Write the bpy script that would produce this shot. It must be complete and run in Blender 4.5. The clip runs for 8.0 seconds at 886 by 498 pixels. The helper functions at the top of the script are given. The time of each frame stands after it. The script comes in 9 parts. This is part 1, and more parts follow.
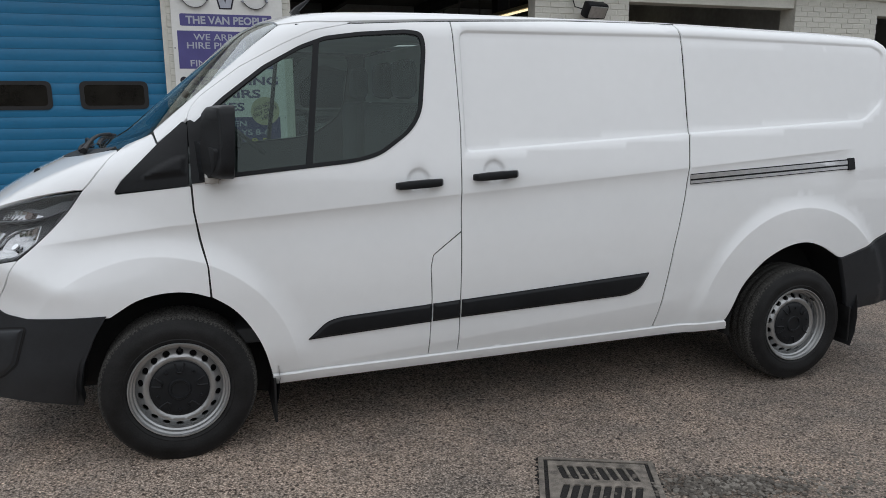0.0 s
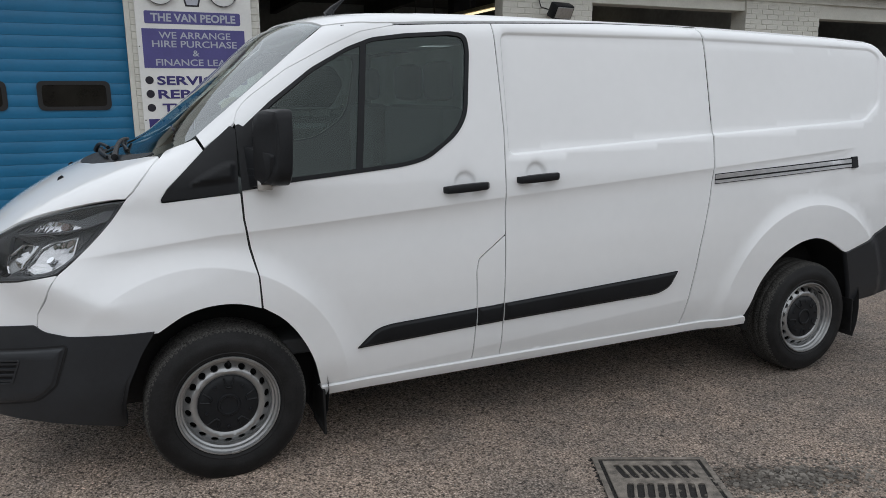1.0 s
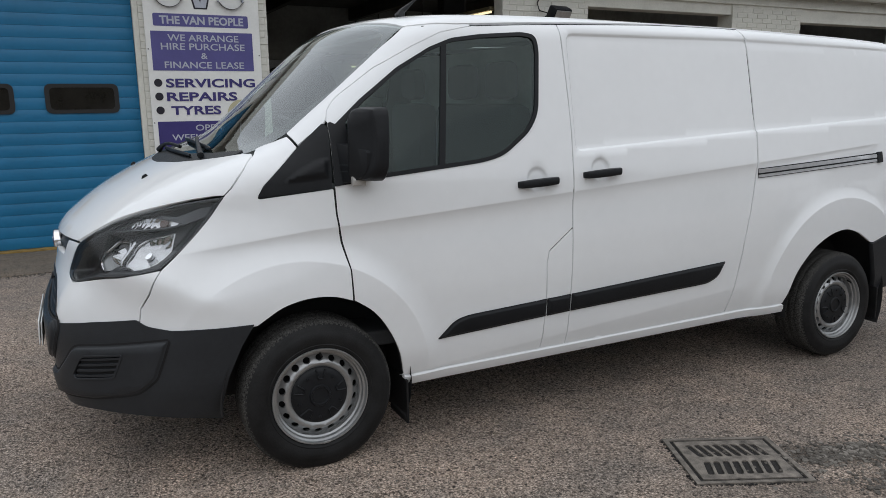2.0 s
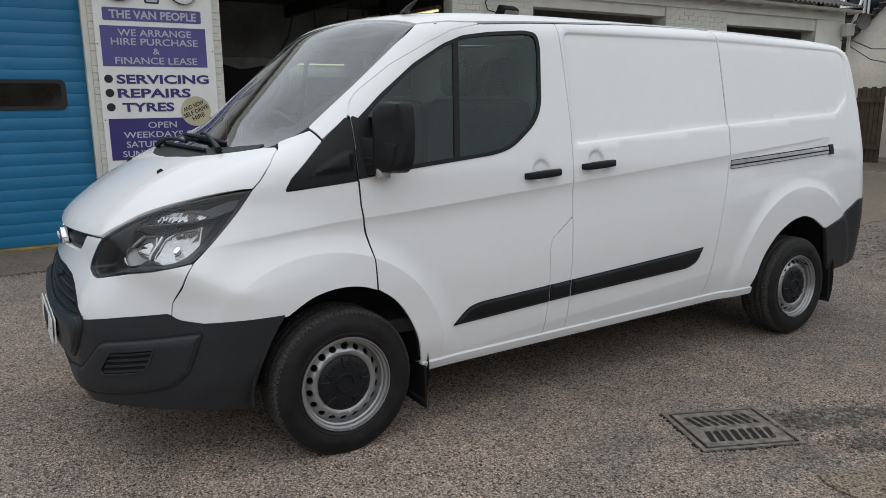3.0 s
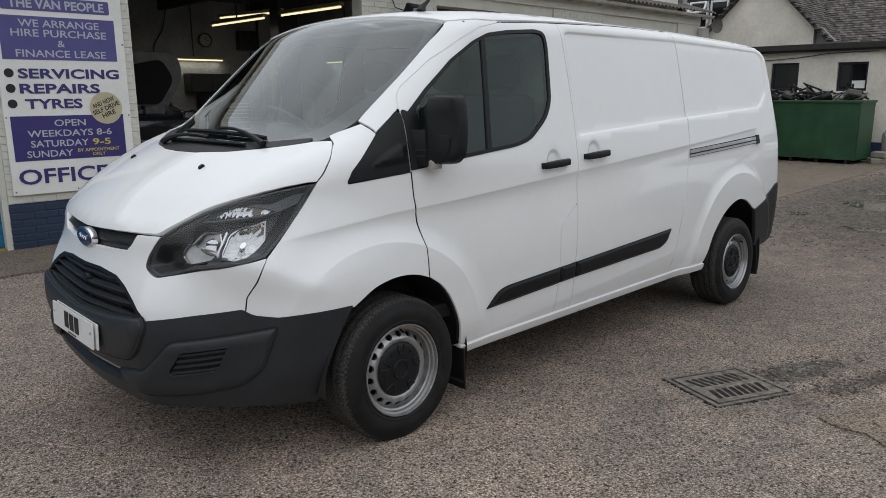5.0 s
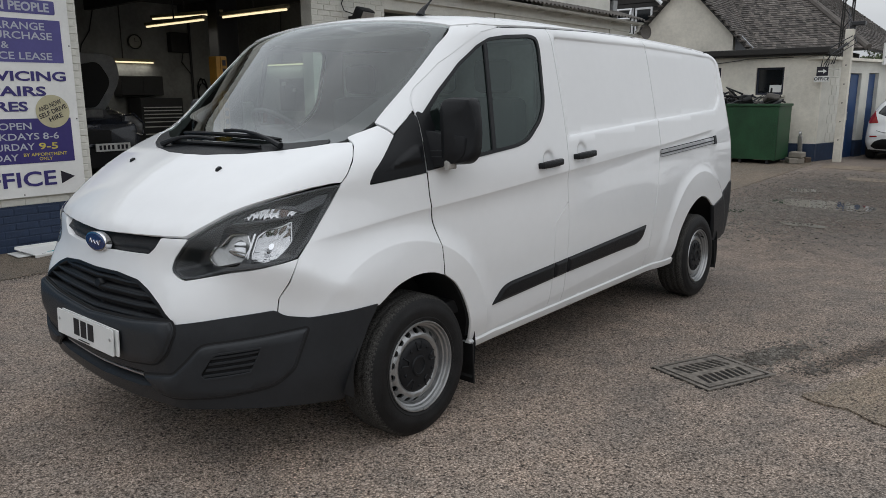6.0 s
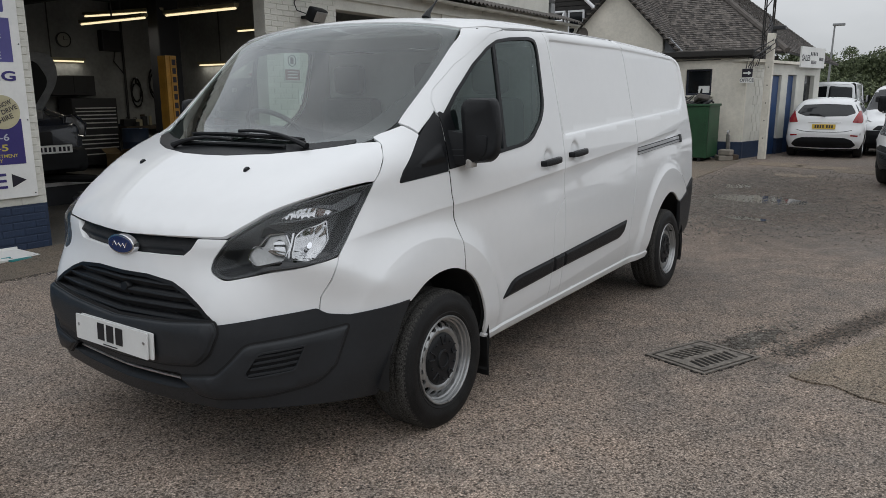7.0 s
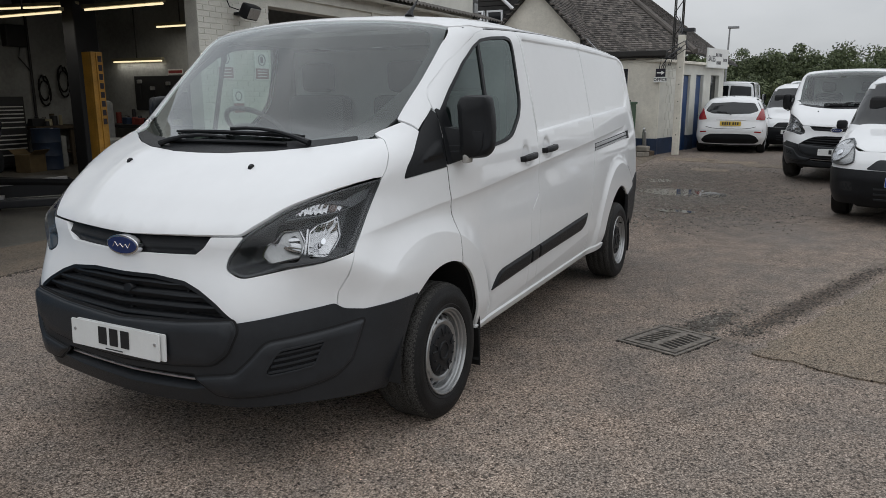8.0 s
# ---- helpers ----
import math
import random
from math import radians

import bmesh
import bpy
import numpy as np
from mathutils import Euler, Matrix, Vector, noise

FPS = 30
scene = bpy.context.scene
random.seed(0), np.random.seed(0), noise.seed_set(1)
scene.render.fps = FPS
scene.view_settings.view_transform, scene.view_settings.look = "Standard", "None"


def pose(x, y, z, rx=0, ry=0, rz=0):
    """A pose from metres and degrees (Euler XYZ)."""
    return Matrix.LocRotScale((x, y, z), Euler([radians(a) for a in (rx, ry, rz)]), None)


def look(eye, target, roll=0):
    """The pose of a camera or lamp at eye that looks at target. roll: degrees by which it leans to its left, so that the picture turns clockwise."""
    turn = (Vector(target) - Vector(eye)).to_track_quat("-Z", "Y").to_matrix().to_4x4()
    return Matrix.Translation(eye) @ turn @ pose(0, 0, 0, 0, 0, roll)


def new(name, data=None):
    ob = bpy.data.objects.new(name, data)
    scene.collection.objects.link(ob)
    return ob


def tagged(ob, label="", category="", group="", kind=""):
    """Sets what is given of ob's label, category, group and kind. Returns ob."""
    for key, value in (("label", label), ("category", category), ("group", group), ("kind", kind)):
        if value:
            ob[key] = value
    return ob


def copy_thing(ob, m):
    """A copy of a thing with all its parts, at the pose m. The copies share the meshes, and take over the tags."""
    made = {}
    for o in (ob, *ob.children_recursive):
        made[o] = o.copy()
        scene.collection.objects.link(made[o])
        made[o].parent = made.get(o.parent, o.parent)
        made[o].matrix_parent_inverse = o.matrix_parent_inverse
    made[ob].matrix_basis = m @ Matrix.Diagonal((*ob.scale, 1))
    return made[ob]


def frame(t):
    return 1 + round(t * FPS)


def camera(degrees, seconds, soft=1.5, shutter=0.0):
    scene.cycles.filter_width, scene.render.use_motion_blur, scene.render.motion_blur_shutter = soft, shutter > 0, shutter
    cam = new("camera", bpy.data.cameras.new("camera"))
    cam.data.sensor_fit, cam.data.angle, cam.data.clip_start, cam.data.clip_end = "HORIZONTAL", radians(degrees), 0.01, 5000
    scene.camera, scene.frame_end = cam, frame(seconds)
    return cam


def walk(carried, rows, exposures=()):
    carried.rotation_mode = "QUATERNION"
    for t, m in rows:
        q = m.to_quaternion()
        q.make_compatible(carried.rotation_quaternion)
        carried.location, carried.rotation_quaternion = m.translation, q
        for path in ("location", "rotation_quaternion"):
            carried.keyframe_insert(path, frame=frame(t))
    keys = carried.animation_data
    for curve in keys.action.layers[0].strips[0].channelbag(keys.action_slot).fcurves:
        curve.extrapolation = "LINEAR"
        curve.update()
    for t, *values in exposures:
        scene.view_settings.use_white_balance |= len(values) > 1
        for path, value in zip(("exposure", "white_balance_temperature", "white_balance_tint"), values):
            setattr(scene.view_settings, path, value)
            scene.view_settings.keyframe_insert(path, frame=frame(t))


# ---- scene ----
# the yard falls a little towards the workshop: LEVEL takes the parked van's own axes into the upright world
LEVEL = pose(0, 0, 0, -2.436, 0.824, 0)
cam = camera(62.8, 8.0, soft=0.65)
PATH = [
    (0, (0.143, -4.116, 1.43), (0.761, -2.241, 1.107), -0.2),
    (0.5, (-0.109, -4.014, 1.448), (0.587, -2.168, 1.119), -0.4),
    (1, (-0.324, -3.897, 1.453), (0.464, -2.089, 1.125), -0.5),
    (1.5, (-0.585, -3.83, 1.444), (0.235, -2.034, 1.124), -0.7),
    (3, (-1.241, -3.704, 1.417), (-0.189, -2.035, 1.09), -1.0),
    (3.5, (-1.457, -3.628, 1.426), (-0.305, -2.027, 1.101), -1.2),
    (4, (-1.653, -3.582, 1.429), (-0.395, -2.063, 1.098), -1.4),
    (4.5, (-1.825, -3.439, 1.42), (-0.52, -1.962, 1.081), -1.4),
    (6, (-2.337, -3.079, 1.414), (-0.836, -1.801, 1.077), -1.6),
    (6.5, (-2.508, -2.92, 1.424), (-0.945, -1.72, 1.087), -1.7),
    (7, (-2.673, -2.791, 1.424), (-1.052, -1.671, 1.082), -1.8),
    (7.5, (-2.829, -2.662, 1.436), (-1.136, -1.657, 1.088), -1.9),
    (8, (-2.949, -2.49, 1.427), (-1.206, -1.574, 1.074), -2.0),
]
walk(cam, [(t, LEVEL @ look(eye, target, roll)) for t, eye, target, roll in PATH], exposures=[(0.0, -0.11, 6280, 9), (4.5, -0.15, 6350, 9), (8.0, -0.29, 6390, 9)])

# ---- light: a bright overcast sky ----
world = bpy.data.worlds.new("overcast")
scene.world = world
world.use_nodes = True
wn, wl = world.node_tree.nodes, world.node_tree.links
wn.clear()
w_out, w_bg = wn.new("ShaderNodeOutputWorld"), wn.new("ShaderNodeBackground")
w_sky = wn.new("ShaderNodeTexSky")
w_sky.sky_type, w_sky.sun_disc = "NISHITA", False
w_sky.sun_elevation, w_sky.sun_rotation = radians(50), radians(200)
w_co, w_map, w_noise, w_ramp, w_mix = (wn.new(k) for k in ("ShaderNodeTexCoord", "ShaderNodeMapping", "ShaderNodeTexNoise", "ShaderNodeValToRGB", "ShaderNodeMix"))
w_map.inputs["Scale"].default_value = (1.0, 1.0, 2.6)
w_noise.inputs["Scale"].default_value, w_noise.inputs["Detail"].default_value = 2.4, 6.0
w_ramp.color_ramp.elements[0].position, w_ramp.color_ramp.elements[0].color = 0.32, (6.0, 6.2, 6.45, 1)
w_ramp.color_ramp.elements[1].position, w_ramp.color_ramp.elements[1].color = 0.70, (8.5, 8.6, 8.8, 1)
w_mix.data_type = "RGBA"
w_mix.inputs["Factor"].default_value = 0.93
wl.new(w_co.outputs["Generated"], w_map.inputs["Vector"])
wl.new(w_map.outputs["Vector"], w_noise.inputs["Vector"])
wl.new(w_noise.outputs["Fac"], w_ramp.inputs["Fac"])
wl.new(w_sky.outputs["Color"], w_mix.inputs["A"])
wl.new(w_ramp.outputs["Color"], w_mix.inputs["B"])
# an overcast sky is about twice as bright overhead as at the horizon
w_sep, w_up, w_rise, w_grade = (wn.new(k) for k in ("ShaderNodeSeparateXYZ", "ShaderNodeMath", "ShaderNodeMath", "ShaderNodeVectorMath"))
w_up.operation, w_rise.operation, w_grade.operation = "MAXIMUM", "MULTIPLY_ADD", "SCALE"
w_up.inputs[1].default_value, w_rise.inputs[1].default_value, w_rise.inputs[2].default_value = 0.0, 1.0, 0.86
wl.new(w_co.outputs["Generated"], w_sep.inputs["Vector"])
wl.new(w_sep.outputs["Z"], w_up.inputs[0])
wl.new(w_up.outputs[0], w_rise.inputs[0])
wl.new(w_mix.outputs["Result"], w_grade.inputs[0])
wl.new(w_rise.outputs[0], w_grade.inputs["Scale"])
wl.new(w_grade.outputs["Vector"], w_bg.inputs["Color"])
w_bg.inputs["Strength"].default_value = 0.1
wl.new(w_bg.outputs["Background"], w_out.inputs["Surface"])

sun = new("sun", bpy.data.lights.new("sun", "SUN"))
sun.data.energy, sun.data.angle, sun.data.color = 0.5, radians(120), (1.0, 0.97, 0.93)
sun.matrix_world = look((-2, -4.5, 14), (0, 0, 0))


# ======================= materials =======================
def material(name, colour, rough=0.5, metal=0.0, vary=0.0, scale=6.0, bump=0.0, bump_scale=60.0, tint=None, coat=0.0, spots=0.0, random_piece=0.0, detail=6.0, gloss=0.5):
    """A procedural surface: colour with two scales of variation, roughness variation and fine relief."""
    m = bpy.data.materials.new(name)
    m.use_nodes = True
    nt = m.node_tree
    bsdf = nt.nodes["Principled BSDF"]
    bsdf.inputs["Base Color"].default_value = (*colour, 1)
    bsdf.inputs["Roughness"].default_value = rough
    bsdf.inputs["Metallic"].default_value = metal
    bsdf.inputs["Coat Weight"].default_value = coat
    bsdf.inputs["Coat Roughness"].default_value = 0.03
    bsdf.inputs["Specular IOR Level"].default_value = gloss
    co = nt.nodes.new("ShaderNodeTexCoord")
    if vary or random_piece:
        big, small = nt.nodes.new("ShaderNodeTexNoise"), nt.nodes.new("ShaderNodeTexNoise")
        big.inputs["Scale"].default_value, big.inputs["Detail"].default_value = scale, detail
        small.inputs["Scale"].default_value, small.inputs["Detail"].default_value = scale * 11, 4
        for n in (big, small):
            nt.links.new(co.outputs["Object"], n.inputs["Vector"])
        both = nt.nodes.new("ShaderNodeMath")
        both.operation = "MULTIPLY_ADD"
        both.inputs[1].default_value = 0.45
        nt.links.new(small.outputs["Fac"], both.inputs[0])
        nt.links.new(big.outputs["Fac"], both.inputs[2])
        last = both.outputs[0]
        if random_piece:
            info = nt.nodes.new("ShaderNodeObjectInfo")
            add = nt.nodes.new("ShaderNodeMath")
            add.operation = "MULTIPLY_ADD"
            add.inputs[1].default_value = random_piece
            nt.links.new(info.outputs["Random"], add.inputs[0])
            nt.links.new(last, add.inputs[2])
            last = add.outputs[0]
        ramp = nt.nodes.new("ShaderNodeValToRGB")
        other = tint or tuple(c * (1 - vary) for c in colour)
        ramp.color_ramp.elements[0].position, ramp.color_ramp.elements[0].color = 0.50, (*other, 1)
        ramp.color_ramp.elements[1].position, ramp.color_ramp.elements[1].color = 0.95 + random_piece * 0.6, (*[min(1, c * (1 + vary * 0.4)) for c in colour], 1)
        nt.links.new(last, ramp.inputs["Fac"])
        nt.links.new(ramp.outputs["Color"], bsdf.inputs["Base Color"])
        rr = nt.nodes.new("ShaderNodeMapRange")
        rr.inputs["To Min"].default_value, rr.inputs["To Max"].default_value = max(0, rough - 0.08), min(1, rough + 0.08)
        nt.links.new(big.outputs["Fac"], rr.inputs["Value"])
        nt.links.new(rr.outputs["Result"], bsdf.inputs["Roughness"])
    if bump:
        fine, b = nt.nodes.new("ShaderNodeTexNoise"), nt.nodes.new("ShaderNodeBump")
        fine.inputs["Scale"].default_value, fine.inputs["Detail"].default_value = bump_scale, 5
        b.inputs["Strength"].default_value, b.inputs["Distance"].default_value = bump, 0.01
        nt.links.new(co.outputs["Object"], fine.inputs["Vector"])
        nt.links.new(fine.outputs["Fac"], b.inputs["Height"])
        nt.links.new(b.outputs["Normal"], bsdf.inputs["Normal"])
    return m


def glow(name, colour, strength):
    m = material(name, (0.8, 0.8, 0.8), 0.4)
    b = m.node_tree.nodes["Principled BSDF"]
    b.inputs["Emission Color"].default_value = (*colour, 1)
    b.inputs["Emission Strength"].default_value = strength
    return m


def glass(name, tint, rough=0.0, facing=0.08, slope=4.0, sheen=(0.93, 0.96, 0.97)):
    """A thin pane: part straight through, tinted, with a glossy face that grows stronger at a slant."""
    m = bpy.data.materials.new(name)
    m.use_nodes = True
    nt = m.node_tree
    nt.nodes.clear()
    out, mix, gl, tr, lw, power, grow = (nt.nodes.new(k) for k in ("ShaderNodeOutputMaterial", "ShaderNodeMixShader", "ShaderNodeBsdfGlossy", "ShaderNodeBsdfTransparent", "ShaderNodeLayerWeight", "ShaderNodeMath", "ShaderNodeMath"))
    tr.inputs["Color"].default_value = (*tint, 1)
    gl.inputs["Roughness"].default_value = rough
    gl.inputs["Color"].default_value = (*sheen, 1)
    lw.inputs["Blend"].default_value = 0.5
    power.operation, grow.operation = "POWER", "MULTIPLY_ADD"
    power.inputs[1].default_value = slope
    grow.inputs[1].default_value, grow.inputs[2].default_value = 1 - facing, facing
    nt.links.new(lw.outputs["Facing"], power.inputs[0])
    nt.links.new(power.outputs[0], grow.inputs[0])
    nt.links.new(grow.outputs[0], mix.inputs["Fac"])
    nt.links.new(tr.outputs["BSDF"], mix.inputs[1])
    nt.links.new(gl.outputs["BSDF"], mix.inputs[2])
    nt.links.new(mix.outputs["Shader"], out.inputs["Surface"])
    return m


WHITE_PAINT = material("white_van_paint", (0.80, 0.81, 0.82), 0.75, vary=0.03, scale=1.5, coat=1.0, gloss=0.1)
WHITE_PAINT.node_tree.nodes["Principled BSDF"].inputs["Coat IOR"].default_value = 1.5
WHITE_PAINT.node_tree.nodes["Principled BSDF"].inputs["Coat Roughness"].default_value = 0.004
BLACK_PLASTIC = material("grained_black_plastic", (0.0115, 0.0125, 0.0145), 0.42, vary=0.25, scale=5, bump=0.12, bump_scale=500, gloss=0.22)
GREY_PLASTIC = material("dark_grey_bumper_plastic", (0.0245, 0.027, 0.031), 0.40, vary=0.2, scale=4, bump=0.15, bump_scale=420, gloss=0.3)
# grey of the strips that stand in for shade in the panel gaps
SEAM_GREY = material("grey_door_seal", (0.075, 0.075, 0.078), 0.7, vary=0.15, scale=8)
LINER = material("black_underbody", (0.016, 0.016, 0.017), 0.85, vary=0.3)
DUSTY = material("dusty_tyre_tread", (0.072, 0.070, 0.066), 0.9, vary=0.95, scale=150, bump=0.3, bump_scale=260, gloss=0.15)
RUBBER = material("tyre_rubber", (0.0145, 0.0145, 0.015), 0.58, vary=0.5, scale=12, bump=0.15, bump_scale=200, gloss=0.22)
STEEL = material("silver_wheel_paint", (0.38, 0.385, 0.388), 0.33, metal=0.75, vary=0.15, scale=9)
CHROME = material("chrome", (0.8, 0.8, 0.82), 0.12, metal=1.0)
ALUMINIUM = material("rail_aluminium", (0.58, 0.58, 0.59), 0.38, metal=0.9, vary=0.2, scale=20)
DARK_GLASS = glass("tinted_window_glass", (0.45, 0.56, 0.52), 0.0, 0.05, sheen=(0.84, 0.95, 0.92))
CLEAR_GLASS = glass("windscreen_glass", (0.80, 0.88, 0.85), 0.0, 0.060, 3.4)
LENS = glass("lamp_lens", (0.94, 0.95, 0.96), 0.0, 0.03, 8.0)
WALL_WHITE = material("white_painted_brick", (0.68, 0.67, 0.61), 0.75, vary=0.16, scale=3, bump=0.3, bump_scale=45, random_piece=0.12)
RENDER_CREAM = material("cream_rough_render", (0.76, 0.72, 0.63), 0.85, vary=0.22, scale=1.2, bump=0.5, bump_scale=35)
NAVY = material("navy_wall_paint", (0.022, 0.040, 0.085), 0.55, vary=0.35, scale=4, bump=0.3, bump_scale=50)
DOOR_BLUE = material("blue_door_paint", (0.014, 0.165, 0.335), 0.42, vary=0.14, scale=2, bump=0.05, bump_scale=30)
# near-black for grooves and vent whose shade is put into the colour
BLACK_GAP = material("dark_void", (0.01, 0.01, 0.011), 0.9, vary=0.2)
CONCRETE = material("worn_concrete", (0.30, 0.27, 0.23), 0.88, vary=0.3, scale=1.5, bump=0.3, bump_scale=40)


from mathutils import geometry


# ======================= the van's shape =======================
def curve(points, soft):
    """A smooth curve through a few (a, b) pairs."""
    p = np.array(points, float)
    a = np.arange(p[0, 0] - 0.3, p[-1, 0] + 0.3, 0.004)
    lo = (p[1, 1] - p[0, 1]) / (p[1, 0] - p[0, 0])
    hi = (p[-1, 1] - p[-2, 1]) / (p[-1, 0] - p[-2, 0])
    b = np.interp(a, p[:, 0], p[:, 1])
    b = np.where(a < p[0, 0], p[0, 1] + lo * (a - p[0, 0]), b)
    b = np.where(a > p[-1, 0], p[-1, 1] + hi * (a - p[-1, 0]), b)
    n = max(1, int(3 * soft / 0.004))
    k = np.exp(-0.5 * (np.arange(-n, n + 1) * 0.004 / soft) ** 2)
    b = np.convolve(np.pad(b, n, mode="reflect", reflect_type="odd"), k / k.sum(), "valid")
    return lambda v: np.interp(v, a, b)


NOSE = curve([(0.20, -0.86), (0.27, -0.955), (0.40, -1.003), (0.62, -1.014), (0.78, -0.985), (0.87, -0.96), (0.99, -0.945), (1.03, -0.90), (1.12, -0.79),
              (1.20, -0.66), (1.28, -0.50), (1.345, -0.32), (1.40, -0.215), (1.60, 0.01), (1.80, 0.235), (1.90, 0.345), (2.0, 0.47), (2.1, 0.8)], 0.022)
FLANK = curve([(0.25, 0.855), (0.32, 0.893), (0.45, 0.925), (0.60, 0.942), (0.75, 0.957), (0.92, 0.962), (1.00, 0.961), (1.10, 0.960), (1.22, 0.954), (1.32, 0.938), (1.5, 0.908), (1.7, 0.872), (1.86, 0.842), (2.0, 0.80)], 0.03)
ROOF = curve([(-0.4, 1.87), (0.3, 1.945), (0.7, 1.98), (1.2, 1.998), (2.5, 2.006), (3.6, 1.99), (4.4, 1.955)], 0.15)
TAIL = curve([(0.2, 4.22), (0.42, 4.30), (0.62, 4.31), (0.9, 4.295), (1.3, 4.275), (1.9, 4.20)], 0.03)
SPREAD = curve([(0.2, 1.5), (0.66, 1.45), (0.78, 0.95), (0.95, 0.45), (1.18, 0.2), (1.35, 0.1), (1.9, 0.15)], 0.04)


def crease(x):
    """The height of the shoulder crease along the flank."""
    return 1.040 + 0.077 * np.maximum(x, 0) - 0.14 * np.maximum(-x, 0)


def smooth_max(a, b, k):
    h = np.maximum(k - np.abs(a - b), 0.0)
    return np.maximum(a, b) + h * h / (4 * k)


def step(a, lo, hi):
    t = np.clip((a - lo) / (hi - lo), 0, 1)
    return t * t * (3 - 2 * t)


def body(p):
    """How far the points p lie outside the van's skin, in metres, roughly."""
    x, y, z = p[:, 0], np.abs(p[:, 1]), p[:, 2]
    lean = (NOSE(z + 0.01) - NOSE(z - 0.01)) / 0.02
    out = np.maximum(y - 0.45, 0)
    bow = 0.28 * np.minimum(y, 0.45) ** 2 + 0.25 * out + SPREAD(z) * out ** 2
    far = np.maximum(y - 0.5, 0)
    low = 1 - step(z, 0.69, 0.93)
    bow = bow + low * (0.12 * np.minimum(y, 0.5) ** 2 + 0.30 * far + 2.0 * far ** 2 - bow)
    front = (NOSE(z) + bow - x) / np.sqrt(1 + lean * lean)
    high = step(z, 0.75, 1.15)
    ahead = np.maximum(0.45 - x, 0)
    narrow = (0.05 + 0.15 * high) * ahead ** 2 + 0.014 * np.maximum(x - 2.3, 0) ** 2
    fr, rr = np.hypot(x + 0.07, z - 0.335), np.hypot(x - 3.29, z - 0.345)
    flare = (0.020 * np.clip((0.680 - fr) / 0.098, 0, 1) ** 1.7 + 0.021 * np.clip((0.722 - rr) / 0.066, 0, 1) ** 1.5) * step(z, 0.25, 0.5)
    under = crease(x) - z
    deep = np.maximum(under, 0) / 0.075
    flare -= (0.0105 + 0.003 * (1 - step(x, 0.8, 1.6))) * 2.718 * deep * np.exp(-deep) * step(x, -0.66, -0.36) * (1 - step(x, 3.50, 3.68))
    flare -= 0.13 * np.maximum(0.3185 + 0.09 * x - z, 0) * step(x, 0.3, 0.5) * (1 - step(x, 2.45, 2.8))  # the lower edge tucks in
    side = y - FLANK(z) + narrow - flare
    top = z - ROOF(x) + 0.042 * (y / 0.8) ** 2
    back = x - TAIL(z) + 0.03 + 0.06 * y ** 2
    f = smooth_max(front, side, 0.16 - 0.05 * step(z, 0.50, 0.80))
    f = smooth_max(f, top, 0.10)
    return smooth_max(f, back, 0.2)


ROLL, MIDDLE = 0.0425, 0.0325  # the van stands level across the falling yard: its rise per metre of y, and its middle plane


def stand(p):
    """Points of the evenly built van as it stands across the slope."""
    y = p[:, 1] + 2 * MIDDLE * step(p[:, 1], -0.4, 0.5)
    return np.stack([p[:, 0], y, p[:, 2] + ROLL * np.maximum(y + 0.93, 0)], 1)


def settle(p):
    """How far the near half of the nose comes up when the van is stood."""
    return ROLL * np.maximum(0.93 - np.abs(p[:, 1]), 0)


skin = [body]  # the shape that panels are cut from


def meet(origin, way, reach):
    """Where rays from outside meet the skin."""
    lo, hi = np.zeros(len(origin)), np.full(len(origin), float(reach))
    for _ in range(26):
        mid = (lo + hi) / 2
        inside = skin[0](origin + way * mid[:, None]) < 0
        hi, lo = np.where(inside, mid, hi), np.where(inside, lo, mid)
    return origin + way * hi[:, None]


def outward(p):
    e = 0.003
    g = np.stack([skin[0](p + np.eye(3)[i] * e) - skin[0](p - np.eye(3)[i] * e) for i in range(3)], 1)
    return g / np.linalg.norm(g, axis=1)[:, None]
# == end of shape


def make_mesh(name, verts, faces, normals=None, smooth=True):
    me = bpy.data.meshes.new(name)
    me.from_pydata([tuple(v) for v in verts], [], [tuple(int(i) for i in f) for f in faces])
    me.polygons.foreach_set("use_smooth", [smooth] * len(me.polygons))
    if normals is not None:
        me.normals_split_custom_set_from_vertices([tuple(n) for n in normals])
    me.update()
    return me


def within(poly, q):
    """Which of the points q lie inside the outline."""
    x, y = q[:, 0], q[:, 1]
    r = np.zeros(len(q), bool)
    for (ax, ay), (bx, by) in zip(poly, np.roll(poly, -1, 0)):
        cross = (ay > y) != (by > y)
        with np.errstate(divide="ignore", invalid="ignore"):
            r ^= cross & (x < (bx - ax) * (y - ay) / (by - ay + 1e-12) + ax)
    return r


def rounded(points, radius=0.02, n=4):
    """An outline with its corners rounded; a point may carry a radius of its own."""
    out = []
    pts = [(np.array(p[:2], float), p[2] if len(p) > 2 else radius) for p in points]
    for i, (p, r) in enumerate(pts):
        a, b = pts[i - 1][0], pts[(i + 1) % len(pts)][0]
        la, lb = np.linalg.norm(a - p), np.linalg.norm(b - p)
        r = min(r, la * 0.49, lb * 0.49)
        if r < 1e-4:
            out.append(p)
            continue
        s, e = p + (a - p) / la * r, p + (b - p) / lb * r
        for k in range(n + 1):
            t = k / n
            out.append((1 - t) ** 2 * s + 2 * t * (1 - t) * p + t * t * e)
    return np.array(out)


def resample(poly, gap):
    out = []
    for a, b in zip(poly, np.roll(poly, -1, 0)):
        n = max(1, int(np.ceil(np.linalg.norm(b - a) / gap)))
        out += [a + (b - a) * k / n for k in range(n)]
    return np.array(out)


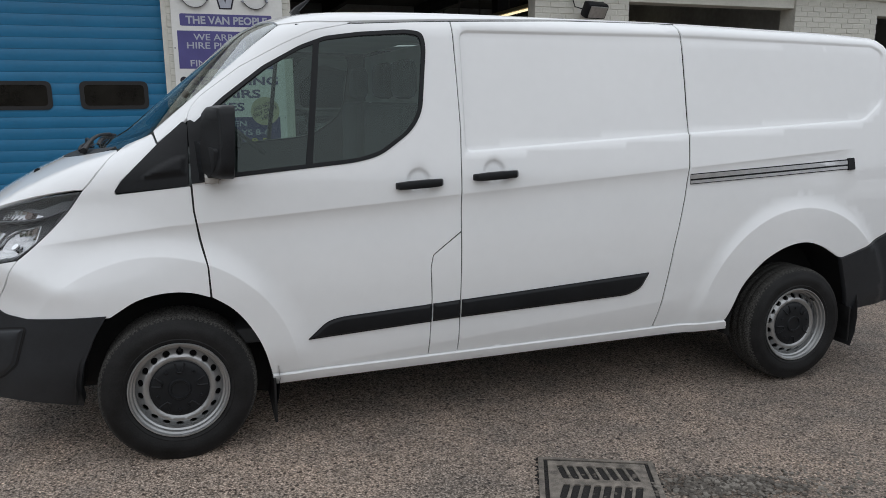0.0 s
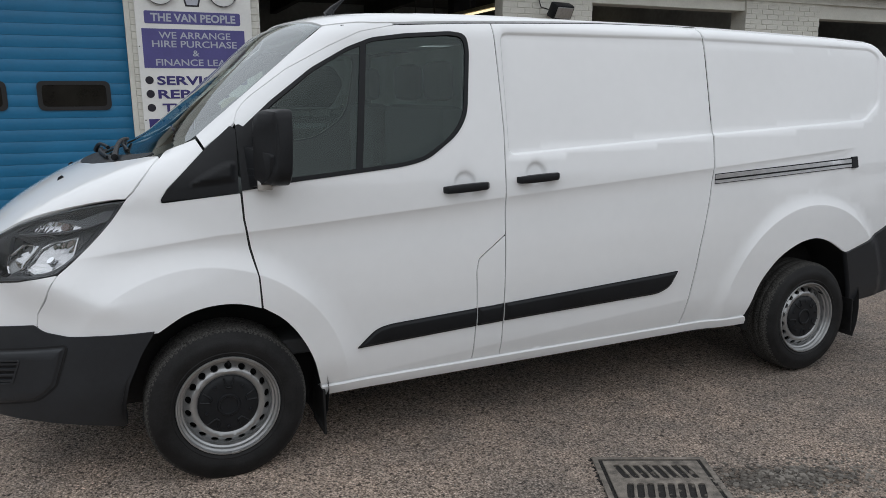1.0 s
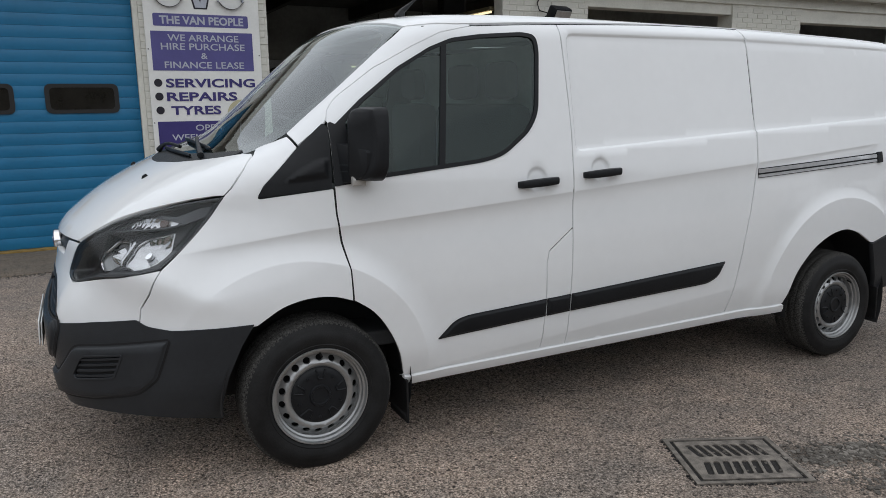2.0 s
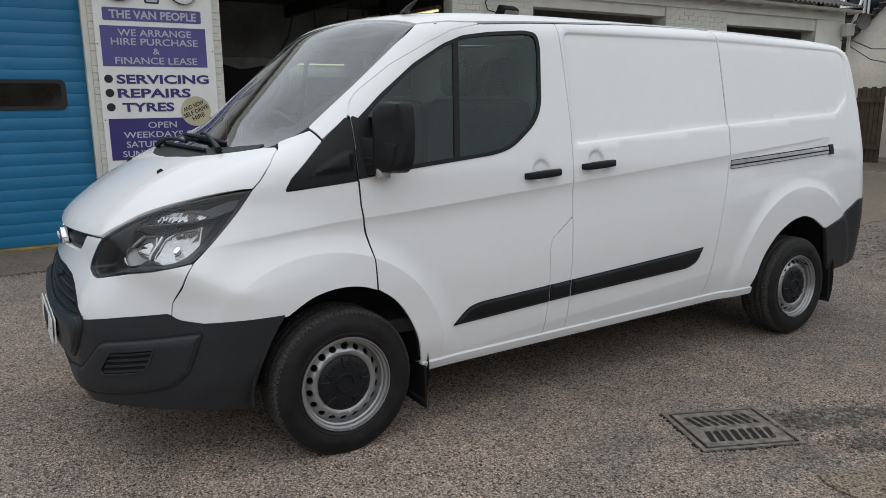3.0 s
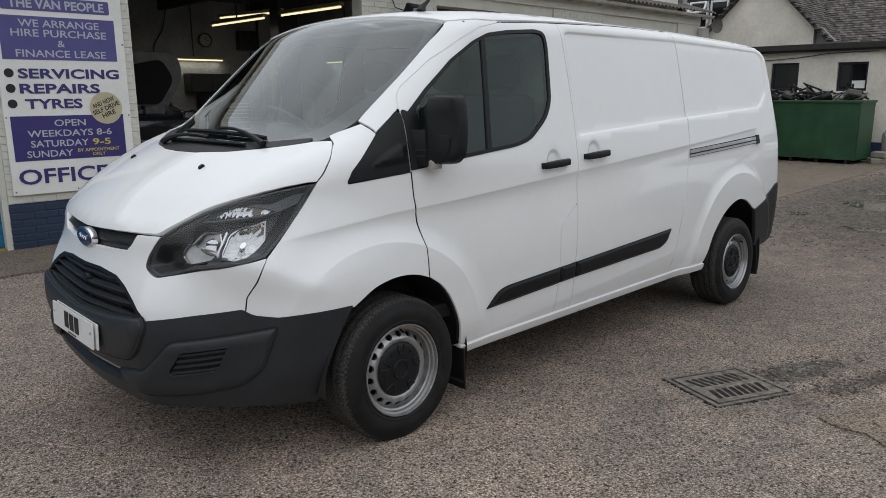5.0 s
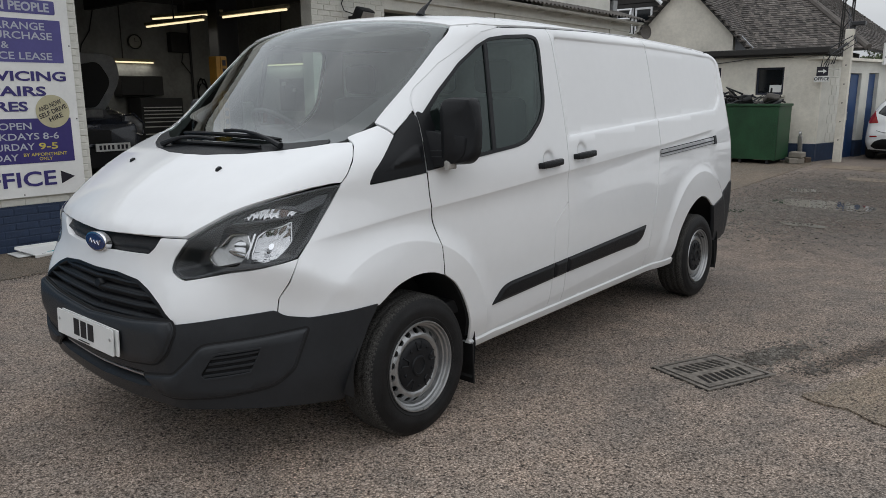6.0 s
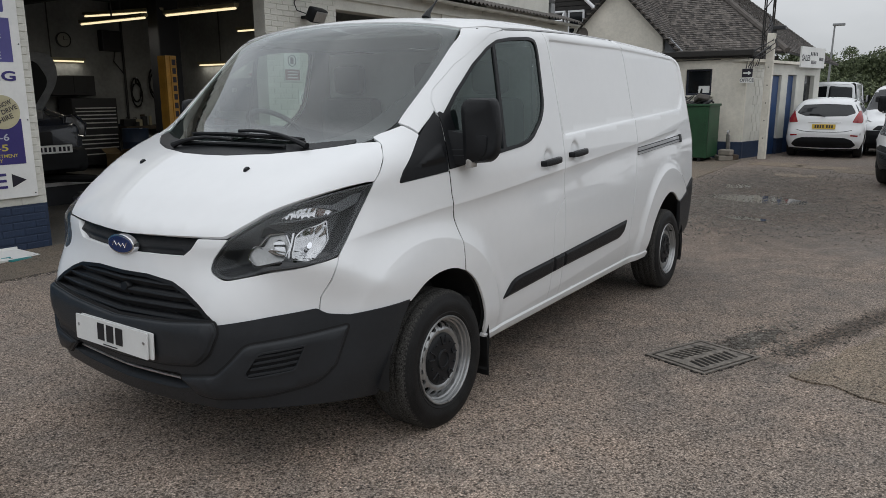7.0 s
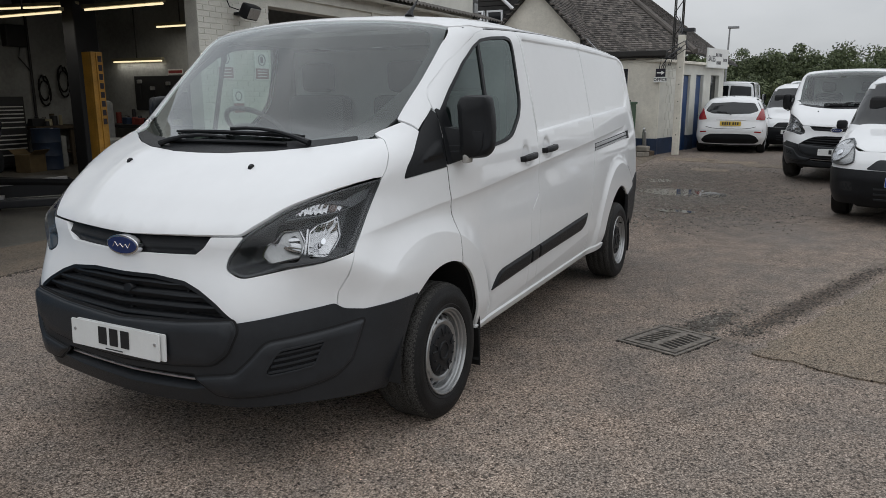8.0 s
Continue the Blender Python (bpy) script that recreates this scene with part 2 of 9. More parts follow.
def fill(outline, holes=(), gap=0.04, guides=()):
    """Points and triangles that fill an outline, and its edge loops."""
    loops = [resample(np.array(l, float), gap) for l in (outline, *holes)]
    lo, hi = loops[0].min(0), loops[0].max(0)
    gx, gy = np.meshgrid(np.arange(lo[0] + gap / 2, hi[0], gap), np.arange(lo[1] + gap / 2, hi[1], gap))
    gx[1::2] += gap / 2
    q = np.stack([gx.ravel(), gy.ravel()], 1)
    keep = within(loops[0], q)
    for h in loops[1:]:
        keep &= ~within(h, q)
    q = q[keep]
    extra = [g[within(loops[0], g)] for g in guides]
    extra = [g for g in extra if len(g)]
    edge = np.concatenate(loops + extra)
    near = np.array([np.min(np.sum((edge - p) ** 2, 1)) for p in q]) if len(q) else np.zeros(0)
    q = q[near > (0.45 * gap) ** 2]
    co, ed, at = np.concatenate([edge, q]), [], 0
    for l in loops:
        ed += [(at + i, at + (i + 1) % len(l)) for i in range(len(l))]
        at += len(l)
    got = geometry.delaunay_2d_cdt([Vector(c) for c in co], ed, [], 0, 1e-7)
    pts, tri = np.array([tuple(v) for v in got[0]]), np.array([tuple(f) for f in got[2]])
    mid = pts[tri].mean(1)
    ok = within(loops[0], mid)
    for h in loops[1:]:
        ok &= ~within(h, mid)
    tri = tri[ok]
    a, b, c = pts[tri[:, 0]], pts[tri[:, 1]], pts[tri[:, 2]]
    turn = (b[:, 0] - a[:, 0]) * (c[:, 1] - a[:, 1]) - (b[:, 1] - a[:, 1]) * (c[:, 0] - a[:, 0])
    tri[turn < 0] = tri[turn < 0][:, ::-1]
    return pts, tri


SIDES = {  # how an outline (u, v) is thrown on the skin: side view (x, z), round the nose (angle, z), plan (x, y), rear (y, z)
    "side": (lambda q: np.stack([q[:, 0], np.full(len(q), -1.4), q[:, 1]], 1), (0, 1, 0), 1.4),
    "round": (lambda q: np.stack([-1.7 * np.cos(q[:, 0]), -1.7 * np.sin(q[:, 0]), q[:, 1]], 1), None, 1.7),
    "plan": (lambda q: np.stack([q[:, 0], q[:, 1], np.full(len(q), 2.4)], 1), (0, 0, -1), 2.0),
    "rear": (lambda q: np.stack([np.full(len(q), 4.9), q[:, 0], q[:, 1]], 1), (-1, 0, 0), 4.4),
}


def panel(outline, view="side", holes=(), gap=0.04, lift=0.0, rim=0.014, mirror=False, shape=None, guides=()):
    """A sheet of the skin cut to an outline, with a turned-in rim. lift: metres proud of the skin; shape(p): further lift."""
    pts, tri = fill(outline, holes, gap, guides)
    start, way, reach = SIDES[view]
    if way is None:
        ways = np.stack([np.cos(pts[:, 0]), np.sin(pts[:, 0]), np.zeros(len(pts))], 1)
    else:
        ways = np.tile(np.array(way, float), (len(pts), 1))
    p = meet(start(pts), ways, reach)
    if view == "round" and skin[0] is body:
        for _ in range(2):
            p = meet(start(pts) - np.outer(settle(p), (0, 0, 1)), ways, reach)
        if shape is not None:
            plain = shape
            shape = lambda q: plain(q + np.outer(settle(q), (0, 0, 1)))
    n = outward(p)
    if shape is not None:
        e = 0.004
        rise = shape(p)
        bx = np.stack([(shape(p + np.eye(3)[i] * e) - shape(p - np.eye(3)[i] * e)) / (2 * e) for i in range(3)], 1)
        p = p + n * (rise + lift)[:, None]
        n = n - bx + n * np.sum(bx * n, 1)[:, None]
        n /= np.linalg.norm(n, axis=1)[:, None]
    else:
        p = p + n * lift
    count = {}
    for a, b, c in tri:
        for e in ((a, b), (b, c), (c, a)):
            count[e] = 1
    edges = [e for e in count if (e[1], e[0]) not in count]
    verts, norms, faces = list(p), list(n), [tuple(t) for t in tri]
    if rim > 0:
        for a, b in edges:
            d = p[b] - p[a]
            side = np.cross(d, n[a] + n[b])
            side = side / (np.linalg.norm(side) + 1e-9)
            k = len(verts)
            soft = [(n[i] + side) / np.linalg.norm(n[i] + side) for i in (a, b)]
            verts += [p[a], p[b], p[b] - n[b] * rim, p[a] - n[a] * rim]
            norms += [soft[0], soft[1], side, side]
            faces.append((k + 1, k, k + 3, k + 2))
    verts, norms = np.array(verts), np.array(norms)
    if mirror:
        verts, norms = verts * (1, -1, 1), norms * (1, -1, 1)
        faces = [f[::-1] for f in faces]
    return verts, faces, norms


# ======================= helpers for building =======================
def thing(name, label, category, at=None, group="", kind=""):
    ob = new(name)
    ob.empty_display_size = 0.1
    if at is not None:
        ob.matrix_world = at
    return tagged(ob, label, category, group, kind)


def part(name, bm, mat, parent=None, label="", smooth=False):
    me = bpy.data.meshes.new(name)
    if isinstance(bm, tuple):
        verts, faces, norms = bm
        me = make_mesh(name, verts, faces, norms)
    else:
        bm.normal_update()
        bm.to_mesh(me)
        bm.free()
        if smooth:
            me.polygons.foreach_set("use_smooth", [True] * len(me.polygons))
            me.set_sharp_from_angle(angle=radians(38))
    me.materials.append(mat)
    ob = new(name, me)
    ob.parent = parent
    if label:
        ob["label"] = label
    return ob


def box(bm, x0, x1, y0, y1, z0, z1, bevel=0.0, m=None):
    got = bmesh.ops.create_cube(bm, size=1.0, matrix=Matrix.Translation(((x0 + x1) / 2, (y0 + y1) / 2, (z0 + z1) / 2)) @ Matrix.Diagonal((x1 - x0, y1 - y0, z1 - z0, 1)))
    vs = got["verts"]
    if bevel:
        es = {e for v in vs for e in v.link_edges}
        r = bmesh.ops.bevel(bm, geom=list(es), offset=bevel, segments=2, affect="EDGES", profile=0.5)
        vs = list({v for f in r["faces"] for v in f.verts} | {v for v in vs if v.is_valid})
    if m is not None:
        bmesh.ops.transform(bm, matrix=m, verts=[v for v in vs if v.is_valid])
    return bm


def boxes(*sets, bevel=0.0):
    bm = bmesh.new()
    for s in sets:
        box(bm, *s, bevel=bevel)
    return bm


def inset(poly, d):
    """An outline drawn in by d; outlines run anticlockwise."""
    p = np.array([q[:2] for q in poly], float)
    area = np.sum(p[:, 0] * np.roll(p[:, 1], -1) - np.roll(p[:, 0], -1) * p[:, 1])
    a, b = p - np.roll(p, 1, 0), np.roll(p, -1, 0) - p
    n1, n2 = (np.stack([-v[:, 1], v[:, 0]], 1) / (np.linalg.norm(v, axis=1)[:, None] + 1e-9) for v in (a, b))
    m = n1 + n2
    m /= np.maximum(np.sum(m * n1, 1), 0.5)[:, None] + 1e-9
    return p + m * d * np.sign(area)


def lathe(profile, n=64, caps=False, jitter=None):
    """Turns a profile of (radius, y) round the y axis."""
    verts, faces = [], []
    for i in range(n):
        a = 2 * math.pi * i / n
        for k, (r, y) in enumerate(profile):
            rr = r + (jitter(i, k) if jitter else 0)
            verts.append((rr * math.cos(a), y, rr * math.sin(a)))
    m = len(profile)
    for i in range(n):
        j = (i + 1) % n
        for k in range(m - 1):
            faces.append((i * m + k, i * m + k + 1, j * m + k + 1, j * m + k))
    bm = bmesh.new()
    vs = [bm.verts.new(v) for v in verts]
    for f in faces:
        bm.faces.new([vs[i] for i in f])
    bmesh.ops.remove_doubles(bm, verts=bm.verts, dist=1e-5)
    bmesh.ops.recalc_face_normals(bm, faces=bm.faces)
    return bm


def tube(points, radius, n=8, squash=1.0):
    """A round bar along points."""
    bm = bmesh.new()
    pts = [Vector(p) for p in points]
    rings = []
    for i, p in enumerate(pts):
        d = (pts[min(i + 1, len(pts) - 1)] - pts[max(i - 1, 0)]).normalized()
        u = d.orthogonal().normalized() if abs(d.z) > 0.9 else d.cross(Vector((0, 0, 1))).normalized()
        w = u.cross(d)
        r = radius[i] if isinstance(radius, (list, tuple)) else radius
        rings.append([bm.verts.new(p + (u * math.cos(2 * math.pi * k / n) + w * math.sin(2 * math.pi * k / n) * squash) * r) for k in range(n)])
    for a, b in zip(rings, rings[1:]):
        for k in range(n):
            bm.faces.new((a[k], a[(k + 1) % n], b[(k + 1) % n], b[k]))
    for ring in (rings[0], rings[-1]):
        bm.faces.new(ring)
    bmesh.ops.recalc_face_normals(bm, faces=bm.faces)
    return bm


def slab(outline, depth, m=None, bevel=0.0):
    """An outline (u, v) in the local xz plane, y from 0 to depth."""
    bm = bmesh.new()
    vs = [bm.verts.new((q[0], 0, q[1])) for q in outline]
    f = bm.faces.new(vs)
    got = bmesh.ops.extrude_face_region(bm, geom=[f])
    bmesh.ops.translate(bm, vec=(0, depth, 0), verts=[v for v in got["geom"] if isinstance(v, bmesh.types.BMVert)])
    bmesh.ops.recalc_face_normals(bm, faces=bm.faces)
    if bevel:
        bmesh.ops.bevel(bm, geom=list(bm.edges), offset=bevel, segments=2, affect="EDGES", profile=0.5, clamp_overlap=True)
    if m is not None:
        bmesh.ops.transform(bm, matrix=m, verts=bm.verts)
    return bm


def ellipse(a, b, n=40):
    return [(a * math.cos(2 * math.pi * k / n), b * math.sin(2 * math.pi * k / n)) for k in range(n)]


def letters(text, size, mat, at, parent, name="lettering", width=1.0, depth=0.0015, bold=0.0, align="CENTER"):
    """Raised flat letters of the built-in font: x along the line, z up, facing -y of the pose."""
    cu = bpy.data.curves.new(name, "FONT")
    cu.body, cu.size, cu.align_x, cu.align_y, cu.extrude, cu.offset, cu.resolution_u = text, size, align, "CENTER", depth, bold, 3
    ob = bpy.data.objects.new(name, cu)
    me = bpy.data.meshes.new_from_object(ob)
    bpy.data.objects.remove(ob)
    bpy.data.curves.remove(cu)
    me.transform(at @ pose(0, 0, 0, 90, 0, 0) @ Matrix.Diagonal((width, 1, 1, 1)))
    me.name = name
    me.materials.append(mat)
    out = new(name, me)
    out.parent = parent
    return out


import collections
# ======================= ground =======================
def wave(x, y, size, seed):
    """A slow, even unrest."""
    r = np.random.RandomState(seed)
    v = np.zeros_like(x)
    for k in range(7):
        a, f = r.uniform(0, 2 * np.pi), r.uniform(0.6, 1.8) / size
        v += np.sin((x * np.cos(a) + y * np.sin(a)) * f * 2 * np.pi + r.uniform(0, 6.28))
    return v / 7


def ground_height(x, y):
    """The yard: it tips towards the workshop round the van, and evens out further off."""
    x, y = np.asarray(x, float), np.asarray(y, float)
    dip = -0.0144 * x - 0.0425 * np.minimum(y, -0.93)
    w = (1 - step(np.maximum(-2.5 - x, x - 5.0), 0, 4.0)) * (1 - step(np.maximum(-5.5 - y, y - 1.3), 0, 2.5))
    far = 0.03 - 0.05 * np.exp(-(((x - 9.2) / 1.8) ** 2 + ((y + 0.5) / 1.9) ** 2))
    rough = 0.016 * wave(x, y, 1.3, 3) * step(x, 5.5, 7.5) * (1 - step(x, 12.5, 14.5)) * (1 - step(y, 0.3, 1.2))
    pad = 0.022 * np.exp(-(x / 0.55) ** 4 - ((y + 0.75) / 0.7) ** 4)
    return w * dip + (1 - w) * far + rough + pad


def height_at(x, y):
    return float(ground_height(np.array([x]), np.array([y]))[0])


def axis(lo, hi, fine_lo, fine_hi, gap):
    a = list(np.arange(fine_lo, fine_hi + gap / 2, gap))
    d, v = gap, fine_hi
    while v < hi:
        d *= 1.35
        v += d
        a.append(v)
    d, v = gap, fine_lo
    while v > lo:
        d *= 1.35
        v -= d
        a.insert(0, v)
    return np.array(a)


def asphalt(name, dark, light, stone, wet=0.0, dirt_and_light=()):
    """Tarmac: stones of several greys in a dark binder, broad stains, loose grit."""
    m = bpy.data.materials.new(name)
    m.use_nodes = True
    nt = m.node_tree
    bsdf = nt.nodes["Principled BSDF"]
    co = nt.nodes.new("ShaderNodeTexCoord")

    def node(kind, **values):
        n = nt.nodes.new(kind)
        for k, v in values.items():
            n.inputs[k].default_value = v
        return n

    def link(a, b):
        nt.links.new(a, b)
    vor = node("ShaderNodeTexVoronoi", Scale=190.0)
    vor2 = node("ShaderNodeTexVoronoi", Scale=104.0)
    grain = node("ShaderNodeTexNoise", Scale=90.0, Detail=8.0, Roughness=0.75)
    broad = node("ShaderNodeTexNoise", Scale=0.55, Detail=7.0, Roughness=0.62)
    mid = node("ShaderNodeTexNoise", Scale=4.5, Detail=6.0, Roughness=0.6)
    for n in (vor, vor2, grain, broad, mid):
        link(co.outputs["Object"], n.inputs["Vector"])
    ramp = nt.nodes.new("ShaderNodeValToRGB")
    e = ramp.color_ramp.elements
    e[0].position, e[0].color = 0.19, (*dark, 1)
    e[1].position, e[1].color = 0.37, (*[0.62 * a + 0.38 * b for a, b in zip(light, dark)], 1)
    for at, tone in ((0.64, light), (0.86, stone)):
        ramp.color_ramp.elements.new(at).color = (*tone, 1)
    sep = nt.nodes.new("ShaderNodeSeparateColor")
    link(vor.outputs["Color"], sep.inputs["Color"])
    sep2 = nt.nodes.new("ShaderNodeSeparateColor")
    link(vor2.outputs["Color"], sep2.inputs["Color"])

    def blend(a, fa, b, fb):
        x = node("ShaderNodeMath")
        x.operation = "MULTIPLY"
        x.inputs[1].default_value = fa
        link(a, x.inputs[0])
        z = node("ShaderNodeMath")
        z.operation = "MULTIPLY_ADD"
        z.inputs[1].default_value = fb
        link(b, z.inputs[0])
        link(x.outputs[0], z.inputs[2])
        return z.outputs[0]
    stones = blend(sep.outputs["Red"], 0.46, sep2.outputs["Green"], 0.26)
    level = blend(stones, 1.0, grain.outputs["Fac"], 0.30)
    link(level, ramp.inputs["Fac"])
    stain = nt.nodes.new("ShaderNodeValToRGB")
    stain.color_ramp.elements[0].position, stain.color_ramp.elements[0].color = 0.38, (0.78, 0.77, 0.77, 1)
    stain.color_ramp.elements[1].position, stain.color_ramp.elements[1].color = 0.62, (1.16, 1.07, 1.01, 1)
    link(blend(broad.outputs["Fac"], 0.5, mid.outputs["Fac"], 0.5), stain.inputs["Fac"])
    mul = nt.nodes.new("ShaderNodeMix")
    mul.data_type, mul.blend_type = "RGBA", "MULTIPLY"
    mul.inputs["Factor"].default_value = 1.0
    link(ramp.outputs["Color"], mul.inputs["A"])
    link(stain.outputs["Color"], mul.inputs["B"])
    colour = mul.outputs["Result"]
    joint = nt.nodes.new("ShaderNodeValToRGB")
    joint.color_ramp.elements[0].position, joint.color_ramp.elements[0].color = 0.44, (1, 1, 1, 1)
    joint.color_ramp.elements[1].position, joint.color_ramp.elements[1].color = 0.74, (0.42, 0.40, 0.38, 1)
    link(vor2.outputs["Distance"], joint.inputs["Fac"])
    packed = nt.nodes.new("ShaderNodeMix")
    packed.data_type, packed.blend_type = "RGBA", "MULTIPLY"
    packed.inputs["Factor"].default_value = 1.0
    link(colour, packed.inputs["A"])
    link(joint.outputs["Color"], packed.inputs["B"])
    colour = packed.outputs["Result"]
    for scale, reach, tone in ((26.0, 0.20, (0.22, 0.20, 0.19)), (48.0, 0.24, (0.34, 0.32, 0.30)), (17.0, 0.085, (1.75, 1.72, 1.68))):  # sparse pits, and pale chips
        pit = node("ShaderNodeTexVoronoi", Scale=scale)
        bent = node("ShaderNodeVectorMath")
        bent.operation = "MULTIPLY_ADD"
        bent.inputs[1].default_value = (0.02, 0.02, 0.02)
        link(grain.outputs["Color"], bent.inputs[0])
        link(co.outputs["Object"], bent.inputs[2])
        link(bent.outputs["Vector"], pit.inputs["Vector"])
        spot = nt.nodes.new("ShaderNodeValToRGB")
        spot.color_ramp.elements[0].position, spot.color_ramp.elements[0].color = reach * 0.7, (*tone, 1)
        spot.color_ramp.elements[1].position, spot.color_ramp.elements[1].color = reach * 1.3, (1, 1, 1, 1)
        link(pit.outputs["Distance"], spot.inputs["Fac"])
        over = nt.nodes.new("ShaderNodeMix")
        over.data_type, over.blend_type = "RGBA", "MULTIPLY"
        over.inputs["Factor"].default_value = 1.0
        link(colour, over.inputs["A"])
        link(spot.outputs["Color"], over.inputs["B"])
        colour = over.outputs["Result"]
    for (cx, cy), (rx, ry), turn, tone in dirt_and_light:  # ragged stretches: dark dirt, a broad darker tone, a painted lift of shade
        place = nt.nodes.new("ShaderNodeMapping")
        place.vector_type = "TEXTURE"
        place.inputs["Location"].default_value, place.inputs["Rotation"].default_value, place.inputs["Scale"].default_value = (cx, cy, 0), (0, 0, radians(turn)), (rx, ry, 50)
        link(co.outputs["Object"], place.inputs["Vector"])
        far = node("ShaderNodeVectorMath")
        far.operation = "LENGTH"
        link(place.outputs["Vector"], far.inputs[0])
        ragged = blend(blend(mid.outputs["Fac"], 1.1, broad.outputs["Fac"], 0.6), 1.0, grain.outputs["Fac"], 0.5)
        edge = nt.nodes.new("ShaderNodeValToRGB")
        edge.color_ramp.elements[0].position, edge.color_ramp.elements[0].color = 0.60, (*tone, 1)
        edge.color_ramp.elements[1].position, edge.color_ramp.elements[1].color = 1.0, (1, 1, 1, 1)
        link(blend(far.outputs["Value"], 0.62, ragged, 0.30), edge.inputs["Fac"])
        over = nt.nodes.new("ShaderNodeMix")
        over.data_type, over.blend_type = "RGBA", "MULTIPLY"
        over.inputs["Factor"].default_value = 1.0
        link(colour, over.inputs["A"])
        link(edge.outputs["Color"], over.inputs["B"])
        colour = over.outputs["Result"]
    link(colour, bsdf.inputs["Base Color"])
    rr = node("ShaderNodeMapRange")
    rr.inputs["From Min"].default_value, rr.inputs["From Max"].default_value = 0.35, 0.62
    rr.inputs["To Min"].default_value, rr.inputs["To Max"].default_value = 0.82 - wet, 0.93
    link(broad.outputs["Fac"], rr.inputs["Value"])
    link(rr.outputs["Result"], bsdf.inputs["Roughness"])
    bump = node("ShaderNodeBump", Strength=1.0, Distance=0.0065)
    link(blend(blend(vor.outputs["Distance"], -0.6, vor2.outputs["Distance"], -0.35), 1.0, grain.outputs["Fac"], 0.7), bump.inputs["Height"])
    link(bump.outputs["Normal"], bsdf.inputs["Normal"])
    return m


# first stretch paints light over the van's shade; second only darkens the far yard
ASPHALT = asphalt("worn_asphalt", (0.030, 0.026, 0.022), (0.390, 0.334, 0.284), (0.71, 0.622, 0.547), wet=0.15,
                  dirt_and_light=(((-0.7, -1.0), (1.9, 1.35), 25, (1.27, 1.26, 1.25)), ((12.0, -1.3), (12.0, 3.6), -2, (0.70, 0.70, 0.705)), ((9.8, -0.45), (4.6, 1.9), 8, (0.52, 0.49, 0.47)), ((2.10, -1.87), (0.42, 0.13), -24, (0.40, 0.37, 0.34)), ((3.1, -2.53), (1.9, 0.14), -20, (0.44, 0.41, 0.38)), ((-1.9, -0.6), (1.5, 0.22), 65, (0.66, 0.62, 0.58))))
TAN_PATCH = asphalt("tan_concrete_patch", (0.060, 0.052, 0.042), (0.335, 0.285, 0.220), (0.52, 0.455, 0.375))
APRON = asphalt("dirty_concrete_apron", (0.16, 0.135, 0.105), (0.25, 0.215, 0.17), (0.30, 0.27, 0.22))
gx, gy = axis(-300, 500, -6, 14, 0.12), axis(-400, 400, -6, 5, 0.12)
GX, GY = np.meshgrid(gx, gy)
GZ = ground_height(GX.ravel(), GY.ravel())
nx = len(gx)
quads = [(j * nx + i, j * nx + i + 1, (j + 1) * nx + i + 1, (j + 1) * nx + i) for j in range(len(gy) - 1) for i in range(nx - 1)]
ground = part("ground", (np.stack([GX.ravel(), GY.ravel(), GZ], 1), quads, None), ASPHALT)
tagged(ground, "worn grey-brown asphalt yard with loose grit", "ground", kind="structure")


def sheet(name, outline, mat, label, category, lift=0.006, gap=0.15, wobble=0.02, edge=0.05):
    """A thin layer that follows the ground."""
    o = resample(rounded(outline, 0.05), 0.06)
    o = o + np.stack([wave(o[:, 0], o[:, 1], 0.35, 5), wave(o[:, 0], o[:, 1], 0.3, 6)], 1) * wobble
    pts, tri = fill(o, (), gap)
    z = ground_height(pts[:, 0], pts[:, 1]) + lift
    bm = bmesh.new()
    vs = [bm.verts.new((a, b, c)) for (a, b), c in zip(pts, z)]
    for f in tri:
        bm.faces.new([vs[i] for i in f])
    got = bmesh.ops.extrude_edge_only(bm, edges=[e for e in bm.edges if e.is_boundary])
    bmesh.ops.translate(bm, vec=(0, 0, -edge), verts=[v for v in got["geom"] if isinstance(v, bmesh.types.BMVert)])
    return tagged(part(name, bm, mat, smooth=True), label, category, kind="structure")


sheet("pavement_patch", [(1.52, -2.19), (2.6, -2.56), (3.85, -3.0), (6.5, -4.1), (6.5, -6.5), (0.2, -6.5), (0.9, -4.2), (1.22, -2.84)], TAN_PATCH, "tan worn concrete patch in the asphalt", "pavement", lift=0.010, gap=0.10, wobble=0.055)
sheet("pavement_apron", [(-9, 3.86), (9.5, 3.80), (14, 3.9), (14, 4.99), (-9, 4.99)], APRON, "dirty tan concrete apron before the workshop", "pavement", lift=0.008, wobble=0.015)
sheet("pavement_skip", [(7.9, 1.05), (12.7, 1.1), (15.4, 1.2), (16.3, 1.3), (16.35, 5.2), (14.2, 5.2), (14.1, 3.8), (7.9, 3.7)], APRON, "dirty concrete hardstanding under the skip", "pavement", lift=0.008, wobble=0.04)

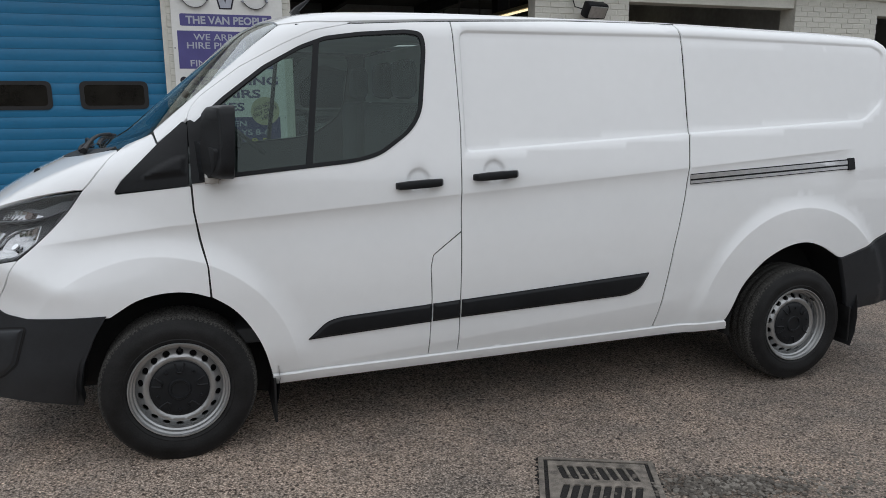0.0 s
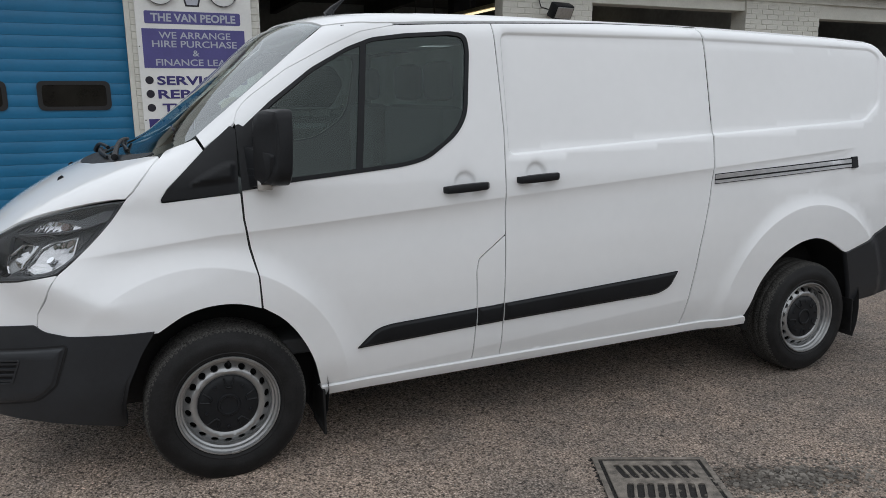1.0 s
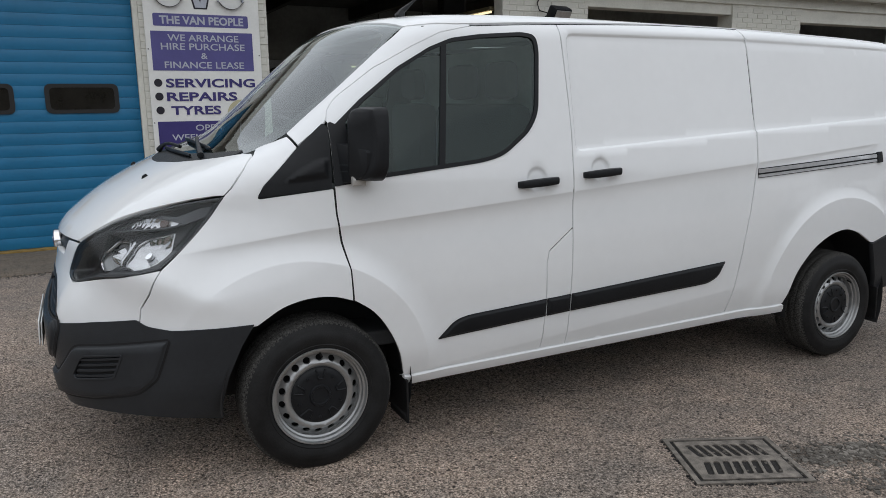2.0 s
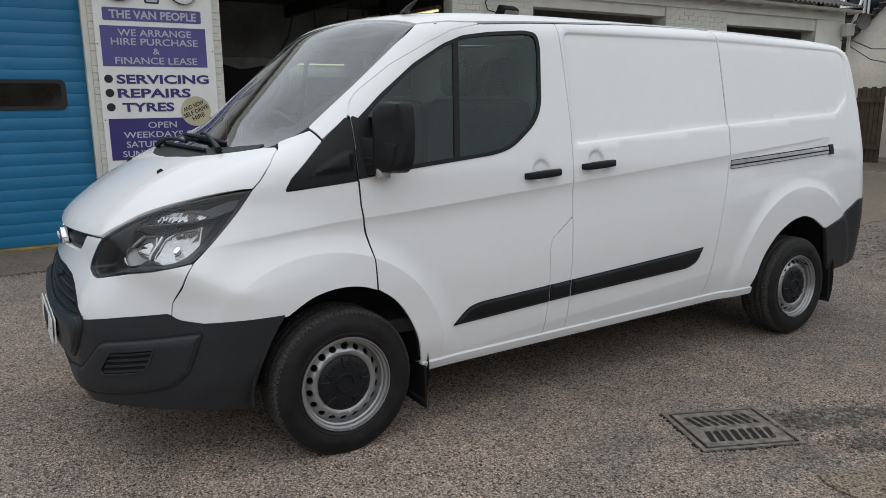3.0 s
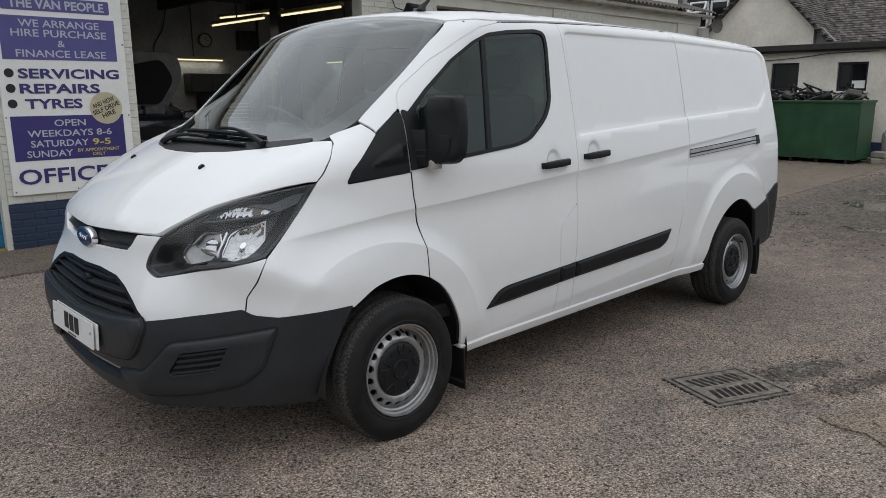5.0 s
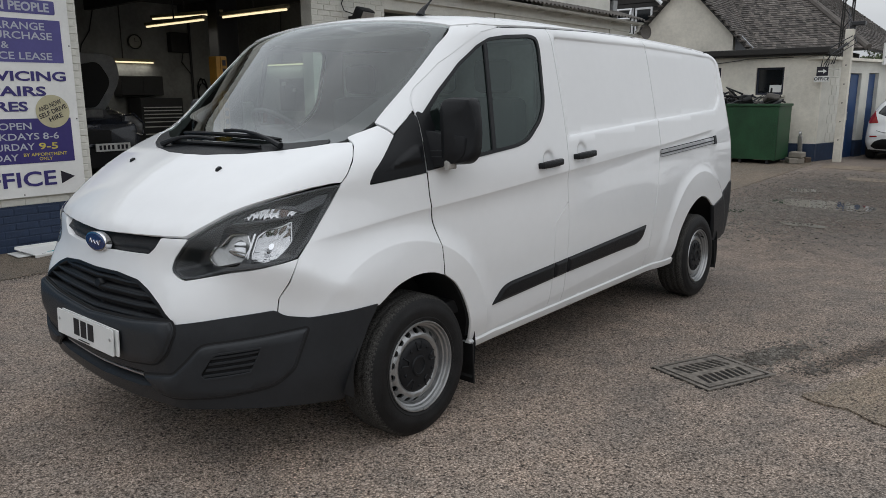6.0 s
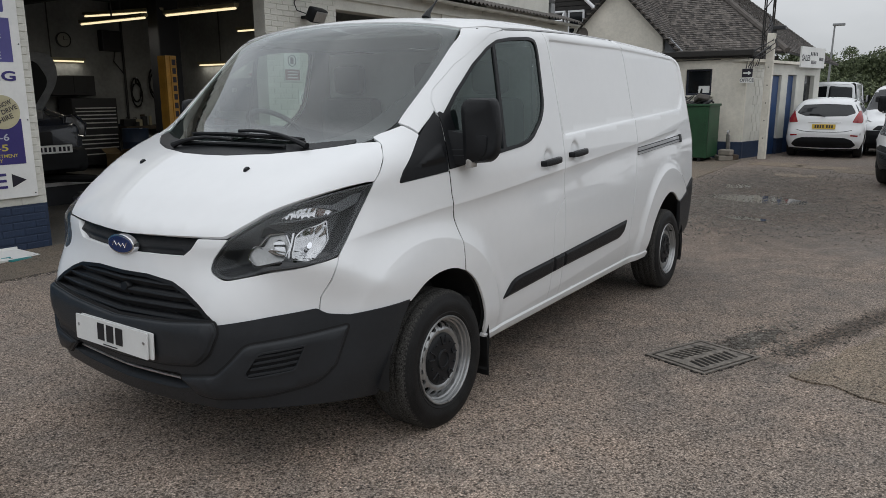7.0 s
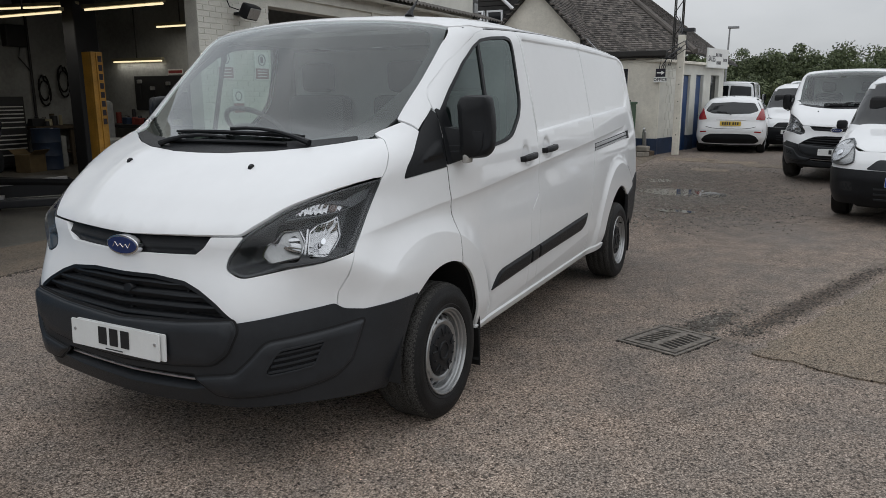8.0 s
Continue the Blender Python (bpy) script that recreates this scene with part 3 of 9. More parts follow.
for px, py, wx, wy in ((15.2, 0.35, 0.5, 0.62), (14.9, -0.65, 0.4, 0.6), (14.3, -1.4, 0.45, 0.5), (12.9, -0.4, 0.25, 0.4)):
    sheet("pavement_patch", [(px - wx, py - wy), (px + wx * 0.8, py - wy * 0.9), (px + wx, py + wy), (px - wx * 0.7, py + wy * 0.8)], TAN_PATCH, "small pale worn patch in the rough yard", "pavement", wobble=0.12)
WATER = material("puddle_water", (0.060, 0.055, 0.047), 0.05)
for px, py, rx, ry, up in ((9.38, -0.36, 0.44, 0.78, 0.010), (7.4, -0.7, 0.16, 0.26, 0.004), (8.0, 0.35, 0.2, 0.14, 0.004), (10.8, 0.2, 0.3, 0.26, 0.004)):
    o = np.array([(px + rx * (1 + 0.22 * math.sin(3 * a + px) + 0.10 * math.sin(7 * a)) * math.cos(a), py + ry * (1 + 0.2 * math.sin(2 * a + py) + 0.1 * math.sin(5 * a + 1)) * math.sin(a)) for a in np.arange(0, 6.28, 0.12)])
    flat = height_at(px, py) + up
    pts, tri = fill(o, (), 0.15)
    pool = part("puddle", (np.stack([pts[:, 0], pts[:, 1], np.full(len(pts), flat)], 1), tri, None), WATER)
    tagged(pool, "shallow rain puddle in the rough yard", "puddle", group="puddles", kind="structure")


def stones(name, count, place, size, mat, label, seed):
    """Loose stones, one joined mesh."""
    r = random.Random(seed)
    shape = bmesh.new()
    bmesh.ops.create_icosphere(shape, subdivisions=1, radius=1)
    base = np.array([v.co[:] for v in shape.verts])
    idx = [[v.index for v in f.verts] for f in shape.faces]
    shape.free()
    xy = np.array([place(r) for _ in range(count)])
    z = ground_height(xy[:, 0], xy[:, 1])
    verts, faces = [], []
    for (x, y), h in zip(xy, z):
        s = size * r.uniform(0.45, 1.5)
        a = r.uniform(0, 6.28)
        k = np.array([r.uniform(0.6, 1.5), r.uniform(0.6, 1.3), r.uniform(0.35, 0.8)]) * s
        q = base * k * np.array([[r.uniform(0.72, 1.2)] for _ in base])
        q = np.stack([q[:, 0] * math.cos(a) - q[:, 1] * math.sin(a) + x, q[:, 0] * math.sin(a) + q[:, 1] * math.cos(a) + y, q[:, 2] + h + k[2] * 0.3], 1)
        n = len(verts)
        verts += list(q)
        faces += [tuple(i + n for i in f) for f in idx]
    heap = part(name, (np.array(verts), faces, None), mat)
    heap.data.polygons.foreach_set("use_smooth", [False] * len(heap.data.polygons))
    return tagged(heap, label, "gravel", kind="stuff")


STONE = material("loose_grey_stone", (0.19, 0.172, 0.15), 0.9, vary=0.5, scale=9)
stones("gravel", 9000, lambda r: (r.triangular(5.5, 14.5, 8.5), r.triangular(-2.6, 1.2, 0.2)), 0.013, STONE, "loose grey gravel strewn over the rough yard", 5)
stones("gravel_by_drain", 500, lambda r: (1.62 + r.gauss(0.75, 0.35), -1.95 + r.gauss(-0.02, 0.12)), 0.0065, STONE, "fine dark grit beside the drain cover", 6)
stones("grit", 7000, lambda r: (r.uniform(-3.2, 4.5), r.uniform(-3.4, -0.9)), 0.0034, STONE, "scattered small grit on the asphalt", 7)
DARK_STONE = material("dark_wet_grit", (0.105, 0.092, 0.078), 0.85, vary=0.75, scale=60)


def beside_drain(r):
    a = r.gauss(0, 1)
    return 2.08 + r.gauss(0, 0.10) + 0.10 * a, -1.86 + r.gauss(0, 0.040) - 0.045 * a


def along_patch(r):
    u = r.uniform(0, 1) ** 1.3
    return 1.85 + 2.5 * u + r.gauss(0, 0.02), -2.08 - 0.90 * u + r.gauss(0, 0.05)


stones("wet_grit", 620, beside_drain, 0.0085, DARK_STONE, "dark wet grit beside the drain cover", 11)
stones("wet_grit", 900, along_patch, 0.0075, DARK_STONE, "dark wet grit along the edge of the patch", 12)
stones("grit_by_drain", 130, beside_drain, 0.011, STONE, "pale grit scattered beside the drain cover", 13)

stones("wet_grit", 1500, lambda r: (r.uniform(-3.5, 3.0), 3.82 + r.gauss(0, 0.035)), 0.009, DARK_STONE, "dark grit along the apron's edge", 14)

# ---- drain cover ----
IRON = material("worn_cast_iron", (0.185, 0.162, 0.138), 0.75, vary=0.75, scale=22, bump=0.3, bump_scale=90)
drain_at = Matrix.Translation((1.616, -1.683, height_at(1.616, -1.683) + 0.0085)) @ pose(0, 0, 0, -2.43, 0.82, 0) @ Matrix.Rotation(radians(-24.5), 4, "Z")
# silt of the slots, with their depth shade put into the colour
SHADED_SILT = material("dark_silt", (0.013, 0.011, 0.010), 0.95, vary=0.6, scale=40, bump=0.5, bump_scale=160)
drain = thing("drain_cover", "square slotted cast iron drain cover in the asphalt", "drain cover", drain_at)
w2, h2 = 0.206, 0.182
outer = np.array([(-w2, -h2), (w2, -h2), (w2, h2), (-w2, h2)])


def plate_with_holes(outline, holes, depth, gap=0.08):
    pts, tri = fill(outline, holes, gap)
    bm = bmesh.new()
    vs = [bm.verts.new((a, b, 0)) for a, b in pts]
    for f in tri:
        bm.faces.new([vs[i] for i in f])
    got = bmesh.ops.extrude_edge_only(bm, edges=[e for e in bm.edges if e.is_boundary])
    bmesh.ops.translate(bm, vec=(0, 0, -depth), verts=[v for v in got["geom"] if isinstance(v, bmesh.types.BMVert)])
    bmesh.ops.recalc_face_normals(bm, faces=bm.faces)
    return bm


slots = []
for row in (-1, 1):
    for k in range(8):
        c = -0.145 + 0.0414 * k
        lean = 0.012
        q = [(c - 0.0145 + lean * row, row * 0.083 - 0.060), (c + 0.0145 + lean * row, row * 0.083 - 0.060), (c + 0.0145 - lean * row, row * 0.083 + 0.060), (c - 0.0145 - lean * row, row * 0.083 + 0.060)]
        slots.append(rounded(q, 0.012, 3))
part("frame", plate_with_holes(outer * 1.195, [outer * 1.085], 0.03), IRON, drain)
part("grate", plate_with_holes(outer, slots, 0.03), IRON, drain)
# shallow plate; its near-black colour stands in for the well's shade
part("well", boxes((-w2 * 1.17, w2 * 1.17, -h2 * 1.17, h2 * 1.17, -0.0105, -0.0058)), SHADED_SILT, drain)


def in_slots(r):
    q = drain_at @ Vector((r.uniform(-0.165, 0.165), r.choice((-1, 1)) * 0.083 + r.uniform(-0.055, 0.055), 0))
    return q.x, q.y


def round_frame(r):
    u, on_side = r.uniform(-1, 1), r.choice((-1, 1))
    w, h = w2 * r.choice((1.04, 1.21)) * on_side, h2 * r.choice((1.04, 1.21)) * on_side
    q = drain_at @ (Vector((w, h2 * 1.15 * u, 0)) if r.random() < 0.5 else Vector((w2 * 1.15 * u, h, 0)))
    return q.x + r.gauss(0, 0.004), q.y + r.gauss(0, 0.004)


stones("silt_clods", 26, in_slots, 0.0075, DARK_STONE, "clods of silt caught in the drain's slots", 15)
# grit in the well's near-black, which also paints the shaded joint round the frame
stones("wet_grit", 380, round_frame, 0.0055, SHADED_SILT, "dark grit packed round the drain cover's frame", 16)

# ======================= workshop =======================
MORTAR = material("painted_mortar", (0.66, 0.65, 0.59), 0.85, vary=0.2, scale=5, bump=0.3, bump_scale=60)
NAVY_MORTAR = material("navy_mortar", (0.018, 0.033, 0.070), 0.7, vary=0.3, scale=5)
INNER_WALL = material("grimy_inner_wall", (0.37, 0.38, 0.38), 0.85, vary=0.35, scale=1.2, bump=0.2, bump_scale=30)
FLOOR = material("oily_workshop_floor", (0.16, 0.15, 0.135), 0.55, vary=0.5, scale=1.3, bump=0.2, bump_scale=30)
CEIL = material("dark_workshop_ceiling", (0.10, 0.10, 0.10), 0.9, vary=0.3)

brick_mesh = {}


def bricks(parent, x0, x1, z0, z1, y, mat, skip=None):
    """Bricks as pieces of a wall that faces -y, in half bond."""
    L, Hc, J = 0.215, 0.065, 0.010
    row, z = 0, z0
    while z + Hc <= z1 + 0.01:
        a = x0 - (0 if row % 2 == 0 else (L + J) / 2)
        while a < x1 - 0.02:
            l, r = max(a, x0), min(a + L, x1)
            a += L + J
            if r - l < 0.03 or (skip and skip(l, r, z)):
                continue
            size = (round(r - l, 2), mat.name)
            if size not in brick_mesh:
                bm = bmesh.new()
                box(bm, 0, size[0], 0, 0.03, 0, Hc, bevel=0.004)
                me = bpy.data.meshes.new("brick")
                bm.to_mesh(me)
                bm.free()
                me.materials.append(mat)
                brick_mesh[size] = me
            ob = new("brick", brick_mesh[size])
            ob.parent = parent
            rr = random.Random(int(l * 1000) * 7919 + int(z * 1000))
            ob.location = (l, y + rr.uniform(-0.0025, 0.0025), z)
            ob.rotation_euler = (rr.uniform(-0.006, 0.006), 0, rr.uniform(-0.008, 0.008))
        z += Hc + J
        row += 1


def wall(name, sets, mat, label):
    return tagged(part(name, boxes(*sets), mat), label, "wall", kind="structure")


pier_1 = wall("wall_1", [(-0.115, 1.265, 5.007, 5.34, -0.2, 3.7)], MORTAR, "white painted brick pier with a navy base")
pier_2 = wall("wall_2", [(4.425, 5.835, 5.007, 5.22, -0.2, 3.7)], MORTAR, "white painted brick pier between two bays")
pier_3 = wall("wall_3", [(8.665, 10.255, 5.007, 5.30, -0.2, 3.2)], MORTAR, "white painted brick pier between two bays")
wall("wall_4", [(13.0, 13.95, 5.0, 5.30, -0.2, 3.2)], WALL_WHITE, "white painted end pier of the workshop")
tagged(part("lintel", boxes((5.836, 8.664, 5.03, 5.30, 2.86, 3.7), (10.256, 12.999, 5.03, 5.30, 2.80, 3.7), bevel=0.006), WALL_WHITE), "white painted lintels over the workshop bays", "lintel", kind="structure")
tagged(part("lintel_bay", boxes((1.266, 4.424, 5.03, 5.30, 3.35, 3.7), bevel=0.006), WALL_WHITE), "white painted lintel over the open bay", "lintel", kind="structure")
tagged(part("wall_5", boxes((-9, -0.17, 5.05, 5.34, 3.25, 3.7), (-9.3, -6.2, 5.0, 5.34, -0.2, 3.7)), WALL_WHITE), "white painted wall over the blue door", "wall", kind="structure")
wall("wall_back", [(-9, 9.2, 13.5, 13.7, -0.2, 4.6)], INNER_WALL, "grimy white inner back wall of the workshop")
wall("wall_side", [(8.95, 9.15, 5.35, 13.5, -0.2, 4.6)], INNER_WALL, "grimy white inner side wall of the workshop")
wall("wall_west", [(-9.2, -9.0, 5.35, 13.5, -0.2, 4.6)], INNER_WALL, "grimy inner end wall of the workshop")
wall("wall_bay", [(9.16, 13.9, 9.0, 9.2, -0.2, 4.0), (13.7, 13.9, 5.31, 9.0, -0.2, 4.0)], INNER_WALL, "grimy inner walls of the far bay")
tagged(part("floor", boxes((-9, 13.7, 5.0, 13.5, -0.2, 0.030)), FLOOR), "oily concrete workshop floor", "floor", kind="structure")
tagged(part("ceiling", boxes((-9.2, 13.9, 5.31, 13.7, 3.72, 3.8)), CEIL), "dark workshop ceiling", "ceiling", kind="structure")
wall("wall_jamb", [(-0.17, -0.116, 5.02, 5.30, 0.03, 3.7)], WALL_WHITE, "white door jamb")
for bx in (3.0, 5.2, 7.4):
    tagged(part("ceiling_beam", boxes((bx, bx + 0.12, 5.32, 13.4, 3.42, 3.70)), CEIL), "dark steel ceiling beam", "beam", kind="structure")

# ---- corrugated roof and gutter ----
SHEET = material("weathered_corrugated_sheet", (0.115, 0.105, 0.095), 0.85, vary=0.4, scale=3, bump=0.3, bump_scale=40)
WHITE_PVC = material("dirty_white_plastic_pipe", (0.62, 0.61, 0.56), 0.5, vary=0.2, scale=5)
bm = bmesh.new()
xs = np.arange(-9.3, 14.05, 0.0365)
rows = []
for k, (y0, z0) in enumerate(((4.66, 3.26), (4.665, 3.275), (9.3, 4.75))):
    rows.append([bm.verts.new((x, y0, z0 + 0.024 * math.sin(2 * math.pi * x / 0.146))) for x in xs])
for a, b in zip(rows, rows[1:]):
    for i in range(len(xs) - 1):
        bm.faces.new((a[i], a[i + 1], b[i + 1], b[i]))
roof_sheet = part("roof_sheet", bm, SHEET, smooth=True)
tagged(roof_sheet, "weathered grey corrugated workshop roof", "roof", kind="structure")
tagged(part("roof_back", boxes((-9.3, 14.05, 9.3, 13.8, 4.60, 4.70)), SHEET), "weathered rear half of the workshop roof", "roof", kind="structure")
tagged(part("fascia", boxes((-9, 13.95, 4.98, 5.03, 3.02, 3.24)), WALL_WHITE), "white painted fascia board", "fascia", kind="structure")
bm = bmesh.new()
prof = [(0.055 * math.cos(a), 0.055 * math.sin(a)) for a in np.linspace(math.pi, 2 * math.pi, 9)]
ends = [[bm.verts.new((x, 4.80 + py, 3.22 + pz)) for py, pz in prof] for x in (7.6, 14.15)]
for k in range(8):
    bm.faces.new((ends[0][k], ends[0][k + 1], ends[1][k + 1], ends[1][k]))
gutter = thing("gutter", "dirty white half-round gutter along the eaves", "gutter")
part("trough", bm, WHITE_PVC, gutter, smooth=True)
for gxx in np.arange(8.0, 14.1, 1.0):
    part("bracket", boxes((gxx, gxx + 0.025, 4.80, 4.98, 3.15, 3.19), bevel=0.003), WHITE_PVC, gutter)
part("downpipe", tube([(14.05, 4.80, 3.17), (14.05, 4.88, 2.95), (14.05, 4.92, 2.8), (14.05, 4.92, 0.1)], 0.035, 10), WHITE_PVC, gutter, smooth=True)

# ---- blue sectional door ----
blue = thing("roller_door", "blue sectional roller door with small windows, closed", "door", kind="structure")
z = 0.05
k = 0
while z < 3.22:
    bm = boxes((-6.2, -0.172, 5.12, 5.16, z + 0.0006, z + 0.1216), bevel=0.0025)
    part("slat", bm, DOOR_BLUE, blue, smooth=True)
    z += 0.1222
part("backing", boxes((-6.2, -0.172, 5.15, 5.17, 0.04, 3.25)), LINER, blue)
RUBBER_FRAME = material("black_window_rubber", (0.012, 0.012, 0.013), 0.5, vary=0.2)
DOOR_GLASS = material("dark_dirty_acrylic", (0.020, 0.018, 0.016), 0.08, vary=0.4, scale=5)
for x0 in (-1.09, -2.085, -3.08, -4.07, -5.06):
    at = Matrix.Translation((x0, 5.105, 1.475))
    o = rounded([(0, 0), (0.715, 0), (0.715, 0.31), (0, 0.31)], 0.07, 5)
    i2 = rounded([(0.045, 0.04), (0.67, 0.04), (0.67, 0.27), (0.045, 0.27)], 0.05, 5)
    pts, tri = fill(o, [i2], 0.1)
    fr = bmesh.new()
    vs = [fr.verts.new((a, 0, b)) for a, b in pts]
    for f in tri:
        fr.faces.new([vs[i] for i in f])
    got = bmesh.ops.extrude_edge_only(fr, edges=[e for e in fr.edges if e.is_boundary])
    bmesh.ops.translate(fr, vec=(0, 0.02, 0), verts=[v for v in got["geom"] if isinstance(v, bmesh.types.BMVert)])
    bmesh.ops.transform(fr, matrix=at, verts=fr.verts)
    win = part("window", fr, RUBBER_FRAME, blue, "small dark window in a black rubber frame")
    part("pane", slab(i2, 0.006, at @ Matrix.Translation((0, 0.006, 0))), DOOR_GLASS, win)
tagged(part("threshold", boxes((-6.2, -0.17, 5.02, 5.14, 0.03, 0.048), bevel=0.004), material("yellow_worn_paint", (0.32, 0.20, 0.05), 0.8, vary=0.5, scale=8)), "worn yellow threshold strip", "threshold", kind="structure")

# ---- the sign board ----
SIGN_WHITE = material("sign_white", (0.80, 0.80, 0.78), 0.45, vary=0.08, scale=3)
SIGN_PURPLE = material("sign_purple", (0.090, 0.082, 0.265), 0.45, vary=0.12, scale=4)
SIGN_DEEP = material("sign_deep_purple", (0.040, 0.030, 0.165), 0.45, vary=0.12, scale=4)
SIGN_GREY = material("sign_pale_letters", (0.46, 0.48, 0.55), 0.5, vary=0.1)
SIGN_CREAM = material("sign_cream_disc", (0.50, 0.46, 0.30), 0.5, vary=0.12)
SIGN_INK = material("sign_black", (0.012, 0.010, 0.020), 0.5, vary=0.1)
SIGN_YELLOW = material("sign_yellow", (0.55, 0.47, 0.10), 0.5, vary=0.1)
sign = thing("sign_board", "white garage sign board with purple panels, on the brick pier", "sign")
FACE = 4.965


def on_sign(x, z, lift):
    return Matrix.Translation((x, FACE - lift, z))


part("board", boxes((-0.065, 1.165, FACE, 4.998, 0.585, 3.25), bevel=0.003), SIGN_WHITE, sign)


def plaque(name, x0, x1, z0, z1, mat, r=0.002):
    return part(name, slab(rounded([(x0, z0), (x1, z0), (x1, z1), (x0, z1)], r, 4), 0.002, Matrix.Translation((0, FACE - 0.003, 0))), mat, sign)


def line(text, x0, x1, z, height, mat, bold=0.0, lift=0.0050):
    """A line of lettering stretched between two ends."""
    ob = letters(text, 1.0, mat, Matrix.Identity(4), sign, depth=0.0, align="LEFT", bold=bold)
    co = np.array([v.co[:] for v in ob.data.vertices])
    lo, hi = co.min(0), co.max(0)
    fx, fz = (x1 - x0) / (hi[0] - lo[0]), height / (hi[2] - lo[2])
    ob.data.transform(Matrix.Translation((x0, FACE - lift, z - height / 2)) @ Matrix.Diagonal((fx, 1, fz, 1)) @ Matrix.Translation((-lo[0], 0, -lo[2])))
    return ob


plaque("banner", 0.025, 1.038, 2.395, 2.528, SIGN_PURPLE, 0.02)
line("THE VAN PEOPLE", 0.09, 0.985, 2.461, 0.088, SIGN_GREY, 0.03)
plaque("panel", -0.012, 1.076, 1.924, 2.342, SIGN_PURPLE)
line("WE ARRANGE", 0.16, 0.92, 2.275, 0.072, SIGN_GREY, 0.012)
line("HIRE PURCHASE", 0.085, 0.985, 2.182, 0.072, SIGN_GREY, 0.012)
line("&", 0.50, 0.57, 2.085, 0.065, SIGN_GREY, 0.012)
line("FINANCE LEASE", 0.11, 0.965, 1.985, 0.072, SIGN_GREY, 0.012)
for text, z0, x1 in (("SERVICING", 1.790, 1.078), ("REPAIRS", 1.642, 0.868), ("TYRES", 1.492, 0.678)):
    line(text, 0.105 if text != "TYRES" else 0.14, x1, z0, 0.098, SIGN_DEEP, 0.03)
    part("bullet", slab(ellipse(0.043, 0.043, 24), 0.002, on_sign(0.027, z0 + 0.003, 0.003)), SIGN_INK, sign)
plaque("panel", -0.012, 1.082, 0.925, 1.372, SIGN_DEEP)
line("OPEN", 0.385, 0.69, 1.298, 0.068, SIGN_GREY, 0.012)
line("WEEKDAYS 8-6", 0.125, 0.945, 1.195, 0.068, SIGN_GREY, 0.012)
line("SATURDAY", 0.145, 0.70, 1.092, 0.068, SIGN_GREY, 0.012)
line("9-5", 0.74, 0.925, 1.092, 0.068, SIGN_YELLOW, 0.02)
line("SUNDAY", 0.10, 0.535, 0.990, 0.068, SIGN_GREY, 0.012)
line("BY APPOINTMENT", 0.585, 1.01, 1.010, 0.034, SIGN_YELLOW, 0.012)
line("ONLY", 0.73, 0.86, 0.965, 0.034, SIGN_YELLOW, 0.012)
part("disc", slab(ellipse(0.166, 0.166, 40), 0.002, on_sign(0.912, 1.440, 0.0065)), SIGN_CREAM, sign)
for text, dz, half in (("AND NOW", 0.064, 0.122), ("SELF DRIVE", 0.0, 0.148), ("HIRE", -0.064, 0.072)):
    ob = line(text, -half, half, 0, 0.048, SIGN_INK, 0.02, lift=0.0)
    ob.data.transform(Matrix.Translation((0.912, -0.0085, 1.440)) @ Matrix.Rotation(radians(-22), 4, "Y") @ Matrix.Translation((0, 0, dz)))
line("OFFICE", 0.0, 0.875, 0.765, 0.155, SIGN_DEEP, 0.02)
part("arrow", slab([(0.925, 0.695), (1.065, 0.762), (0.925, 0.83)], 0.002, Matrix.Translation((0, FACE - 0.003, 0))), SIGN_INK, sign)
# the large mark at the top, of which only the foot is seen, as plain shapes
for cx0, w in ((0.20, 0.28), (0.86, 0.28)):
    part("mark", tube([(cx0 + w / 2 * math.cos(a), FACE - 0.003, 2.72 + 0.125 * math.sin(a)) for a in np.linspace(-2.9, 0.6, 14)], 0.042, 6, 0.06), SIGN_INK, sign)
    part("mark", tube([(cx0 + w / 2 * math.cos(a), FACE - 0.006, 2.72 + 0.125 * math.sin(a)) for a in np.linspace(-2.9, 0.6, 14)], 0.032, 6, 0.06), SIGN_GREY, sign)
part("mark", slab([(0.46, 2.585), (0.60, 2.585), (0.70, 3.0), (0.60, 3.0), (0.53, 2.68), (0.46, 3.0), (0.36, 3.0)], 0.003, Matrix.Translation((0, FACE - 0.004, 0))), SIGN_INK, sign)
part("mark", slab([(0.475, 2.60), (0.585, 2.60), (0.685, 3.0), (0.615, 3.0), (0.53, 2.645), (0.445, 3.0), (0.375, 3.0)], 0.003, Matrix.Translation((0, FACE - 0.0065, 0))), SIGN_GREY, sign)
for sx, sz in ((-0.045, 2.15), (1.145, 2.10), (-0.045, 1.36), (1.145, 1.36), (-0.04, 0.62), (1.14, 0.62), (0.55, 0.61)):
    part("screw", slab(ellipse(0.007, 0.007, 10), 0.003, on_sign(sx, sz, 0.003)), SIGN_INK, sign)

def split_letters(board):
    """Each letter of the lettering as a part of its own."""
    for ob in [c for c in board.children if c.name.startswith("lettering")]:
        me, mat = ob.data, ob.data.materials[0]
        root = list(range(len(me.vertices)))

        def top(i):
            while root[i] != i:
                root[i] = root[root[i]]
                i = root[i]
            return i
        for e in me.edges:
            a, b = top(e.vertices[0]), top(e.vertices[1])
            root[a] = b
        groups = collections.defaultdict(list)
        for f in me.polygons:
            groups[top(f.vertices[0])].append(tuple(f.vertices))
        co = [tuple(v.co) for v in me.vertices]
        for faces in groups.values():
            used = sorted({i for f in faces for i in f})
            at = {i: k for k, i in enumerate(used)}
            part("letter", make_mesh_parts([co[i] for i in used], [tuple(at[i] for i in f) for f in faces]), mat, board)
        bpy.data.objects.remove(ob)


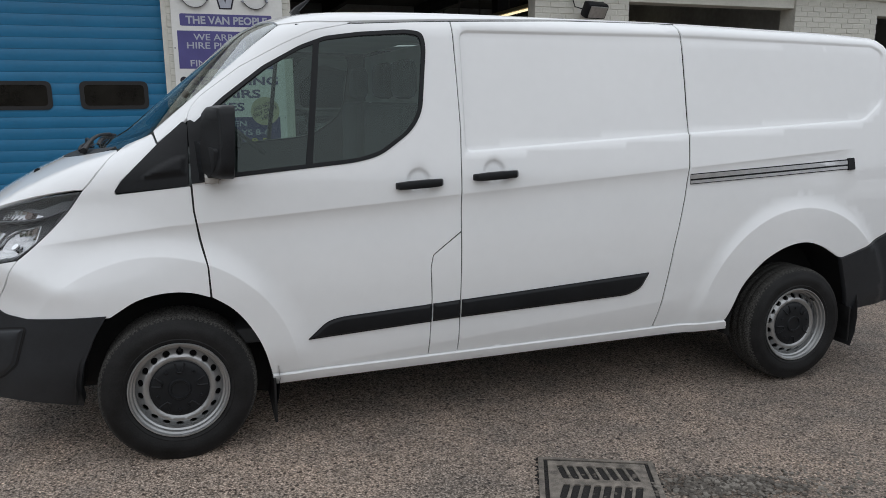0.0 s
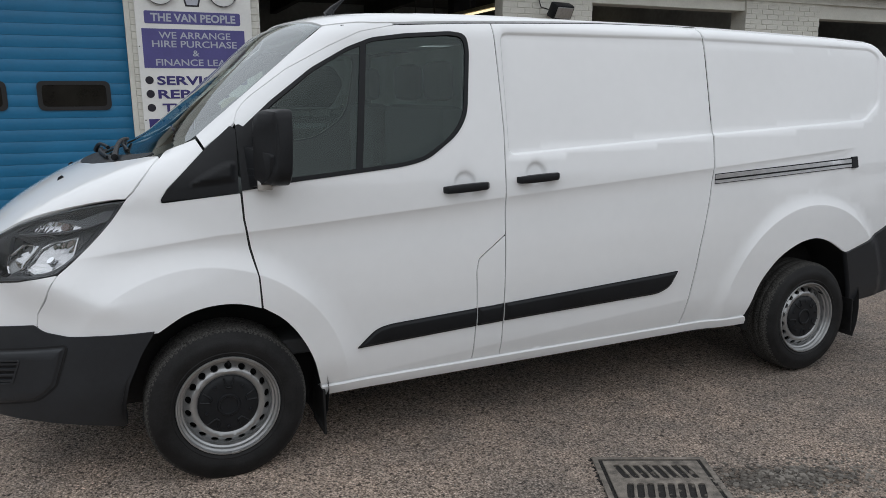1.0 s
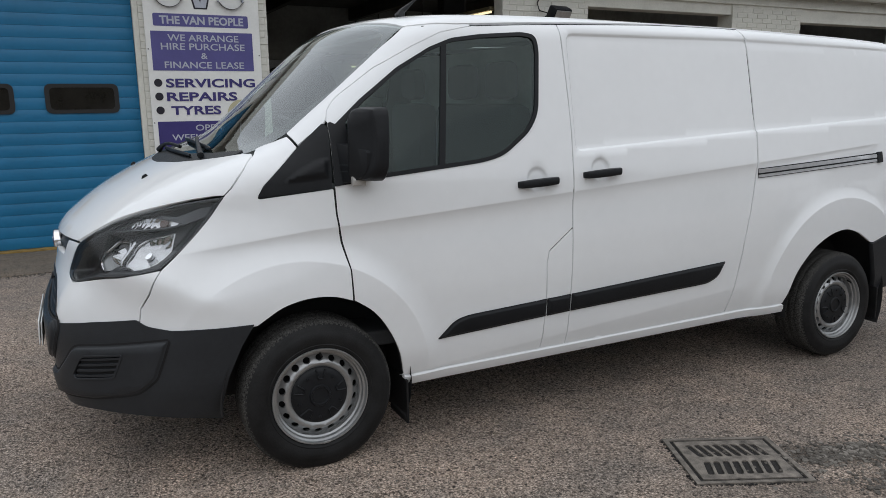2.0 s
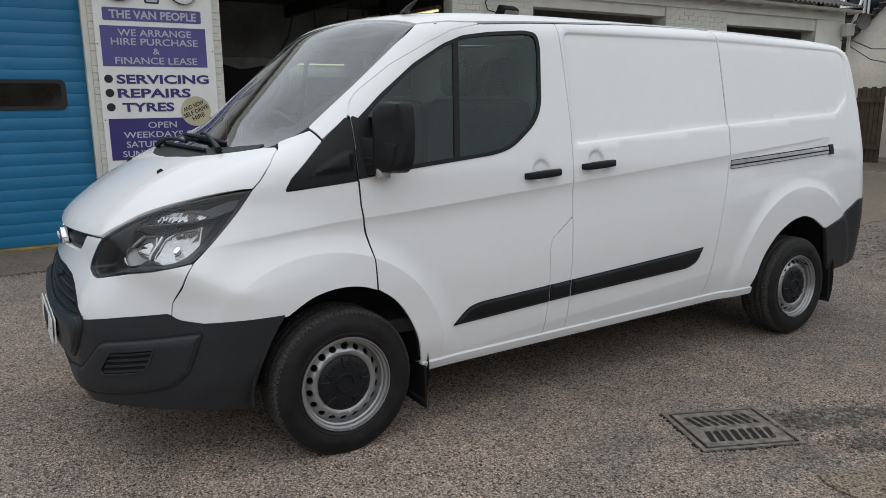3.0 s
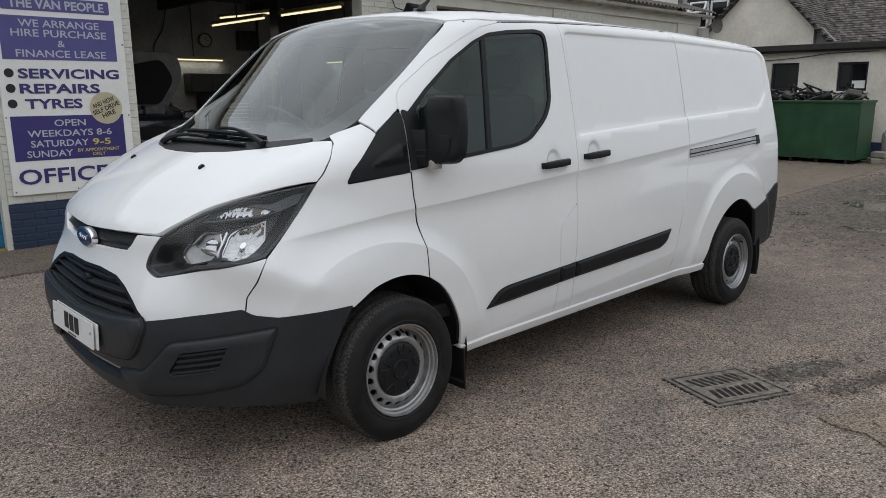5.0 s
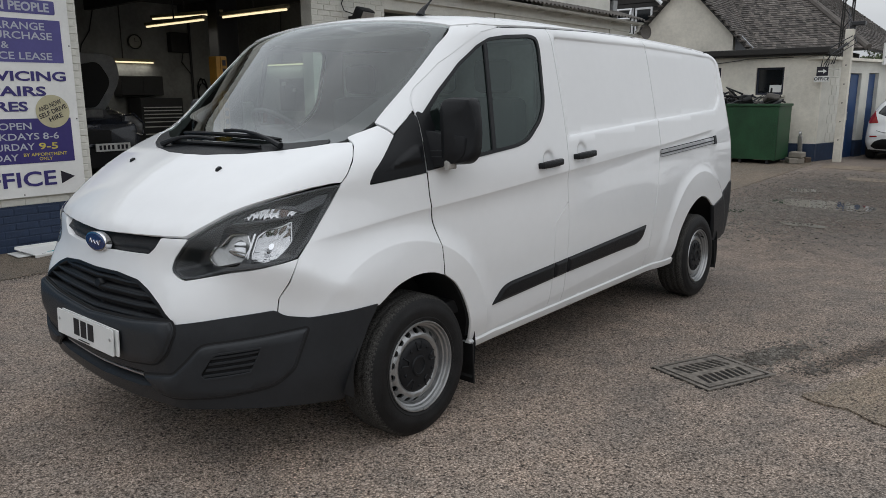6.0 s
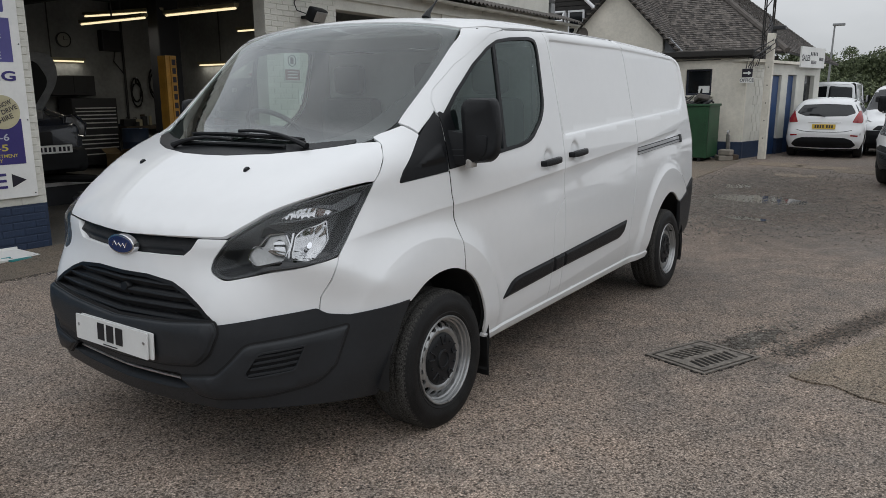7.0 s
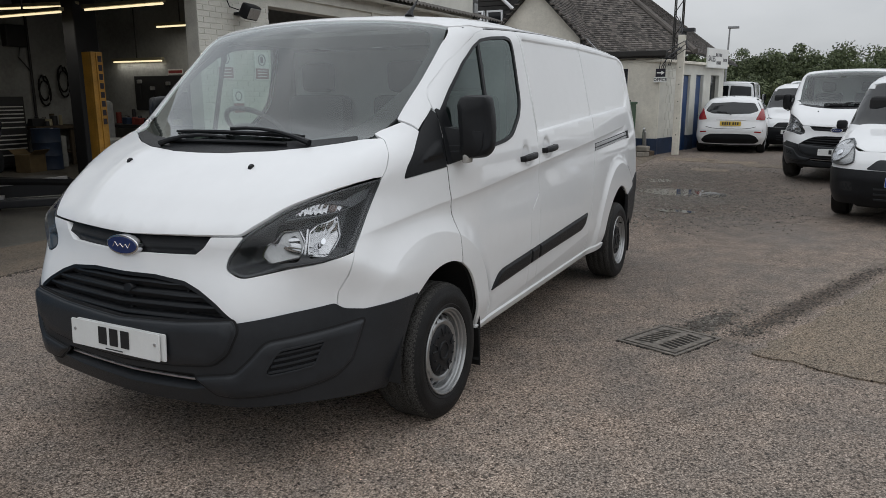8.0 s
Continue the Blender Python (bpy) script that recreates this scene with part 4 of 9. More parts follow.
def make_mesh_parts(verts, faces):
    bm = bmesh.new()
    vs = [bm.verts.new(v) for v in verts]
    for f in faces:
        bm.faces.new([vs[i] for i in f])
    return bm


split_letters(sign)

# ---- white panel lying on the apron, against the pier ----
fallen = thing("fallen_panel", "white plastic panel with a teal block, lying against the pier's foot", "panel")
lie = Matrix.Translation((0.66, 4.745, 0.062)) @ pose(0, 0, 0, 0, 0, 14) @ pose(0, 0, 0, 6, 3, 0)
part("sheet", boxes((-0.29, 0.27, -0.17, 0.16, 0.0, 0.008), (-0.29, 0.27, -0.17, -0.155, -0.022, 0.004), (-0.29, 0.27, 0.148, 0.16, 0.0, 0.03), bevel=0.004), SIGN_WHITE, fallen).data.transform(lie)
for sx in (-0.20, -0.06, 0.10, 0.21):
    part("slot", boxes((sx, sx + 0.035, -0.145, -0.135, 0.0078, 0.0092)), SIGN_INK, fallen).data.transform(lie)
part("block", boxes((-0.10, 0.14, -0.225, -0.172, -0.03, 0.006), bevel=0.006), material("teal_plastic", (0.012, 0.20, 0.21), 0.45, vary=0.15, scale=9), fallen, "teal plastic block").data.transform(lie)

# ---- flood lamp on the pier ----
flood = thing("flood_lamp", "black flood lamp on the white brick pier", "lamp")
head = Matrix.Translation((5.17, 4.74, 2.69)) @ pose(0, 0, 0, 28, 0, 12)
part("housing", boxes((-0.17, 0.17, -0.05, 0.09, -0.10, 0.10), bevel=0.03), BLACK_PLASTIC, flood, smooth=True).data.transform(head)
part("reflector", boxes((-0.14, 0.14, -0.056, -0.048, -0.075, 0.075), bevel=0.006), ALUMINIUM, flood).data.transform(head)
part("bracket", boxes((5.10, 5.24, 4.80, 5.0, 2.66, 2.70), bevel=0.006), BLACK_PLASTIC, flood)
part("cable", tube([(5.06, 4.86, 2.72), (4.98, 4.95, 2.76), (4.96, 4.98, 2.86), (5.03, 4.985, 2.98), (5.08, 4.985, 3.2)], 0.008, 6), BLACK_PLASTIC, flood)
NOTICE_RED = material("faded_red_notice", (0.20, 0.055, 0.05), 0.5, vary=0.15, scale=8)
for nx0 in (4.72, 5.46):
    notice = thing("wall_notice", "white warning notice with a red panel, on the brick pier", "notice", Matrix.Translation((nx0, 4.992, 1.79)), group="wall notices")
    part("board", boxes((0, 0.31, -0.006, 0.004, 0, 0.40), bevel=0.001), SIGN_WHITE, notice)
    part("panel", boxes((0.015, 0.295, -0.009, -0.006, 0.015, 0.165)), NOTICE_RED, notice)
    part("ring", tube([(0.155 + 0.075 * math.cos(a), -0.008, 0.285 + 0.075 * math.sin(a)) for a in np.linspace(0, 2 * math.pi, 25)], 0.007, 6), SIGN_INK, notice)
    part("symbol", boxes((0.125, 0.185, -0.009, -0.006, 0.24, 0.33), bevel=0.002), SIGN_INK, notice)
    for k in range(3):
        part("text_bar", boxes((0.06, 0.25, -0.011, -0.009, 0.045 + 0.04 * k, 0.058 + 0.04 * k)), SIGN_WHITE, notice)
paper = thing("paper_sheets", "white paper sheets with a teal strip, by the wall foot", "paper")
part("sheet", boxes((0.30, 0.86, 4.62, 4.90, 0.046, 0.054), bevel=0.001), SIGN_WHITE, paper)
part("strip", boxes((0.46, 0.66, 4.615, 4.64, 0.055, 0.066), bevel=0.001), material("teal_card", (0.02, 0.28, 0.30), 0.6, vary=0.1), paper)


# ======================= inside the workshop =======================
TUBE_LIGHT = glow("fluorescent_tube", (1.0, 0.82, 0.50), 1.3)
TUBE_FIT = material("yellowed_lamp_fitting", (0.42, 0.38, 0.26), 0.5, vary=0.15)
for a, b in (((4.9, 6.1, 2.86), (4.9, 7.83, 2.86)), ((4.9, 8.34, 2.86), (4.9, 10.3, 2.86)), ((5.6, 8.9, 3.05), (5.75, 11.6, 3.15)), ((5.2, 13.38, 2.36), (6.7, 13.38, 2.36)), ((8.86, 10.6, 2.32), (8.86, 12.2, 2.32)), ((8.2, 8.6, 2.95), (8.2, 10.0, 2.95))):
    lamp_at = thing("strip_light", "lit fluorescent strip light with a yellowed fitting", "light", group="workshop strip lights")
    mid = (Vector(a) + Vector(b)) / 2
    length = (Vector(b) - Vector(a)).length
    along = (Vector(b) - Vector(a)).normalized()
    turn = along.to_track_quat("X", "Z").to_matrix().to_4x4()
    m = Matrix.Translation(mid) @ turn
    part("fitting", boxes((-length / 2, length / 2, -0.045, 0.045, 0.02, 0.075), bevel=0.008), TUBE_FIT, lamp_at).data.transform(m)
    part("tube", tube([(-length / 2 + 0.03, 0, 0), (length / 2 - 0.03, 0, 0)], 0.016, 8), TUBE_LIGHT, lamp_at, smooth=True).data.transform(m)
    part("hanger", boxes((mid.x - 0.01, mid.x + 0.01, mid.y - 0.01, mid.y + 0.01, mid.z + 0.06, 3.73)), CEIL, lamp_at)
    lit = new("tube_glow", bpy.data.lights.new("tube_glow", "AREA"))
    lit.data.shape, lit.data.size, lit.data.size_y, lit.data.energy, lit.data.color = "RECTANGLE", length * 0.9, 0.05, 9.0 if 5 < mid.y < 11 and mid.x < 8.5 else 2.0, (1.0, 0.93, 0.80)
    lit.matrix_world = m @ Matrix.Translation((0, 0, -0.03))

YELLOW = material("worn_yellow_lift_paint", (0.40, 0.205, 0.03), 0.5, vary=0.35, scale=5, bump=0.1, bump_scale=40)
lift = thing("lift_post", "worn yellow vehicle lift post with black lettering marks", "lift")
part("column", boxes((3.585, 3.755, 6.06, 6.10, 0.03, 2.13), (3.585, 3.615, 6.10, 6.24, 0.03, 2.13), (3.725, 3.755, 6.10, 6.24, 0.03, 2.13), bevel=0.006), YELLOW, lift)
part("carriage", boxes((3.62, 3.72, 6.11, 6.24, 0.2, 2.08), bevel=0.01), LINER, lift)
part("base", boxes((3.42, 3.88, 5.98, 6.44, 0.03, 0.06), bevel=0.004), YELLOW, lift)
part("flange", boxes((3.650, 3.664, 6.045, 6.062, 0.05, 2.12), bevel=0.003), YELLOW, lift)
for k in range(8):
    z0 = 2.08 - 0.115 * k
    part("mark", boxes((3.682, 3.735, 6.055, 6.062, z0 - 0.075, z0)), SIGN_INK, lift)
for end in ((2.75, 8.3), (2.95, 9.3)):
    part("arm", tube([(3.67, 6.2, 0.42), (3.4, 6.9, 0.42), (*end, 0.42)], 0.05, 6), LINER, lift)
    part("pad", lathe([(0.0, 0.0), (0.07, 0.0), (0.07, 0.12), (0.0, 0.12)], 16), RUBBER, lift).data.transform(Matrix.Translation((*end, 0.44)) @ pose(0, 0, 0, 90, 0, 0))
CHEST_DARK = material("grimy_dark_steel", (0.016, 0.017, 0.021), 0.55, vary=0.3, scale=4)
col = thing("steel_column", "dark grimy steel lift column", "column")
part("shaft", boxes((5.5, 5.95, 8.9, 9.2, 0.03, 3.7), bevel=0.02), CHEST_DARK, col)
part("foot", boxes((5.4, 6.05, 8.8, 9.3, 0.03, 0.05), bevel=0.004), NAVY, col)

# ---- a dark van under repair, bonnet up ----
DARK_PAINT = material("black_van_paint", (0.017, 0.021, 0.034), 0.25, vary=0.2, coat=0.6)
dv = thing("van_under_repair", "black van with its bonnet up, being repaired", "van", pose(2.42, 7.75, 0.21))


def across(rings):
    """A closed hull from outlines (half width, height, round) at several depths."""
    bm, rows = bmesh.new(), []
    for y, half, z0, z1 in rings:
        o = rounded([(-half, z0, 0.10), (half, z0, 0.10), (half, z1, 0.16), (-half, z1, 0.16)], 0.1, 6)
        rows.append([bm.verts.new((a, y, c)) for a, c in o])
    for a, b in zip(rows, rows[1:]):
        for k in range(len(a)):
            bm.faces.new((a[k], a[(k + 1) % len(a)], b[(k + 1) % len(a)], b[k]))
    bm.faces.new(rows[0])
    bm.faces.new(rows[-1])
    bmesh.ops.recalc_face_normals(bm, faces=bm.faces)
    return bm


part("body", across([(0.02, 0.80, 0.42, 0.98), (0.10, 0.90, 0.36, 1.06), (0.45, 0.96, 0.34, 1.12), (0.95, 0.98, 0.34, 1.20), (1.3, 0.98, 0.34, 1.3), (3.9, 0.98, 0.34, 1.3)]), DARK_PAINT, dv, smooth=True)
part("cab", across([(0.95, 0.88, 1.1, 1.24), (1.25, 0.87, 1.1, 1.62), (1.75, 0.82, 1.1, 2.02), (2.1, 0.80, 1.1, 2.1), (3.9, 0.80, 1.1, 2.12)]), DARK_PAINT, dv, smooth=True)
part("front_bumper", across([(-0.03, 0.80, 0.36, 0.64), (0.05, 0.93, 0.30, 0.68), (0.5, 0.99, 0.30, 0.66)]), BLACK_PLASTIC, dv, smooth=True)
part("grille", boxes((-0.42, 0.42, -0.012, 0.06, 0.70, 0.90), bevel=0.03), LINER, dv, smooth=True)
up = Matrix.Translation((0, 0.85, 1.15)) @ pose(0, 0, 0, 22, 0, 0)
bonnet_up = part("bonnet", slab(rounded([(-0.74, 0.0, 0.05), (0.74, 0.0, 0.05), (0.96, 0.55, 0.2), (0.80, 0.93, 0.16), (-0.62, 0.93, 0.16), (-0.80, 0.55, 0.2)], 0.1), 0.03, up), material("bonnet_inner_silver", (0.30, 0.31, 0.32), 0.4, metal=0.3, vary=0.3, scale=6), dv, "raised bonnet with a silver inner edge")
part("bonnet_liner", slab(rounded([(-0.62, 0.08, 0.08), (0.60, 0.08, 0.08), (0.80, 0.5, 0.15), (0.56, 0.82, 0.1), (0.1, 0.72, 0.1), (-0.3, 0.84, 0.1), (-0.66, 0.5, 0.15)], 0.1), 0.02, up @ Matrix.Translation((0, -0.03, 0))), LINER, bonnet_up)
part("engine", boxes((-0.5, 0.35, 0.25, 0.8, 0.9, 1.16), (0.1, 0.42, 0.18, 0.36, 1.06, 1.20), bevel=0.03), material("engine_grey", (0.16, 0.16, 0.16), 0.5, metal=0.4, vary=0.5, scale=12), dv)
LAMP_CLEAR = material("hazy_headlight_lens", (0.16, 0.16, 0.165), 0.2, metal=0.3, vary=0.6, scale=14)
for s in (-1, 1):
    lamp = part("headlight", slab(rounded([(s * 0.60, 0.86), (s * 0.92, 0.80), (s * 0.96, 0.98), (s * 0.80, 1.12), (s * 0.66, 1.10)][::s], 0.05), 0.22, Matrix.Translation((0, 0.055, 0)), 0.02), LAMP_CLEAR, dv, "clear headlight", smooth=True)
    part("lamp_rim", tube([(s * x0, 0.05, z0) for x0, z0 in ((0.60, 0.86), (0.92, 0.80), (0.96, 0.98), (0.80, 1.12), (0.66, 1.10), (0.60, 0.86))], 0.018, 6), DARK_PAINT, lamp)
    wheel_d = part("wheel", lathe([(0.05, -0.02), (0.20, 0.0), (0.33, 0.02), (0.34, 0.2), (0.2, 0.22)], 32), RUBBER, dv, smooth=True)
    wheel_d.data.transform(Matrix.Translation((s * 0.86, 0.85, 0.34)) @ pose(0, 0, 0, 0, 0, 90 * s))
plate_d = part("number_plate", boxes((0.14, 0.66, -0.055, -0.030, 0.59, 0.705), bevel=0.003), SIGN_WHITE, dv, "white plate with black marks")
for k in range(7):
    x0 = 0.19 + 0.062 * k + (0.02 if k > 3 else 0)
    part("plate_mark", boxes((x0, x0 + 0.035, -0.058, -0.054, 0.615, 0.68)), SIGN_INK, plate_d)
part("badge", slab(ellipse(0.07, 0.03, 24), 0.01, Matrix.Translation((0.0, 0.10, 0.97))), CHROME, dv)

# ---- tool chest, cabinet, bench ----
CHEST = material("black_tool_chest", (0.030, 0.031, 0.035), 0.4, vary=0.2)
PULL = material("bright_drawer_pull", (0.74, 0.74, 0.74), 0.45, metal=0.1, vary=0.1)
chest = thing("tool_chest", "tall black tool chest with bright drawer pulls", "tool chest")
part("cabinet", boxes((5.95, 6.98, 12.75, 13.3, 0.12, 1.56), bevel=0.01), CHEST, chest)
for sx in (6.05, 6.85):
    part("castor", boxes((sx, sx + 0.06, 12.8, 12.9, 0.03, 0.12)), RUBBER, chest)
z0 = 0.20
for k, hgt in enumerate((0.17, 0.13, 0.10, 0.09, 0.09, 0.16, 0.11, 0.09, 0.08, 0.08, 0.07)):
    drawer = part("drawer", boxes((5.98, 6.95, 12.735, 12.76, z0 + 0.006, z0 + hgt - 0.006), bevel=0.004), CHEST, chest)
    part("pull", boxes((6.0, 6.93, 12.722, 12.738, z0 + hgt - 0.032, z0 + hgt - 0.008), bevel=0.003), PULL, drawer)
    z0 += hgt
cup = thing("wall_cabinet", "dark steel cupboard on the back wall", "cabinet")
part("body", boxes((5.72, 6.72, 13.1, 13.49, 1.62, 2.05), bevel=0.01), CHEST, cup)
part("door", boxes((5.73, 6.21, 13.085, 13.10, 1.63, 2.04), bevel=0.004), CHEST, cup)
part("door", boxes((6.23, 6.71, 13.085, 13.10, 1.63, 2.04), bevel=0.004), CHEST, cup)
clock = thing("wall_clock", "round wall clock with a dark rim", "clock", Matrix.Translation((6.3, 13.47, 2.82)))
part("rim", lathe([(0.0, 0.03), (0.15, 0.03), (0.165, 0.0), (0.165, -0.04), (0.145, -0.045), (0.14, -0.03)], 32), CHEST, clock, smooth=True)
part("face", slab(ellipse(0.142, 0.142, 32), 0.004, Matrix.Translation((0, -0.032, 0))), material("clock_face", (0.42, 0.42, 0.38), 0.5, vary=0.1), clock)
part("hour_pointer", boxes((-0.006, 0.006, -0.036, -0.033, 0, 0.08)), SIGN_INK, clock)
part("minute_pointer", boxes((-0.004, 0.09, -0.038, -0.036, -0.004, 0.004)), SIGN_INK, clock)
fuse = thing("fuse_box", "dark electrical box with conduit on the wall", "electrical box")
part("box", boxes((7.12, 7.58, 13.3, 13.5, 2.62, 3.08), bevel=0.02), CHEST, fuse)
part("conduit", tube([(7.7, 13.46, 3.6), (7.7, 13.46, 0.9)], 0.03, 8), CHEST, fuse)
part("conduit", tube([(7.5, 13.46, 2.62), (7.45, 13.46, 2.4), (7.7, 13.46, 2.1)], 0.014, 6), CHEST, fuse)
part("conduit", tube([(5.45, 13.47, 3.6), (5.3, 13.47, 3.0), (5.1, 13.47, 2.7), (5.02, 13.47, 2.4)], 0.012, 6), CHEST, fuse)
BENCH = material("grimy_bench_wood", (0.085, 0.065, 0.045), 0.8, vary=0.4, scale=6)
bench = thing("workbench", "grimy wooden workbench against the wall", "workbench")
part("top", boxes((7.15, 8.9, 12.7, 13.45, 0.85, 0.92), bevel=0.008), BENCH, bench)
for sx in (7.2, 8.0, 8.78):
    part("leg", boxes((sx, sx + 0.08, 12.75, 12.83, 0.03, 0.85), bevel=0.005), BENCH, bench)
part("shelf", boxes((7.2, 8.86, 12.8, 13.4, 0.30, 0.34), bevel=0.005), BENCH, bench)
board_w = thing("leaning_panel", "dirty white panel leaning on the bench", "panel")
part("panel", boxes((-0.24, 0.24, 0, 0.02, 0, 0.72), bevel=0.003), INNER_WALL, board_w).data.transform(Matrix.Translation((7.42, 12.45, 0.03)) @ pose(0, 0, 0, -12, 8, 0))
side = thing("side_bench", "dark steel bench with a machine on it, at the side wall", "workbench")
part("top", boxes((8.2, 8.92, 8.9, 12.3, 0.88, 0.95), bevel=0.008), CHEST, side)
for sy in (9.0, 10.6, 12.2):
    part("leg", boxes((8.24, 8.32, sy, sy + 0.08, 0.03, 0.88), bevel=0.005), CHEST, side)
part("pegboard", boxes((8.9, 8.94, 9.4, 11.6, 1.25, 2.0), bevel=0.004), CHEST, side)
r = random.Random(11)
for k in range(26):
    x0, y0 = (r.uniform(7.2, 8.8), r.uniform(12.75, 13.3)) if k % 2 else (r.uniform(8.3, 8.8), r.uniform(9.0, 12.2))
    w0, h0 = r.uniform(0.05, 0.16), r.uniform(0.08, 0.34)
    base = 0.92 if k % 2 else 0.95
    it = thing("tin" if k % 3 else "toolbox", "grimy tin on the bench" if k % 3 else "dark toolbox on the bench", "tin" if k % 3 else "toolbox", group="bench clutter")
    mat = (CHEST, TUBE_FIT, BENCH, NAVY, material("faded_red", (0.18, 0.03, 0.025), 0.6, vary=0.3))[k % 5]
    if k % 3:
        part("body", lathe([(0.0, 0.0), (w0 * 0.5, 0.0), (w0 * 0.5, h0), (w0 * 0.42, h0 + 0.01), (0.0, h0 + 0.01)], 16), mat, it).data.transform(Matrix.Translation((x0, y0, base)) @ pose(0, 0, 0, 90, 0, 0))
    else:
        part("body", boxes((x0 - w0, x0 + w0, y0 - 0.08, y0 + 0.08, base, base + h0 * 0.6), bevel=0.01), mat, it)
        part("grip", tube([(x0 - 0.05, y0, base + h0 * 0.6), (x0 - 0.04, y0, base + h0 * 0.6 + 0.04), (x0 + 0.04, y0, base + h0 * 0.6 + 0.04), (x0 + 0.05, y0, base + h0 * 0.6)], 0.008, 6), CHEST, it)
for y0, z1 in ((9.6, 1.9), (10.0, 1.7), (10.5, 1.85), (11.0, 1.75), (11.4, 1.9)):
    tool = thing("hanging_tool", "dark tool hanging on the pegboard", "tool", group="hanging tools")
    part("shaft", boxes((8.87, 8.90, y0, y0 + 0.03, z1 - 0.4, z1), bevel=0.004), CHEST, tool)
    part("jaw", boxes((8.86, 8.90, y0 - 0.05, y0 + 0.08, z1 - 0.06, z1 + 0.02), bevel=0.01), ALUMINIUM, tool)
notice = thing("wall_notice", "small red and white notice on the side wall", "notice")
part("card", boxes((8.935, 8.948, 10.1, 10.55, 2.02, 2.14), bevel=0.002), SIGN_WHITE, notice)
part("band", boxes((8.930, 8.936, 10.12, 10.53, 2.05, 2.11)), material("notice_red", (0.30, 0.05, 0.05), 0.5, vary=0.1), notice)
jack = thing("trolley_jack", "dark trolley jack on the workshop floor", "jack", pose(3.3, 7.3, 0.03, 0, 0, -35))
part("frame", boxes((-0.45, 0.45, -0.14, -0.08, 0.04, 0.16), (-0.45, 0.45, 0.08, 0.14, 0.04, 0.16), bevel=0.02), CHEST, jack)
part("saddle", lathe([(0.0, 0.0), (0.06, 0.0), (0.06, 0.05), (0.0, 0.05)], 20), ALUMINIUM, jack).data.transform(Matrix.Translation((-0.32, 0, 0.16)) @ pose(0, 0, 0, 90, 0, 0))
part("bar", tube([(0.42, 0, 0.14), (0.8, 0, 0.5), (1.0, 0, 0.72)], 0.02, 8), CHEST, jack)
for sx in (-0.36, 0.36):
    part("castor", lathe([(0.0, -0.16), (0.045, -0.16), (0.045, 0.16), (0.0, 0.16)], 16), RUBBER, jack).data.transform(Matrix.Translation((sx, 0, 0.045)))
seat_w = thing("spare_seat", "grey vehicle seat standing in the workshop", "seat", pose(6.6, 9.6, 0.03))
part("cushion", boxes((-0.26, 0.26, -0.25, 0.25, 0.55, 0.75), bevel=0.06), INNER_WALL, seat_w, smooth=True)
part("backrest", boxes((-0.25, 0.25, 0.18, 0.34, 0.7, 1.45), bevel=0.07), INNER_WALL, seat_w, smooth=True)
part("stand", boxes((-0.22, 0.22, -0.2, 0.2, 0.0, 0.56), bevel=0.01), CHEST, seat_w)
drum = thing("oil_drum", "dark blue oil drum on the workshop floor", "drum", pose(7.05, 12.25, 0.03))
part("barrel", lathe([(0.0, 0.0), (0.28, 0.0), (0.29, 0.02), (0.28, 0.04), (0.28, 0.28), (0.292, 0.30), (0.28, 0.32), (0.28, 0.56), (0.292, 0.58), (0.28, 0.60), (0.28, 0.84), (0.29, 0.86), (0.27, 0.87), (0.26, 0.85), (0.0, 0.85)], 32), NAVY, drum, smooth=True).data.transform(pose(0, 0, 0, 90, 0, 0))
part("bung", lathe([(0.0, 0.87), (0.03, 0.87), (0.035, 0.85)], 12), ALUMINIUM, drum).data.transform(Matrix.Translation((0.15, 0, 0)) @ pose(0, 0, 0, 90, 0, 0))
carton = thing("carton", "brown cardboard carton on the workshop floor", "carton", pose(6.55, 12.1, 0.03, 0, 0, 14))
CARD = material("brown_cardboard", (0.16, 0.115, 0.06), 0.85, vary=0.25, scale=7)
part("box", boxes((-0.22, 0.22, -0.18, 0.18, 0.0, 0.36), bevel=0.006), CARD, carton)
for sx in (-1, 1):
    part("flap", boxes((-0.215, 0.215, -0.004, 0.004, 0.0, 0.17), bevel=0.002), CARD, carton).data.transform(Matrix.Translation((0, sx * 0.18, 0.355)) @ pose(0, 0, 0, sx * -52, 0, 0))
ramp = thing("lift_ramp", "dark steel lift ramp with worn edges on the workshop floor", "ramp")
part("deck", slab([(2.6, 0.36), (4.35, 0.36), (4.95, 0.06), (4.95, 0.03), (2.6, 0.03)], 0.50, Matrix.Translation((0, 7.9, 0))), CHEST_DARK, ramp)
part("edge", boxes((2.6, 4.36, 7.885, 7.90, 0.31, 0.365), bevel=0.004), ALUMINIUM, ramp)
for k, (hx0, hy0, dz) in enumerate(((7.95, 13.44, 0.0), (8.45, 13.44, 0.35))):
    hose = thing("coiled_hose", "dark hose hanging in coils on the workshop wall", "hose", group="hanging hoses")
    part("coil", tube([(hx0 + (0.13 + 0.01 * n) * math.cos(a), hy0 - 0.02 * n, 1.75 + dz * 0.6 - 0.12 * n + (0.28 + 0.02 * k) * math.sin(a)) for n in range(2) for a in np.linspace(1.6, 7.8, 16)], 0.02, 6), RUBBER, hose, smooth=True)
    part("hook", boxes((hx0 - 0.02, hx0 + 0.02, hy0 - 0.06, hy0 + 0.05, 2.02 + dz * 0.6, 2.05 + dz * 0.6), bevel=0.004), ALUMINIUM, hose)
